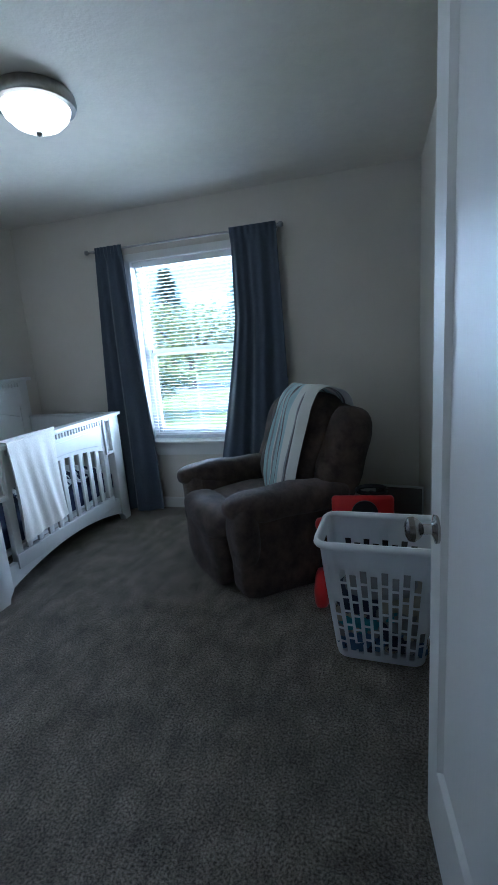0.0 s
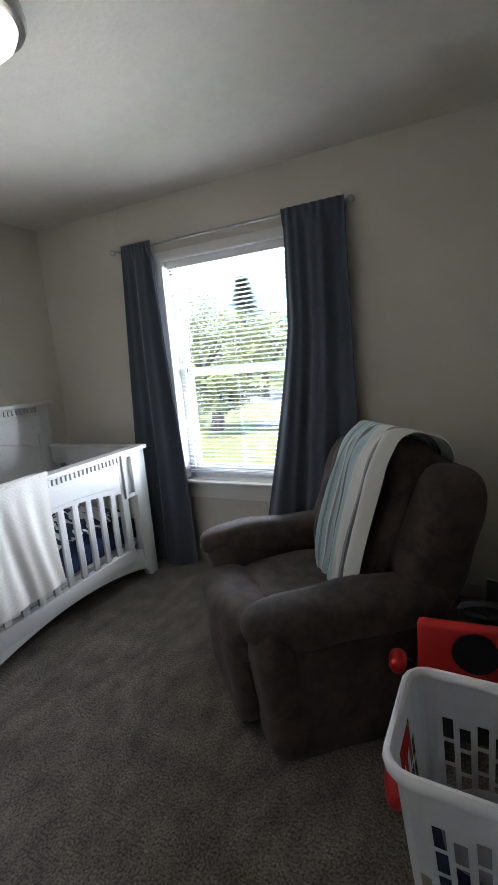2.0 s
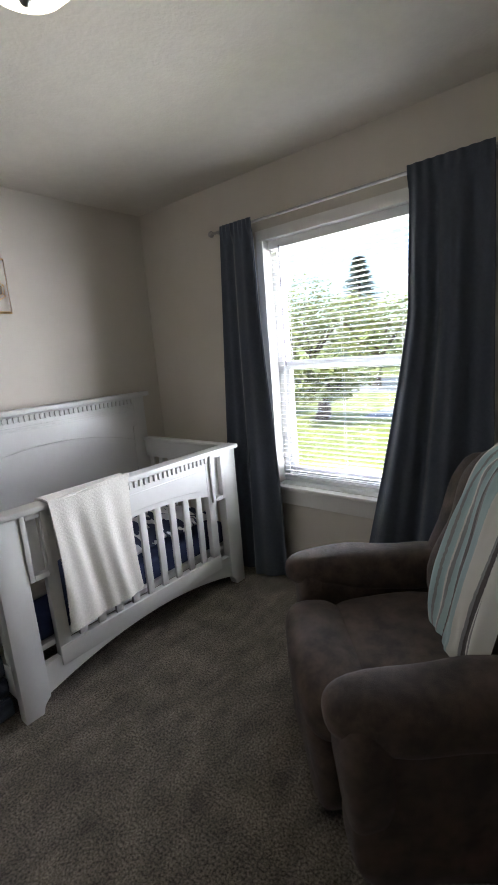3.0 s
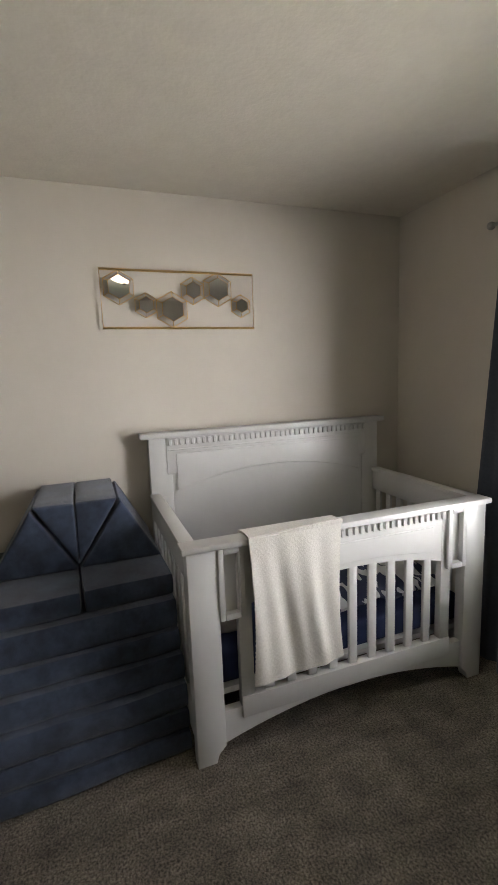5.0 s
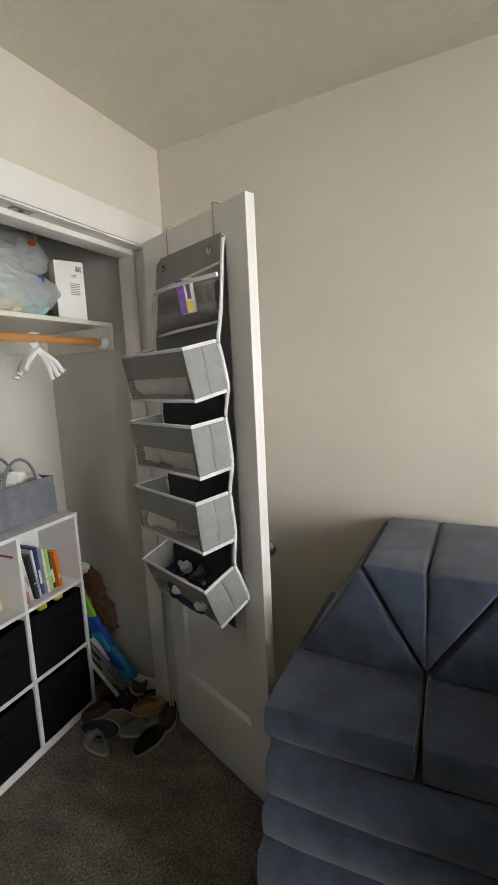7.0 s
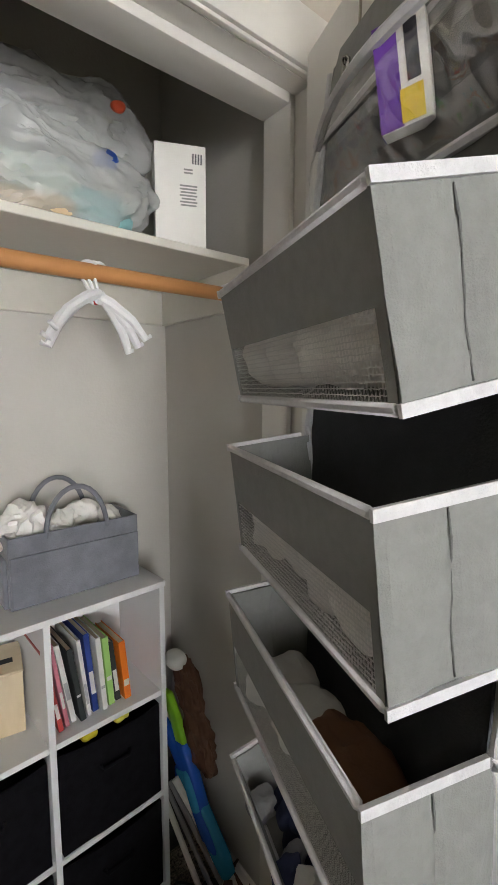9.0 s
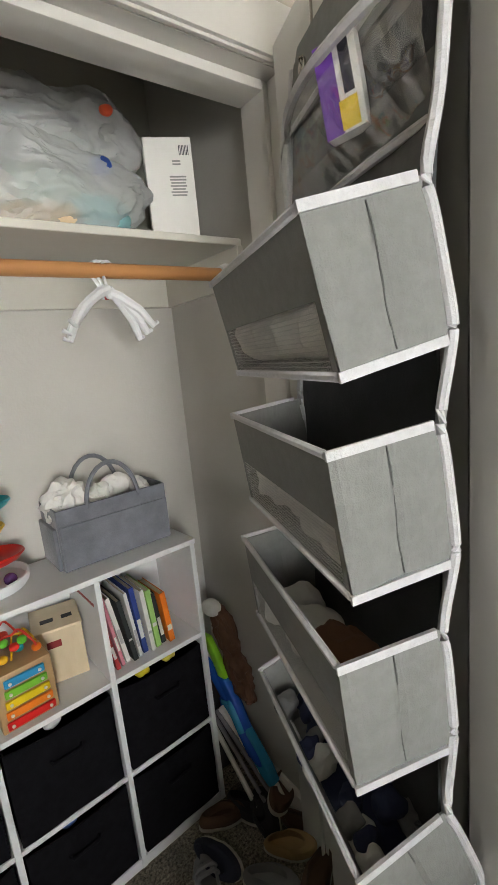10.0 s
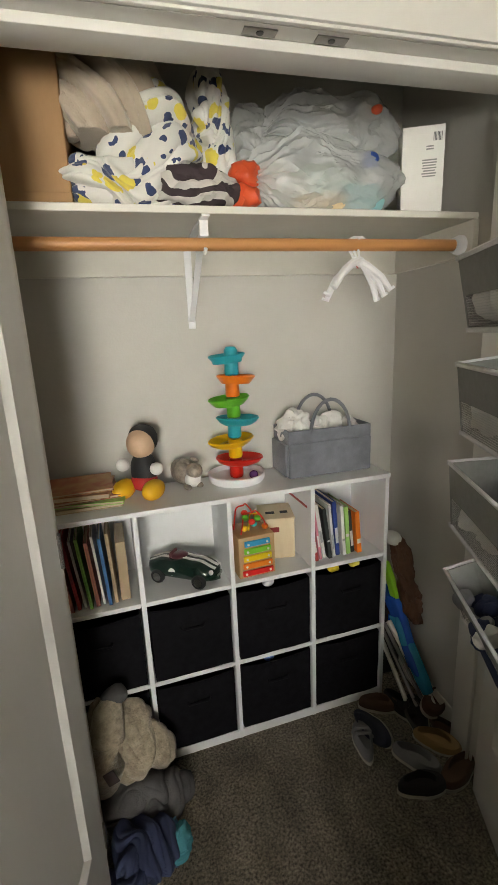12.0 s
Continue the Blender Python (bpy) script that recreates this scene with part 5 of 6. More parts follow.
part("rod_saddle", b, WPLAST, br)


def hanger(x, seed, tilt):
    rng = random.Random(seed)
    h = thing("clothes_hanger", "small white plastic hanger on the wooden rod", "hanger", pose(x, -0.27, 1.681, 0, 0, tilt) @ pose(0, 0, 0, -9 + 8 * seed), "hangers on the rod")
    part("hook", tube([(0, 0.020 * math.cos(a), 0.020 * math.sin(a)) for a in [math.pi * (-0.15 + k / 10) for k in range(13)]] + [(0, 0, -0.045)], 0.0035, 6), WPLAST, h)
    pts = [(0, 0, -0.040), (0, 0.035, -0.060), (0, 0.075, -0.095), (0, 0.100, -0.135), (0, 0.112, -0.128)]
    b = tube(pts, [0.010, 0.011, 0.010, 0.008, 0.005], 8)
    tubein(b, [(0, -y, z) for _, y, z in pts], [0.010, 0.011, 0.010, 0.008, 0.005], 8)
    part("shoulder_bar", b, WPLAST, h)
    part("clip", pillow((0, 0.0, -0.05), (0.006, 0.010, 0.012), 3, 6), REDP if seed % 2 else WPLAST, h, "red clip" if seed % 2 else "white clip")


for k, (x, t) in enumerate(((0.446, 116), (0.457, 101), (0.469, 88))):
    hanger(x, k, t)

# catch plates under the closet head
for x in (0.653, 0.803):
    c = thing("door_catch", "small dark metal ball catch in the door head", "door catch", pose(x, -0.022, OH), "catches in the closet head")
    part("plate", box(-0.034, 0.034, -0.012, 0.012, -0.003, 0.0, 0.001, 1), BRONZE, c)
    # black disc on the plate stands for the dark of the ball's hollow
    part("recess", lathe([(0.001, -0.0045), (0.007, -0.0045), (0.008, -0.002)], (0, 0, 0), 14), BLKP, c)

# ---------------------------------------------------------------- cube organiser
LAM = surf("white_laminate", (0.74, 0.75, 0.76), (0.71, 0.72, 0.73), 5, 0.45, 0.03, 60)
CX0, CP, CZ, CFY, CBY = 0.254, 0.2960, 0.944, -0.395, -0.635
# the unit stands a little askew, its far end pulled out from the wall
ASKEW = Matrix.Translation((CX0, CFY, 0)) @ pose(0, 0, 0, 0, 0, 3.5) @ Matrix.Translation((-CX0, -CFY, 0))
cube = thing("cube_organizer", "white twelve-cube storage organiser against the closet wall", "shelf unit", ASKEW)
TT = 0.0155
part("top_board", box(CX0 - 0.003, CX0 + 4 * CP + TT + 0.003, CBY, CFY + 0.003, CZ - TT, CZ, 0.001, 1), LAM, cube)
ZR = [0.035, 0.330, 0.635]
for z in ZR:
    for k in range(4):
        part("shelf_board", box(CX0 + k * CP + TT, CX0 + (k + 1) * CP, CBY + 0.004, CFY, z - TT, z, 0.001, 1), LAM, cube)
for k in range(5):
    part("upright", box(CX0 + k * CP, CX0 + k * CP + TT, CBY, CFY + 0.001, 0.0, CZ - TT, 0.001, 1), LAM, cube)
for k in range(4):
    part("toe_kick", box(CX0 + k * CP + TT, CX0 + (k + 1) * CP, CFY - 0.03, CFY - 0.002, 0.0, ZR[0] - TT), LAM, cube)
    part("back_panel", box(CX0 + k * CP + TT, CX0 + (k + 1) * CP, CBY, CBY + 0.004, 0.0, CZ - TT), LAM, cube)
BINF = surf("black_fabric", (0.009, 0.009, 0.011), (0.006, 0.006, 0.007), 40, 0.95, 0.3, 500, spec=0.08)
for r in range(2):
    for k in range(4):
        x0, x1 = CX0 + k * CP + TT + 0.006, CX0 + (k + 1) * CP - 0.006
        z0, z1 = ZR[r] + 0.001, ZR[r + 1] - TT - 0.014 - 0.008 * ((k * 3 + r) % 3)
        bn = thing("storage_bin", "black fabric storage bin in a white cube", "storage bin", ASKEW @ pose((x0 + x1) / 2, 0, z0), "black bins in the cubes")
        w, hh = (x1 - x0) / 2, z1 - z0
        b = bmesh.new()
        gridin(b, 10, 8, lambda u, v: (-w + 2 * w * u, CFY - 0.004 + 0.006 * math.sin(math.pi * u) * (0.4 + v) + 0.004 * noise.noise(Vector((u * 3, v * 3, k + 5 * r))), v * hh - 0.006 * math.sin(math.pi * u) * (1 if v > 0.95 else 0)), -0.004)
        part("front_panel", b, BINF, bn)
        part("side_panel", box(-w, -w + 0.004, CBY + 0.01, CFY - 0.009, 0, hh), BINF, bn, smooth=False)
        part("side_panel", box(w - 0.004, w, CBY + 0.01, CFY - 0.009, 0, hh), BINF, bn, smooth=False)
        part("back_panel", box(-w + 0.004, w - 0.004, CBY + 0.01, CBY + 0.014, 0, hh), BINF, bn, smooth=False)
        part("base", box(-w + 0.004, w - 0.004, CBY + 0.014, CFY - 0.009, 0, 0.004), BINF, bn, smooth=False)
        part("handle", tube([(-0.04, CFY + 0.004, hh * 0.72), (-0.035, CFY + 0.012, hh * 0.69), (0.035, CFY + 0.012, hh * 0.69), (0.04, CFY + 0.004, hh * 0.72)], 0.005, 6), BINF, bn)

for r, k, dx, c, nm in ((1, 0, 0.06, (0.75, 0.60, 0.04), "yellow"), (1, 0, -0.03, (0.70, 0.62, 0.10), "yellow"), (1, 1, 0.02, (0.60, 0.62, 0.66), "pale grey"), (0, 1, 0.03, (0.10, 0.22, 0.60), "blue")):
    zt = ZR[r + 1] - TT - 0.024
    solo("soft_toy", crumple((0, 0, 0), (0.020, 0.014, 0.013), 210 + 7 * k + int(100 * abs(dx)), 0.4, 30, 3), surf(nm.replace(" ", "_") + "_plush", c, None, 12, 0.9, 0.2, 200), nm + " soft toy showing over the edge of a black bin", "toy", ASKEW @ pose(CX0 + (k + 0.5) * CP + dx, CFY - 0.034, zt), "toys in the black bins")

# ---------------------------------------------------------------- things on the closet shelf
def col(name, c, r=0.5, **k):
    return surf(name, c, None, k.pop("scale", 8), r, k.pop("bump", 0.05), k.pop("bscale", 100), **k)


CARDB = surf("cardboard", (0.40, 0.24, 0.12), (0.34, 0.20, 0.10), 9, 0.8, 0.1, 80, stretch=(1, 1, 0.2))
cb = thing("cardboard_box", "brown cardboard box with a tape strip on the closet shelf", "box", pose(1.376, -0.42, SZ))
part("carton", box(-0.172, 0.172, -0.17, 0.155, 0.0, 0.345, 0.003, 1), CARDB, cb)
part("flap", box(-0.172, 0.172, 0.157, 0.160, 0.0, 0.03, 0.001, 1), CARDB, cb)
part("tape", box(0.10, 0.125, 0.1565, 0.158, 0.05, 0.14), film("tape_film", 0.1, 0.5), cb, "shiny clear tape", False)

wb = thing("white_carton", "white product carton standing on the closet shelf", "box", pose(0.225, -0.335, SZ, 0, 0, -24))
part("carton", box(-0.058, 0.058, -0.035, 0.035, 0.0, 0.240, 0.001, 1), WCARD, wb)
GREYI = col("grey_ink", (0.30, 0.30, 0.30))
for k, (z, w) in enumerate(((0.185, 0.010), (0.178, 0.010), (0.150, 0.020), (0.143, 0.020), (0.136, 0.018), (0.129, 0.020), (0.122, 0.016), (0.115, 0.020), (0.108, 0.018))):
    part("print_line", box(-0.018 - w, -0.018 + w, 0.0351, 0.0358, z, z + 0.0035), GREYI, wb, "grey print", False)
for k in range(7):
    part("barcode_bar", box(-0.050 + k * 0.0036, -0.0482 + k * 0.0036, 0.0351, 0.0358, 0.200, 0.222), INK, wb, "dark barcode bar", False)

# printed fleece
FLEECE = bpy.data.materials.new("printed_fleece")
FLEECE.use_nodes = True
_n, _l = FLEECE.node_tree.nodes, FLEECE.node_tree.links
_tc, _v1, _v2 = _n.new("ShaderNodeTexCoord"), _n.new("ShaderNodeTexVoronoi"), _n.new("ShaderNodeTexVoronoi")
_v1.inputs["Scale"].default_value, _v2.inputs["Scale"].default_value = 22, 15
_of = _n.new("ShaderNodeMapping")
_of.inputs["Location"].default_value = (3.3, 1.7, 0.4)
_r1, _r2 = _n.new("ShaderNodeValToRGB"), _n.new("ShaderNodeValToRGB")
for _r, _t in ((_r1, 0.33), (_r2, 0.30)):
    _r.color_ramp.interpolation = "CONSTANT"
    _r.color_ramp.elements[0].color = (1, 1, 1, 1)
    _r.color_ramp.elements[1].position, _r.color_ramp.elements[1].color = _t, (0, 0, 0, 1)
_m1, _m2 = _n.new("ShaderNodeMix"), _n.new("ShaderNodeMix")
for _m in (_m1, _m2):
    _m.data_type = "RGBA"
_m1.inputs["A"].default_value, _m1.inputs["B"].default_value = (0.70, 0.69, 0.65, 1), (0.035, 0.055, 0.14, 1)
_m2.inputs["B"].default_value = (0.72, 0.60, 0.10, 1)
_wn, _wm = _n.new("ShaderNodeTexNoise"), _n.new("ShaderNodeVectorMath")
_wn.inputs["Scale"].default_value = 34
_wm.operation = "MULTIPLY_ADD"
_wm.inputs[1].default_value = (0.03, 0.03, 0.03)
_l.new(_tc.outputs["Object"], _wn.inputs["Vector"])
_l.new(_wn.outputs["Color"], _wm.inputs[0])
_l.new(_tc.outputs["Object"], _wm.inputs[2])
_l.new(_wm.outputs["Vector"], _v1.inputs["Vector"])
_l.new(_wm.outputs["Vector"], _of.inputs["Vector"])
_l.new(_of.outputs["Vector"], _v2.inputs["Vector"])
_l.new(_v1.outputs["Distance"], _r1.inputs["Fac"])
_l.new(_v2.outputs["Distance"], _r2.inputs["Fac"])
_l.new(_r1.outputs["Color"], _m1.inputs["Factor"])
_l.new(_m1.outputs["Result"], _m2.inputs["A"])
_l.new(_r2.outputs["Color"], _m2.inputs["Factor"])
_l.new(_m2.outputs["Result"], _n["Principled BSDF"].inputs["Base Color"])
_n["Principled BSDF"].inputs["Roughness"].default_value = 0.95
_n["Principled BSDF"].inputs["Sheen Weight"].default_value = 0.3



def drape(c, half, seed, period, amp, run=(1.0, 0.0, 0.3), sub=6):
    """Thick cloth pushed together: long rolls side by side with sharp valleys, bending across the heap."""
    b = bmesh.new()
    vs = bmesh.ops.create_icosphere(b, subdivisions=sub, radius=1.0)["verts"]
    o = Vector((seed * 1.3, seed * 2.7, seed * 0.9))
    a = Vector(run).normalized()
    m = min(half)
    for v in vs:
        d = v.co.normalized()
        p = 2.6
        k = (abs(d.x) ** p + abs(d.y) ** p + abs(d.z) ** p) ** (-1 / p)
        q = Vector((d.x * k * half[0], d.y * k * half[1], d.z * k * half[2]))
        f = 0.5 / m
        w = Vector((noise.noise(q * f + o), noise.noise(q * f + o * 2.1), noise.noise(q * f + o * 3.7)))
        ph = math.pi * (a.dot(q) / period + 1.3 * w.x + 0.5 * w.y)
        s1 = abs(math.sin(ph)) ** 0.6
        s2 = abs(math.sin(2.3 * ph + 4 * w.z)) ** 0.7
        q += d * amp * (s1 + 0.30 * s2 - 0.8) + w * m * 0.55
        q += Vector(c)
        q.z = max(q.z, 0.001)
        v.co = q
    return b


solo("printed_blanket", drape((0, 0, 0.170), (0.135, 0.12, 0.160), 3, 0.085, 0.050, (0.6, 0, 0.8)), FLEECE, "white fleece blanket with blue and yellow print heaped on the shelf", "blanket", pose(1.015, -0.40, SZ))
solo("printed_blanket", drape((0, 0, 0.06), (0.17, 0.10, 0.055), 6, 0.060, 0.030, (-0.3, 0, 1.0)), FLEECE, "white fleece blanket end with blue and yellow print", "blanket", pose(1.06, -0.34, SZ))
solo("printed_blanket", drape((0, 0, 0.205), (0.045, 0.08, 0.20), 9, 0.050, 0.028, (1.0, 0, 0.2)), FLEECE, "white fleece blanket corner with blue and yellow print standing up", "blanket", pose(0.835, -0.42, SZ))
solo("beige_blanket", drape((0, 0, 0.12), (0.115, 0.12, 0.135), 5, 0.062, 0.036, (0.8, 0.1, -0.6)), surf("beige_plush", (0.50, 0.42, 0.33), (0.42, 0.35, 0.27), 12, 0.95, 0.4, 250, sheen=0.4), "beige plush blanket folded high on the shelf", "blanket", pose(1.130, -0.37, SZ + 0.165))
ZEBRA = bpy.data.materials.new("dark_striped_fleece")
ZEBRA.use_nodes = True
_n, _l = ZEBRA.node_tree.nodes, ZEBRA.node_tree.links
_tc, _wv, _rp = _n.new("ShaderNodeTexCoord"), _n.new("ShaderNodeTexWave"), _n.new("ShaderNodeValToRGB")
_wv.inputs["Scale"].default_value, _wv.inputs["Distortion"].default_value, _wv.inputs["Detail Scale"].default_value = 7.0, 9.0, 1.2
_wv.bands_direction = "Z"
_rp.color_ramp.interpolation = "CONSTANT"
_rp.color_ramp.elements[0].color = (0.05, 0.035, 0.04, 1)
_rp.color_ramp.elements[1].position, _rp.color_ramp.elements[1].color = 0.5, (0.58, 0.55, 0.52, 1)
_l.new(_tc.outputs["Object"], _wv.inputs["Vector"])
_l.new(_wv.outputs["Fac"], _rp.inputs["Fac"])
_l.new(_rp.outputs["Color"], _n["Principled BSDF"].inputs["Base Color"])
_n["Principled BSDF"].inputs["Roughness"].default_value = 0.95
solo("striped_blanket", folds((0, 0, 0.048), (0.115, 0.10, 0.046), 8, 3, 0.2), ZEBRA, "dark and white striped blanket rolled on the shelf edge", "blanket", pose(0.905, -0.315, SZ))

REDF = surf("red_film", (0.70, 0.10, 0.04), None, 10, 0.3)
BAGF = film("bag_film", 0.36, 0.08, (0.95, 0.965, 0.955, 1), 0.33)


def bag(half, pole, seed, peak=0.0):
    """Thin film stretched over soft contents: pleats run to the knot at one end, fine crinkles all over."""
    b = bmesh.new()
    vs = bmesh.ops.create_icosphere(b, subdivisions=6, radius=1.0)["verts"]
    o = Vector((seed * 1.7, seed * 0.9, seed * 2.9))
    for v in vs:
        d = v.co.normalized()
        p = 2.3
        k = (abs(d.x) ** p + abs(d.y) ** p + abs(d.z) ** p) ** (-1 / p)
        q = Vector((d.x * k, d.y * k, d.z * k))
        u = q.x * pole
        near = min(1, max(0, (u + 0.35) / 1.3))
        pinch = 1 - 0.72 * max(0, (u - 0.45) / 0.55) ** 1.4
        slope = 1 + peak * q.x * (1 if q.z > 0 else 0)
        q = Vector((q.x * half[0], q.y * half[1] * pinch, q.z * half[2] * pinch * slope))
        w = Vector((noise.noise(q * 9 + o), noise.noise(q * 9 + o * 2.1), noise.noise(q * 9 + o * 3.7)))
        th = math.atan2(d.y, d.z)
        pl = 1 - 2 * abs(math.sin(4.5 * th + 2.2 * w.x + seed)) ** 0.8 + 0.6 * (1 - 2 * abs(math.sin(10.5 * th + 3 * w.y)) ** 0.8)
        r = q + w * 0.03
        cr = 1 - 3.0 * abs(noise.noise(Vector((r.x * 0.5, r.y, r.z)) * 26 + o))
        fine = 1 - 3.0 * abs(noise.noise(r * 62 + o))
        q += w * 0.028 + d * (0.0075 * pl * near * (0.5 + pinch) + 0.0070 * cr + 0.0022 * fine)
        q.z = max(q.z, -half[2] + 0.001)
        v.co = q
    return b


for k, (x, y, z, h, pole, s, peak) in enumerate(((0.540, -0.335, 0.098, (0.245, 0.095, 0.098), 1, 11, 0.48), (0.470, -0.455, 0.268, (0.235, 0.115, 0.092), 1, 12, 0.0), (0.700, -0.520, 0.175, (0.085, 0.09, 0.165), 1, 13, 0.0))):
    pb = thing("plastic_bag", "translucent white plastic bag stuffed with clothes", "plastic bag", pose(x, y, SZ + z), "bags on the shelf")
    part("film", bag(h, pole, s, peak), BAGF, pb)
    for dx, dy, dz, r in (((0.238, 0.035, -0.063, 0.030), (0.228, 0.030, -0.003, 0.028)), ((-0.105, 0.108, 0.023, 0.010),), ())[k]:
        part("drawstring", crumple((dx, dy, dz), (r * 1.3, r, r), 150 + int(1000 * r), 0.5, 22, 3), REDF, pb, "bunched red drawstring")
for k, (x, y, z, h, c, lab) in enumerate(((0.53, -0.35, 0.075, (0.15, 0.065, 0.065), (0.52, 0.62, 0.58), "pale green"), (0.43, -0.34, 0.050, (0.085, 0.060, 0.045), (0.30, 0.55, 0.58), "pale blue"), (0.56, -0.33, 0.035, (0.09, 0.065, 0.030), (0.70, 0.55, 0.36), "peach"), (0.66, -0.355, 0.085, (0.07, 0.06, 0.060), (0.70, 0.69, 0.64), "white"), (0.47, -0.47, 0.220, (0.15, 0.085, 0.065), (0.62, 0.64, 0.63), "white"), (0.58, -0.47, 0.250, (0.08, 0.075, 0.055), (0.36, 0.40, 0.42), "grey"))):
    solo("clothing", crumple((0, 0, 0), h, 130 + k, 0.3, 9, 3), col("bagged_cloth_%s" % "abcdef"[k], c, 0.9), lab + " clothes inside a plastic bag", "clothing", pose(x, y, SZ + z), "clothes in the bags")
solo("blue_lid", lathe([(0.001, -0.006), (0.022, -0.006), (0.024, 0.0), (0.021, 0.006), (0.001, 0.008)], (0, 0, 0), 20, "y"), col("blue_plastic", (0.02, 0.07, 0.30), 0.4), "round blue plastic lid on a bag", "lid", pose(0.435, -0.250, SZ + 0.128, 28, 0, -20))

# ---------------------------------------------------------------- on top of the cubes
def book(name, label, w, h, t, cover, m, group="", pages=None):
    """A closed book: two boards and a spine round a block of pages. Spine at +y, width along -y, thickness along x."""
    k = thing(name, label, "book", m, group)
    b = box(-t / 2, -t / 2 + 0.002, -w, 0, 0, h, 0.0008, 1)
    boxin(b, t / 2 - 0.002, t / 2, -w, 0, 0, h, 0.0008, 1)
    boxin(b, -t / 2, t / 2, -0.0025, 0.0005, 0, h, 0.0008, 1)
    part("cover", b, cover, k)
    part("page_block", box(-t / 2 + 0.002, t / 2 - 0.002, -w + 0.004, -0.003, 0.003, h - 0.003), PAGES, k, "cream page block", False)
    return k


PAGES = surf("book_pages", (0.52, 0.44, 0.33), (0.40, 0.32, 0.23), 60, 0.9, stretch=(30, 0.2, 0.2))
BC6 = {n: col("cover_" + n, c, 0.45) for n, c in (("red", (0.42, 0.05, 0.05)), ("pink", (0.62, 0.22, 0.28)), ("white", (0.70, 0.69, 0.66)), ("green", (0.16, 0.34, 0.07)), ("lime", (0.36, 0.62, 0.18)), ("navy", (0.03, 0.06, 0.26)), ("black", (0.03, 0.035, 0.035)), ("orange", (0.80, 0.20, 0.02)), ("blue", (0.05, 0.16, 0.36)), ("tan", (0.42, 0.32, 0.20)), ("olive", (0.20, 0.24, 0.06)), ("rose", (0.42, 0.16, 0.12)), ("grey", (0.38, 0.38, 0.38)))}
ST = surf("picture_cover", (0.40, 0.13, 0.07), (0.46, 0.28, 0.13), 16, 0.5, detail=2)
for k, (x, y, z, rz, w, d, t, c) in enumerate(((1.30, -0.50, 0.0, 4, 0.115, 0.10, 0.012, "tan"), (1.285, -0.50, 0.0125, -6, 0.12, 0.095, 0.010, "lime"), (1.30, -0.505, 0.023, 8, 0.105, 0.09, 0.010, "rose"), (1.325, -0.50, 0.0335, -3, 0.115, 0.095, 0.016, "tan"), (1.315, -0.505, 0.050, 5, 0.105, 0.09, 0.009, "tan"))):
    bk2 = thing("picture_book", "children's picture book lying in a stack", "book", pose(x, y, CZ + z, 0, 0, rz), "stack of picture books")
    b = box(-w, w, -d, d, 0, 0.002, 0.0008, 1)
    boxin(b, -w, w, -d, d, t - 0.002, t, 0.0008, 1)
    part("cover", b, ST if k >= 3 else BC6[c], bk2)
    part("page_block", box(-w + 0.003, w - 0.003, -d + 0.003, d - 0.003, 0.002, t - 0.002), PAGES, bk2, "cream page block", False)

# plain plush doll, one shape
DOLL = [col("doll_black", (0.02, 0.02, 0.022), 0.6), col("doll_yellow", (0.75, 0.42, 0.02), 0.5), col("doll_red", (0.5, 0.03, 0.03), 0.5), col("doll_skin", (0.62, 0.42, 0.28), 0.5), col("doll_white", (0.75, 0.74, 0.72), 0.5)]
b = bmesh.new()
def blob(c, h, mi, p=2.2):
    n0 = len(b.faces)
    pillowin(b, c, h, p, 6)
    b.faces.ensure_lookup_table()
    for f in b.faces[n0:]:
        f.material_index = mi
blob((0, 0, 0.075), (0.038, 0.034, 0.055), 0)
blob((0, 0.004, 0.040), (0.040, 0.036, 0.028), 2)
blob((0.045, 0.045, 0.028), (0.028, 0.045, 0.028), 1)
blob((-0.045, 0.040, 0.028), (0.028, 0.045, 0.028), 1)
blob((0, 0.004, 0.155), (0.040, 0.040, 0.042), 3)
blob((0, -0.012, 0.165), (0.043, 0.036, 0.043), 0)
blob((0.050, 0.03, 0.095), (0.018, 0.018, 0.018), 4)
blob((-0.05, 0.02, 0.085), (0.018, 0.018, 0.018), 4)
solo("plush_doll", b, DOLL, "seated black, red and yellow toy doll on the cube organiser", "doll", pose(1.105, -0.50, CZ, 0, 0, -28) @ Matrix.Scale(1.13, 4))

# ceramic rabbit
RAB = surf("mottled_brown", (0.36, 0.30, 0.25), (0.10, 0.085, 0.075), 26, 0.35, coat=0.3)
rab = thing("rabbit_figurine", "mottled brown and white ceramic rabbit", "figurine", pose(0.965, -0.545, CZ, 0, 0, 200))
part("body", pillow((0, 0.015, 0.045), (0.040, 0.060, 0.045), 2.3, 8), RAB, rab)
part("head", pillow((0.01, -0.048, 0.060), (0.028, 0.030, 0.027), 2.2, 8), RAB, rab)
part("chest", pillow((0.005, -0.045, 0.030), (0.028, 0.026, 0.028), 2.2, 8), NAPPY, rab, "white chest")
for s in (-1, 1):
    part("ear", pillow((0.012 + s * 0.018, -0.015, 0.088), (0.010, 0.030, 0.008), 2.2, 6), RAB, rab)
    part("paw", pillow((s * 0.022, -0.055, 0.009), (0.012, 0.022, 0.009), 2.2, 6), RAB, rab)

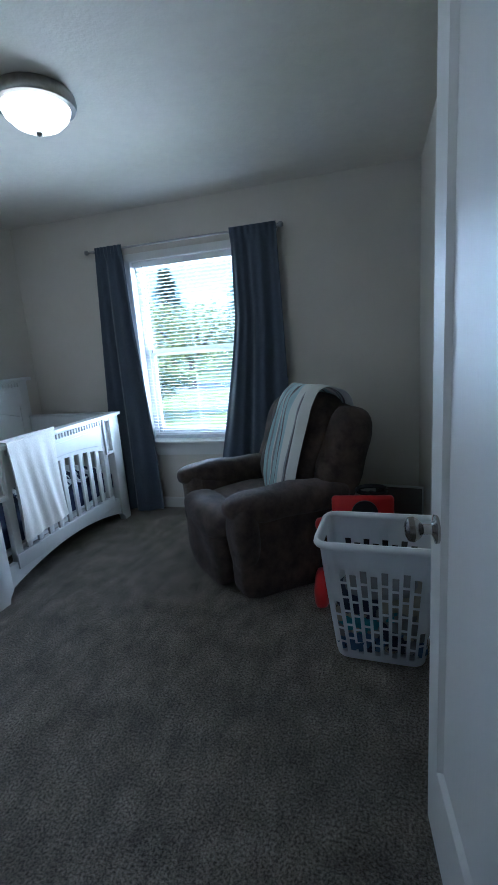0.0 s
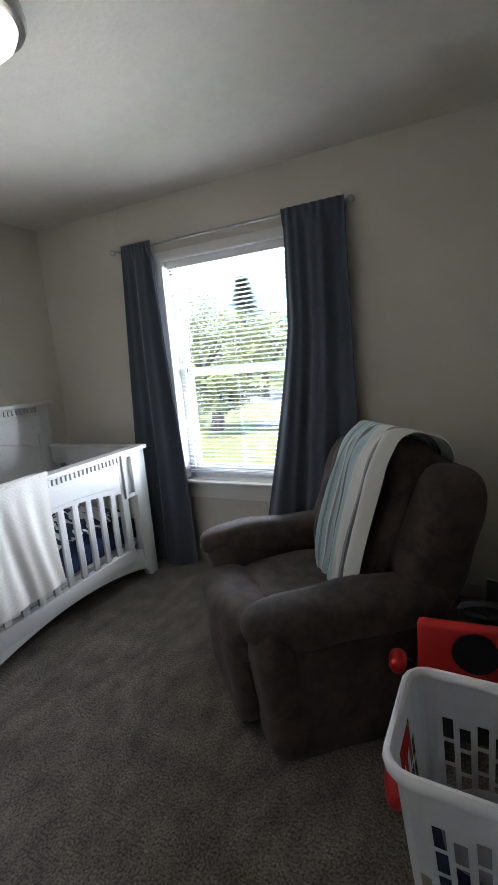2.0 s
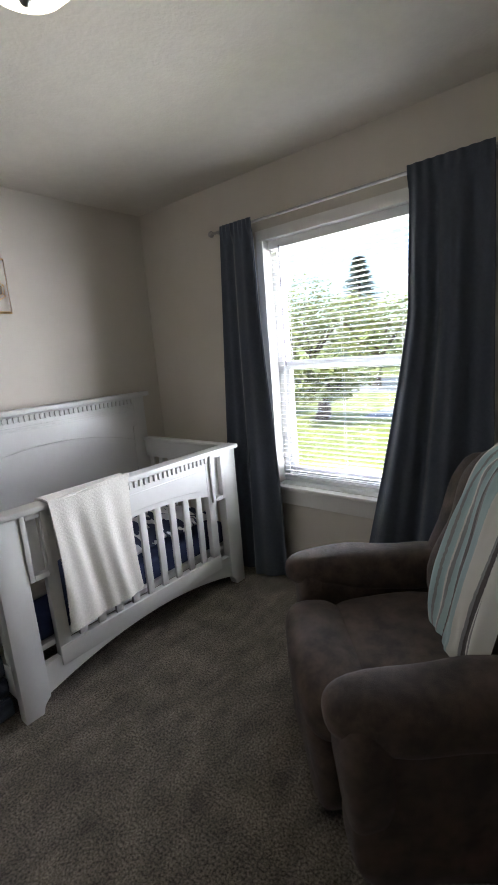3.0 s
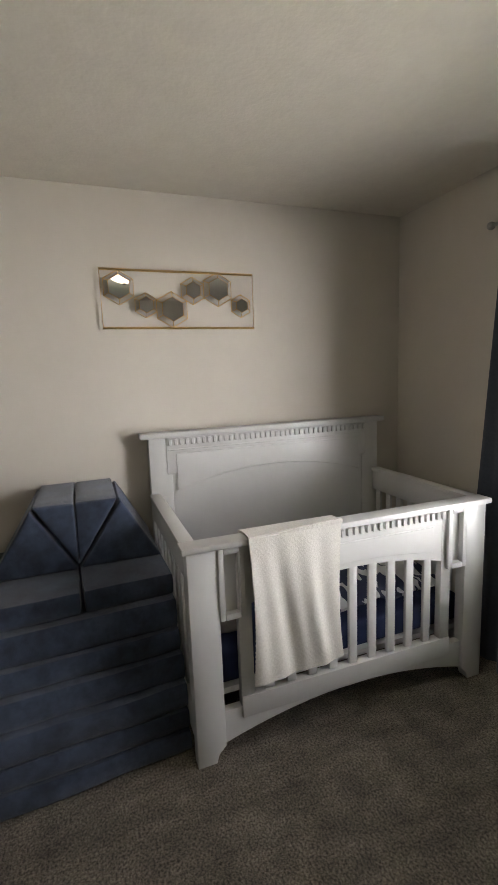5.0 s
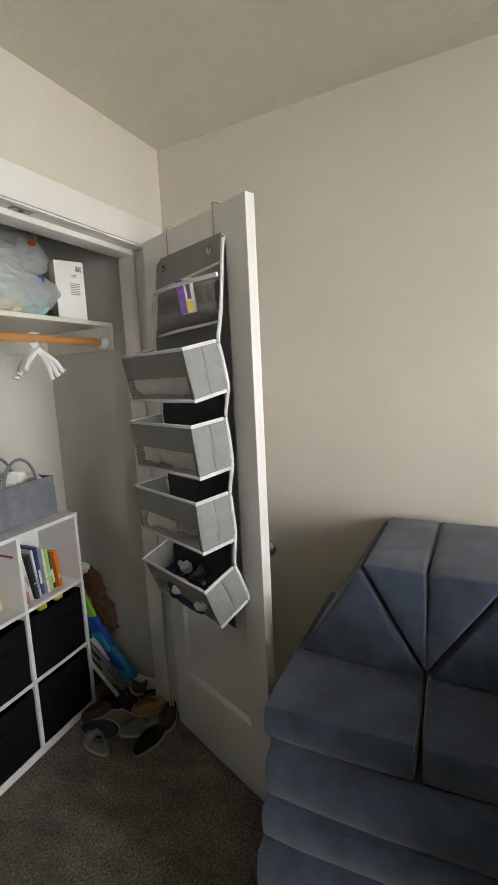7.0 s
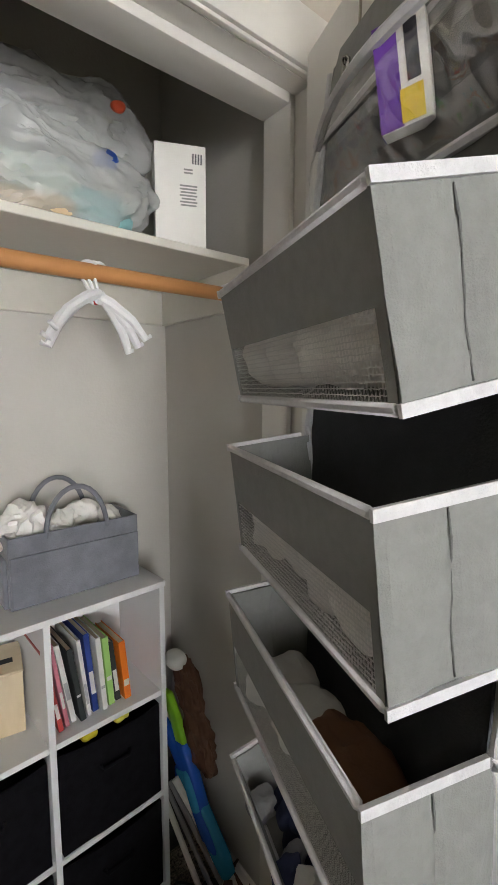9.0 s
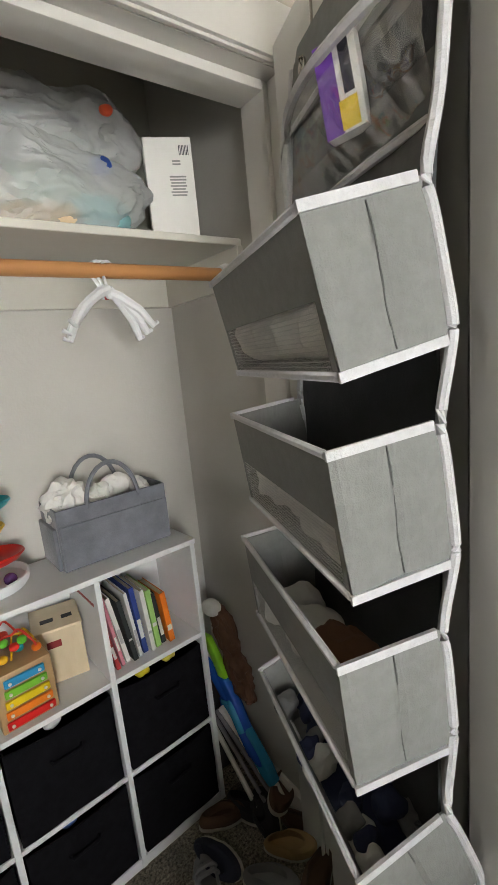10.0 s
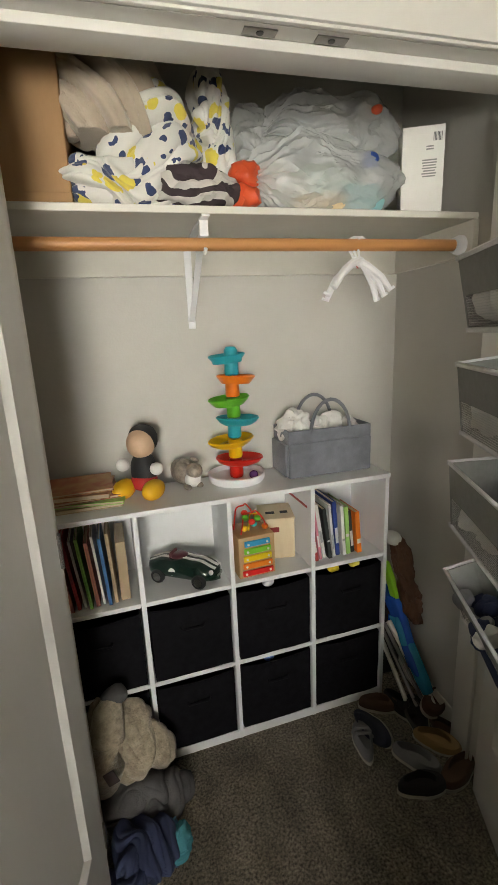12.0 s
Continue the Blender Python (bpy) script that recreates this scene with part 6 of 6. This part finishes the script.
# ball drop tower
TOWC = {"teal": (0.02, 0.36, 0.42), "orange": (0.85, 0.20, 0.02), "green": (0.12, 0.48, 0.04), "yellow": (0.85, 0.50, 0.02), "red": (0.70, 0.03, 0.02)}
TOWM = {k: col("toy_" + k, c, 0.3) for k, c in TOWC.items()}
tw = thing("ball_drop_tower", "stacked coloured plastic ball drop tower with white base", "toy", pose(0.785, -0.530, CZ, 0, 0, 20) @ Matrix.Diagonal((1.16, 1.16, 1.09, 1)))
part("base_tray", lathe([(0.001, 0.0), (0.080, 0.0), (0.086, 0.008), (0.088, 0.026), (0.084, 0.028), (0.080, 0.012), (0.001, 0.010)], n=36), WPLAST, tw, "white round base")
zt = 0.012
for k, c in enumerate(("red", "yellow", "teal", "green", "orange", "teal")):
    dx = 0.022 * (1 if k % 2 else -1)
    part("stem", lathe([(0.019, zt), (0.021, zt + 0.006), (0.020, zt + 0.062)], n=20), TOWM[c], tw, c + " stem")
    rr = 0.078 - 0.004 * k
    b = lathe([(0.021, 0.044), (0.045, 0.040), (rr - 0.010, 0.050), (rr, 0.062), (rr - 0.003, 0.066), (rr - 0.014, 0.056), (0.045, 0.047), (0.021, 0.050)], (0, 0, 0), 32, cap=False)
    for v in b.verts:
        v.co.x = v.co.x * 1.0 + dx * 0.45
        v.co.y *= 0.78
    shape(b, Matrix.Translation((0, 0, zt)) @ pose(0, 0, 0, 0, 4 * (1 if k % 2 else -1), 0))
    part("swirl_dish", b, TOWM[c], tw, c + " dish")
    zt += 0.066
part("cap", lathe([(0.020, zt - 0.004), (0.020, zt + 0.010), (0.014, zt + 0.020), (0.001, zt + 0.022)], n=20), TOWM["teal"], tw, "teal cap")
solo("toy_ball", pillow((0, 0, 0), (0.016, 0.016, 0.016), 2, 6), col("purple_clear", (0.10, 0.04, 0.16), 0.15), "small purple ball in the tower base", "ball", pose(0.735, -0.478, CZ + 0.028))

# diaper caddy
FELT = surf("grey_felt", (0.205, 0.215, 0.245), (0.15, 0.158, 0.182), 16, 0.95, 0.3, 300, sheen=0.2, big=0.06)
cd = thing("diaper_caddy", "grey felt diaper caddy with two arched handles", "caddy", pose(0.452, -0.545, CZ, 0, 0, 2))
b = bmesh.new()
W, DD, HH, tk = 0.160, 0.080, 0.172, 0.005
for a in ((-W, W, DD - tk, DD), (-W, W, -DD, -DD + tk), (-W, -W + tk, -DD + tk, DD - tk), (W - tk, W, -DD + tk, DD - tk)):
    boxin(b, a[0], a[1], a[2], a[3], 0, HH, 0.002, 1)
boxin(b, -W + tk, W - tk, -DD + tk, DD - tk, 0, 0.005)
part("body", b, FELT, cd)
part("front_pocket", box(-W + 0.002, W - 0.002, DD, DD + 0.006, 0.004, HH - 0.045, 0.002, 1), FELT, cd)
part("end_pocket", box(W, W + 0.012, -DD + 0.01, DD - 0.01, 0.004, HH - 0.05, 0.004, 2), FELT, cd)
for y in (-DD + 0.012, DD - 0.004):
    part("handle", tube([(0.075 * math.cos(a), y, HH - 0.015 + 0.115 * math.sin(a)) for a in [math.pi * k / 14 for k in range(15)]], 0.0065, 8), FELT, cd)
part("divider", box(0.0, 0.004, -DD + tk, DD - tk, 0.005, HH - 0.02), FELT, cd)
for k, (x, y, z, h, mt, lab, tilt) in enumerate(((0.092, 0.0, 0.172, (0.060, 0.050, 0.062), DIAPERW, "white diapers stuffed upright in the caddy", 14), (0.045, 0.02, 0.165, (0.03, 0.03, 0.045), NAPPY, "white tissue in the caddy", -20), (-0.050, -0.01, 0.165, (0.046, 0.022, 0.050), WCARD, "white wipes packet in the caddy", 4), (-0.115, 0.01, 0.155, (0.028, 0.040, 0.035), NAPPY, "white cloth in the caddy", 10))):
    solo("caddy_item", folds((0, 0, h[2]), h, 160 + k, 4, 0.28, 4, 0.12), mt, lab, "baby supplies", pose(0.452 + x, -0.545 + y, CZ + z - h[2], 0, tilt, 0))

# ---------------------------------------------------------------- in the open cubes
def cubex(k):
    return CX0 + k * CP + TT


TZ = ZR[2] + 0.0005
# a row of books in the cube beside the wall
x = cubex(1) - TT - 0.018
for k, (w, h, t, c, lean) in enumerate(((0.17, 0.225, 0.012, "red", 9), (0.16, 0.225, 0.010, "pink", 8), (0.17, 0.215, 0.013, "white", 9), (0.15, 0.20, 0.014, "black", 8), (0.15, 0.21, 0.010, "white", 6), (0.16, 0.215, 0.015, "navy", 5), (0.15, 0.20, 0.013, "white", 4), (0.15, 0.19, 0.016, "lime", 4), (0.14, 0.17, 0.014, "black", 6), (0.14, 0.165, 0.018, "orange", 5))):
    bq = book("book", "upright children's book with a " + c + " spine", w, h, t, BC6[c], ASKEW @ pose(x - t / 2, CFY - 0.030 - 0.006 * (k % 3), TZ + 0.002, 0, lean, 0), "books in the right cube")
    part("spine_label", box(-t / 2 + 0.002, t / 2 - 0.002, 0.0006, 0.0012, h * (0.16 + 0.07 * (k % 4)), h * (0.34 + 0.09 * (k % 3))), BC6["white" if c != "white" else "grey"], bq, "printed spine label", False)
    x -= t + 0.006
# the cube by the jamb, fuller
x = cubex(4) - TT - 0.012
for k, (w, h, t, c, lean) in enumerate(((0.19, 0.24, 0.010, "green", 7), (0.20, 0.25, 0.012, "olive", 8), (0.18, 0.24, 0.008, "tan", 8), (0.18, 0.22, 0.014, "rose", 7), (0.20, 0.25, 0.010, "red", 6), (0.18, 0.23, 0.008, "white", 6), (0.19, 0.24, 0.010, "green", 5), (0.17, 0.22, 0.012, "rose", 4), (0.19, 0.235, 0.008, "white", 4), (0.18, 0.23, 0.010, "blue", 3), (0.18, 0.24, 0.010, "tan", 2), (0.17, 0.20, 0.030, "tan", 0))):
    book("book", "upright picture book with a " + c + " spine", w, h, t, BC6[c], ASKEW @ pose(x - t / 2, CFY - 0.025 - 0.008 * (k % 3), TZ + 0.002, 0, lean, 0), "books in the left cube")
    x -= t + 0.009

# dark green toy racing car
GRN = surf("racing_green", (0.006, 0.022, 0.016), (0.005, 0.018, 0.013), 5, 0.15, coat=0.6)
car = thing("toy_race_car", "dark green toy racing car with white stripes", "toy car", pose(1.003, -0.455, TZ, 0, 0, -34) @ Matrix.Scale(1.20, 4))


def carbody(u, v):
    """u along the car, v round its section."""
    s = 2 * u - 1
    half = 0.046 * (1 - abs(s) ** 5) ** 0.6 + 0.001
    top = 0.030 + 0.020 * math.exp(-((s - 0.0) / 0.42) ** 2) + 0.012 * math.exp(-((abs(s) - 0.55) / 0.22) ** 2) - 0.012 * abs(s) ** 3
    a = 2 * math.pi * v
    cx, sz = math.cos(a), math.sin(a)
    return (0.112 * s, half * math.copysign(abs(cx) ** 0.7, cx), 0.034 + (top * 0.75 if sz > 0 else 0.020) * math.copysign(abs(sz) ** 0.75, sz))


b = grid(36, 28, carbody)
bmesh.ops.remove_doubles(b, verts=list(b.verts), dist=0.0004)
part("body", b, GRN, car)
for s in (-0.011, 0.011):
    part("stripe", grid(30, 1, lambda u, v: (0.104 * (2 * u - 1), s + (v - 0.5) * 0.012, carbody(0.036 + u * 0.928, 0.25)[2] - abs(s) * 0.06 + 0.0012), 0.0006), NAPPY, car, "white racing stripe")
part("cockpit", pillow((0.012, 0, 0.068), (0.024, 0.024, 0.010), 2.4, 6), col("maroon", (0.10, 0.02, 0.03), 0.4), car, "maroon cockpit")
part("seat_back", box(0.030, 0.036, -0.020, 0.020, 0.062, 0.082, 0.003), col("maroon_seat", (0.10, 0.02, 0.03), 0.5), car)
for sx in (-0.066, 0.062):
    for sy in (-1, 1):
        wh = part("wheel", lathe([(0.005, -0.008), (0.018, -0.008), (0.021, -0.004), (0.021, 0.004), (0.018, 0.008), (0.005, 0.008)], (sx, sy * 0.044, 0.021), 22, "y"), BLKP, car, "black tyre")
        part("hub", lathe([(0.001, sy * 0.0085), (0.012, sy * 0.0085), (0.013, sy * 0.004)], (sx, sy * 0.044, 0.021), 18, "y"), STEEL, wh, "silver hub")
for sy in (-1, 1):
    part("roundel", lathe([(0.001, sy * 0.0465), (0.011, sy * 0.0465), (0.011, sy * 0.044)], (0.015, 0, 0.040), 20, "y"), NAPPY, car, "white roundel")
    part("headlight", pillow((-0.096, sy * 0.026, 0.044), (0.007, 0.008, 0.007), 2, 6), NAPPY, car, "round headlight")
part("grille", box(-0.1135, -0.107, -0.015, 0.015, 0.027, 0.036, 0.003), STEEL, car)

# wooden activity cube with xylophone and bead maze
BEECH = surf("beech_wood", (0.50, 0.33, 0.17), (0.42, 0.27, 0.13), 10, 0.45, 0.05, 60, stretch=(1, 1, 0.2))
ac = thing("activity_cube", "wooden activity cube with rainbow xylophone and bead maze", "toy", pose(0.765, -0.445, TZ, 0, 0, 6))
part("case", box(-0.066, 0.066, -0.066, 0.060, 0.0, 0.150, 0.003), BEECH, ac)
for k, c in enumerate(((0.70, 0.02, 0.02), (0.85, 0.22, 0.02), (0.85, 0.62, 0.02), (0.20, 0.55, 0.05), (0.03, 0.32, 0.62))):
    w = 0.056 - 0.0025 * k
    bar = part("xylophone_bar", box(-w, w, 0.062, 0.070, 0.010 + 0.027 * k, 0.030 + 0.027 * k, 0.002, 1), col("bar_" + "abcde"[k], c, 0.3), ac, "coloured metal bar")
    for s in (-1, 1):
        part("peg", lathe([(0.001, 0.074), (0.004, 0.073), (0.004, 0.069)], (s * (w - 0.012), 0, 0.020 + 0.027 * k), 10, "y"), NAPPY, bar, "white peg")
for k, (x0, x1, y, h, c) in enumerate(((-0.05, 0.045, 0.02, 0.075, "red"), (-0.03, 0.055, -0.03, 0.085, "red"), (-0.055, 0.01, 0.0, 0.06, "yellow"))):
    part("bead_wire", tube([(x0 + (x1 - x0) * t / 16, y + 0.012 * math.sin(t * 0.9), 0.150 + h * math.sin(math.pi * t / 16) ** 0.6) for t in range(17)], 0.0028, 6), TOWM[c], ac, c + " bead wire")
for k, (x, y, z, c) in enumerate(((0.03, 0.025, 0.168, "yellow"), (0.0, 0.02, 0.185, "red"), (-0.02, 0.02, 0.195, "green"), (0.012, -0.02, 0.205, "red"), (-0.035, -0.02, 0.185, "orange"), (-0.012, 0.005, 0.170, "teal"), (-0.048, 0.02, 0.160, "orange"), (0.02, 0.01, 0.200, "green"))):
    part("bead", pillow((x, y, z), (0.012, 0.012, 0.010), 2.2, 6), TOWM[c], ac, c + " bead")
sb = thing("shape_sorter", "pale wooden shape sorter box", "toy", pose(0.645, -0.535, TZ, 0, 0, -8))
PINE = surf("pale_pine", (0.66, 0.55, 0.38), (0.58, 0.47, 0.31), 10, 0.5, 0.05, 60, stretch=(1, 1, 0.2))
part("case", box(-0.062, 0.062, -0.055, 0.058, 0.0, 0.155, 0.002), PINE, sb)
part("lid", shape(box(-0.064, 0.064, -0.058, 0.060, 0.0, 0.008, 0.002), Matrix.Translation((0, 0, 0.158)) @ pose(0, 0, 0, -6)), PINE, sb)
# the lid has no holes: black plates paint the dark of its openings
for x, w in ((-0.03, 0.014), (0.022, 0.017)):
    part("cutout", shape(box(x - w, x + w, 0.005, 0.022, 0.0076, 0.0088), Matrix.Translation((0, 0, 0.158)) @ pose(0, 0, 0, -6)), BLKP, sb, "black plate drawn for the dark of a hole", False)
part("cutout", box(-0.005, 0.032, 0.0575, 0.0586, 0.105, 0.125), col("cut_red", (0.25, 0.02, 0.02)), sb, "red shape cutout", False)

# ---------------------------------------------------------------- leaning in the corner
SUEDE = surf("brown_leather", (0.13, 0.060, 0.032), (0.085, 0.038, 0.020), 12, 0.7, 0.3, 120)
solo("brown_bag", folds((0, 0, 0.17), (0.030, 0.050, 0.175), 15, 3, 0.26, 5, 0.04), SUEDE, "brown soft bag slumped against the closet wall", "bag", pose(0.142, -0.355, 0.325, 26, 0, 0))
solo("crate", box(-0.06, 0.06, -0.06, 0.08, 0, 0.330, 0.006), BLKP, "dark plastic crate under the bag", "crate", pose(0.180, -0.565, 0.0))
# rounded white lump stands in for the small strap loop on the bag
solo("hat", pillow((0, 0, 0), (0.030, 0.040, 0.026), 2.4, 8), NAPPY, "white soft lump for the brown bag's strap loop", "hat", pose(0.160, -0.505, 0.625))
LIME = col("lime_plastic", (0.28, 0.62, 0.03), 0.3)
BLU = col("blue_toy_plastic", (0.02, 0.11, 0.50), 0.25)
AQUA = col("aqua_toy_plastic", (0.03, 0.28, 0.50), 0.25)


def blaster(foot, head, c1, c2, c3, label):
    """A toy blaster stood on its nose: flat shell, side tank, trigger loop, stock and grip."""
    a = Vector(head) - Vector(foot)
    g = thing("water_blaster", label, "toy", Matrix.Translation(foot) @ a.to_track_quat("Z", "Y").to_matrix().to_4x4())
    L = a.length
    part("shell", prism([(-0.016, 0.0), (0.016, 0.0), (0.030, 0.10 * L), (0.034, 0.45 * L), (0.026, 0.62 * L), (-0.020, 0.66 * L), (-0.032, 0.40 * L), (-0.026, 0.10 * L)], "x", -0.017, 0.017, 0.008, 3), c1, g)
    part("side_tank", pillow((0.012, 0.006, 0.30 * L), (0.016, 0.020, 0.16 * L), 2.8, 8), c2, g)
    part("nozzle", tube([(0, 0, -0.05), (0, 0, 0.02)], [0.010, 0.014], 12), NAPPY, g, "white nozzle")
    part("stock", prism([(-0.014, 0.60 * L), (0.024, 0.58 * L), (0.030, 0.80 * L), (0.020, 0.96 * L), (-0.022, 1.0 * L), (-0.010, 0.80 * L)], "x", -0.012, 0.012, 0.006, 3), c3, g)
    part("trigger_loop", tube([(0, -0.030 - 0.028 * math.sin(math.pi * k / 8), L * (0.46 + 0.20 * k / 8)) for k in range(9)], 0.006, 8), c3, g)
    for z in (0.20, 0.40):
        part("screw_cap", lathe([(0.001, 0.019), (0.006, 0.019), (0.007, 0.014)], (0, 0.004, z * L), 12, "x"), BLKP, g, "dark screw cap")


blaster((0.150, -0.245, 0.10), (0.200, -0.545, 0.44), AQUA, BLU, BLU, "blue plastic water blaster leaning in the corner")
blaster((0.165, -0.320, 0.16), (0.185, -0.530, 0.53), BLU, AQUA, LIME, "blue and lime plastic water blaster leaning in the corner")
for k, (y, s) in enumerate(((-0.215, 0.011), (-0.235, 0.008), (-0.255, 0.007), (-0.275, 0.009))):
    solo("toy_pole", tube([(0.115 + 0.030 * k, y, 0.012), (0.210 + 0.006 * k, y - 0.22, 0.30 - 0.02 * k)], s, 8), (NAPPY, CL[0], CL[0], NAPPY)[k], ("pale", "grey", "grey", "white")[k] + " plastic toy pole leaning against the cubes", "toy")


def shoe(m, upper, sole, label, length=0.13, kind="slip", group="shoes on the closet floor"):
    """A small child's shoe: welted sole, rounded upper with an open throat and insole."""
    s = thing("shoe", label, "shoe", m, group)
    L2, W2 = length / 2, length * 0.21

    def outline(t, k=1.0):
        a = 2 * math.pi * t
        y = math.cos(a)
        return (W2 * k * math.sin(a) * (1.0 + 0.12 * y) * (1 - 0.1 * (y < -0.2)), L2 * k * y)
    n = 24
    b = bmesh.new()
    prismin(b, [outline(i / n, 1.04) for i in range(n)], "z", 0, 0.011)
    part("sole", b, sole, s, "pale rubber sole")
    b = bmesh.new()
    rings = []
    hts = ((0.012, 1.0), (0.030, 1.02), (0.045, 0.92), (0.050, 0.70))
    for z, k in hts:
        r = []
        for i in range(n):
            x, y = outline(i / n, k)
            zz = z * (1.0 if y < 0.2 * L2 else 1.0 - 0.25 * (y / L2))
            r.append(b.verts.new((x, y - (0.12 * L2 if k < 0.8 else 0), zz)))
        rings.append(r)
    for A, B in zip(rings, rings[1:]):
        for i in range(n):
            b.faces.new((A[i], A[(i + 1) % n], B[(i + 1) % n], B[i]))
    inner = [b.verts.new((v.co.x * 0.94, v.co.y, 0.018)) for v in rings[-1]]
    for i in range(n):
        b.faces.new((rings[-1][i], rings[-1][(i + 1) % n], inner[(i + 1) % n], inner[i]))
    b.faces.new(inner)
    part("upper", b, upper, s)
    if kind == "strap":
        for y in (0.30, 0.02):
            part("strap", tube([(-W2, y * L2, 0.030), (-W2 * 0.6, y * L2, 0.052), (W2 * 0.6, y * L2, 0.052), (W2, y * L2, 0.030)], 0.007, 6), CL[0], s, "grey strap")
    return s


UB, UN, UBR, UT, UG = (col("shoe_" + n, c, 0.8, bump=0.3, bscale=300) for n, c in (("black", (0.020, 0.020, 0.022)), ("navy", (0.03, 0.035, 0.06)), ("brown", (0.10, 0.055, 0.035)), ("tan", (0.34, 0.22, 0.10)), ("grey", (0.22, 0.22, 0.23))))
SOLE = col("rubber_sole", (0.50, 0.47, 0.41), 0.7)
for x, y, z, rx, ry, rz, up, kd, L3, lab in (
        (0.358, 0.012, 0.001, 0, 0, 82, UB, "slip", 0.140, "black child's slip-on shoe with a pale sole"),
        (0.215, 0.005, 0.001, 0, 0, -70, UBR, "slip", 0.145, "brown child's shoe with a pale sole"),
        (0.228, -0.092, 0.030, 0, 14, 48, UT, "slip", 0.135, "tan child's shoe lying on other shoes"),
        (0.322, -0.072, 0.001, 0, 0, 42, UG, "slip", 0.140, "grey child's shoe lying on the carpet"),
        (0.395, -0.215, 0.024, 0, 52, 14, UN, "slip", 0.145, "navy child's shoe tipped on its side"),
        (0.460, -0.185, 0.001, 0, 0, 168, UG, "strap", 0.135, "grey strapped child's sandal"),
        (0.215, -0.215, 0.012, 0, -22, 160, UB, "slip", 0.165, "black child's boot on the shoe heap"),
        (0.145, -0.225, 0.050, 12, -20, -60, UBR, "slip", 0.160, "brown child's shoe on top of the heap"),
        (0.325, -0.315, 0.001, 0, 0, 70, UBR, "slip", 0.130, "dark brown child's shoe beside the cubes"),
        (0.250, -0.285, 0.001, 0, 0, 20, UB, "slip", 0.130, "black child's shoe beside the cubes"),
        (0.150, -0.110, 0.012, 0, 25, 15, UBR, "slip", 0.150, "dark child's shoe leaning on the jamb")):
    shoe(pose(x - 0.018, y - 0.018, z, rx, ry, rz), up, SOLE, lab, L3 * 1.15, kd)

# ---------------------------------------------------------------- clothes heap beside the jamb
SHER = surf("tan_sherpa", (0.40, 0.335, 0.25), (0.24, 0.20, 0.145), 45, 0.95, 1.0, 130, sheen=0.3)
GRYJ = surf("grey_fleece", (0.10, 0.098, 0.10), (0.07, 0.068, 0.07), 24, 0.95, 0.4, 250)
jk = thing("fleece_jacket", "tan sherpa jacket with grey lining heaped against the cubes", "jacket", pose(1.25, -0.20, 0) @ Matrix.Diagonal((1.08, 1.0, 0.91, 1.0)))


def slump(bm, h, lean, narrow=0.5):
    """Draws a heap in towards its top and leans it over."""
    for v in bm.verts:
        k = max(0.0, v.co.z / h)
        v.co.x = v.co.x * (1 - narrow * k) + lean * k
        v.co.y *= 1 - 0.4 * k
    return bm


part("body", shape(slump(drape((0, 0, 0.15), (0.125, 0.075, 0.15), 21, 0.10, 0.034, (1.0, 0, 0.55)), 0.30, 0.055, 0.42), pose(-0.035, -0.055, 0.085, 8, 0, 0)), SHER, jk)
part("sleeve", shape(tube([(0.075, -0.01, 0.06), (0.060, 0.02, 0.16), (0.045, 0.015, 0.26), (0.036, -0.02, 0.335), (0.020, -0.045, 0.368)], [0.050, 0.056, 0.050, 0.040, 0.022], 16), pose(-0.005, -0.02, 0.06)), SHER, jk)
part("cuff", crumple((0.012, -0.068, 0.428), (0.034, 0.030, 0.024), 61, 0.3, 20, 3), GRYJ, jk, "dark grey cuff")
part("lining", shape(slump(drape((0, 0, 0.06), (0.145, 0.09, 0.065), 22, 0.080, 0.026, (0.5, 0, 1.0)), 0.14, 0.02, 0.3), pose(-0.045, 0.005, 0)), GRYJ, jk, "dark grey fleece lining")
part("woven_label", shape(box(-0.016, 0.016, -0.002, 0.002, -0.02, 0.02, 0.001, 1), pose(0.035, 0.050, 0.225, 20, 25, 0)), col("label_brown", (0.05, 0.03, 0.03)), jk, "dark woven label", False)
solo("clothing", drape((0, 0, 0.04), (0.09, 0.08, 0.045), 23, 0.050, 0.022, (1.0, 0.6, 0.2)), CL[2], "black crumpled clothing on the carpet", "clothing", pose(1.215, -0.055, 0.0))
solo("clothing", folds((0, 0, 0.02), (0.030, 0.030, 0.025), 24, 3, 0.4, 4, 0.05), col("light_blue_cloth", (0.12, 0.28, 0.50), 0.9), "light blue crumpled clothing on the carpet", "clothing", pose(1.150, -0.115, 0.0))
solo("clothing", folds((0, 0, 0.02), (0.045, 0.05, 0.028), 25, 3, 0.4, 4, 0.05), CL[4], "teal crumpled clothing on the carpet", "clothing", pose(1.125, -0.060, 0.0))
solo("clothing", drape((0, 0, 0.03), (0.06, 0.05, 0.030), 26, 0.040, 0.016), CL[2], "navy crumpled clothing by the jamb", "clothing", pose(1.255, 0.010, 0.0))
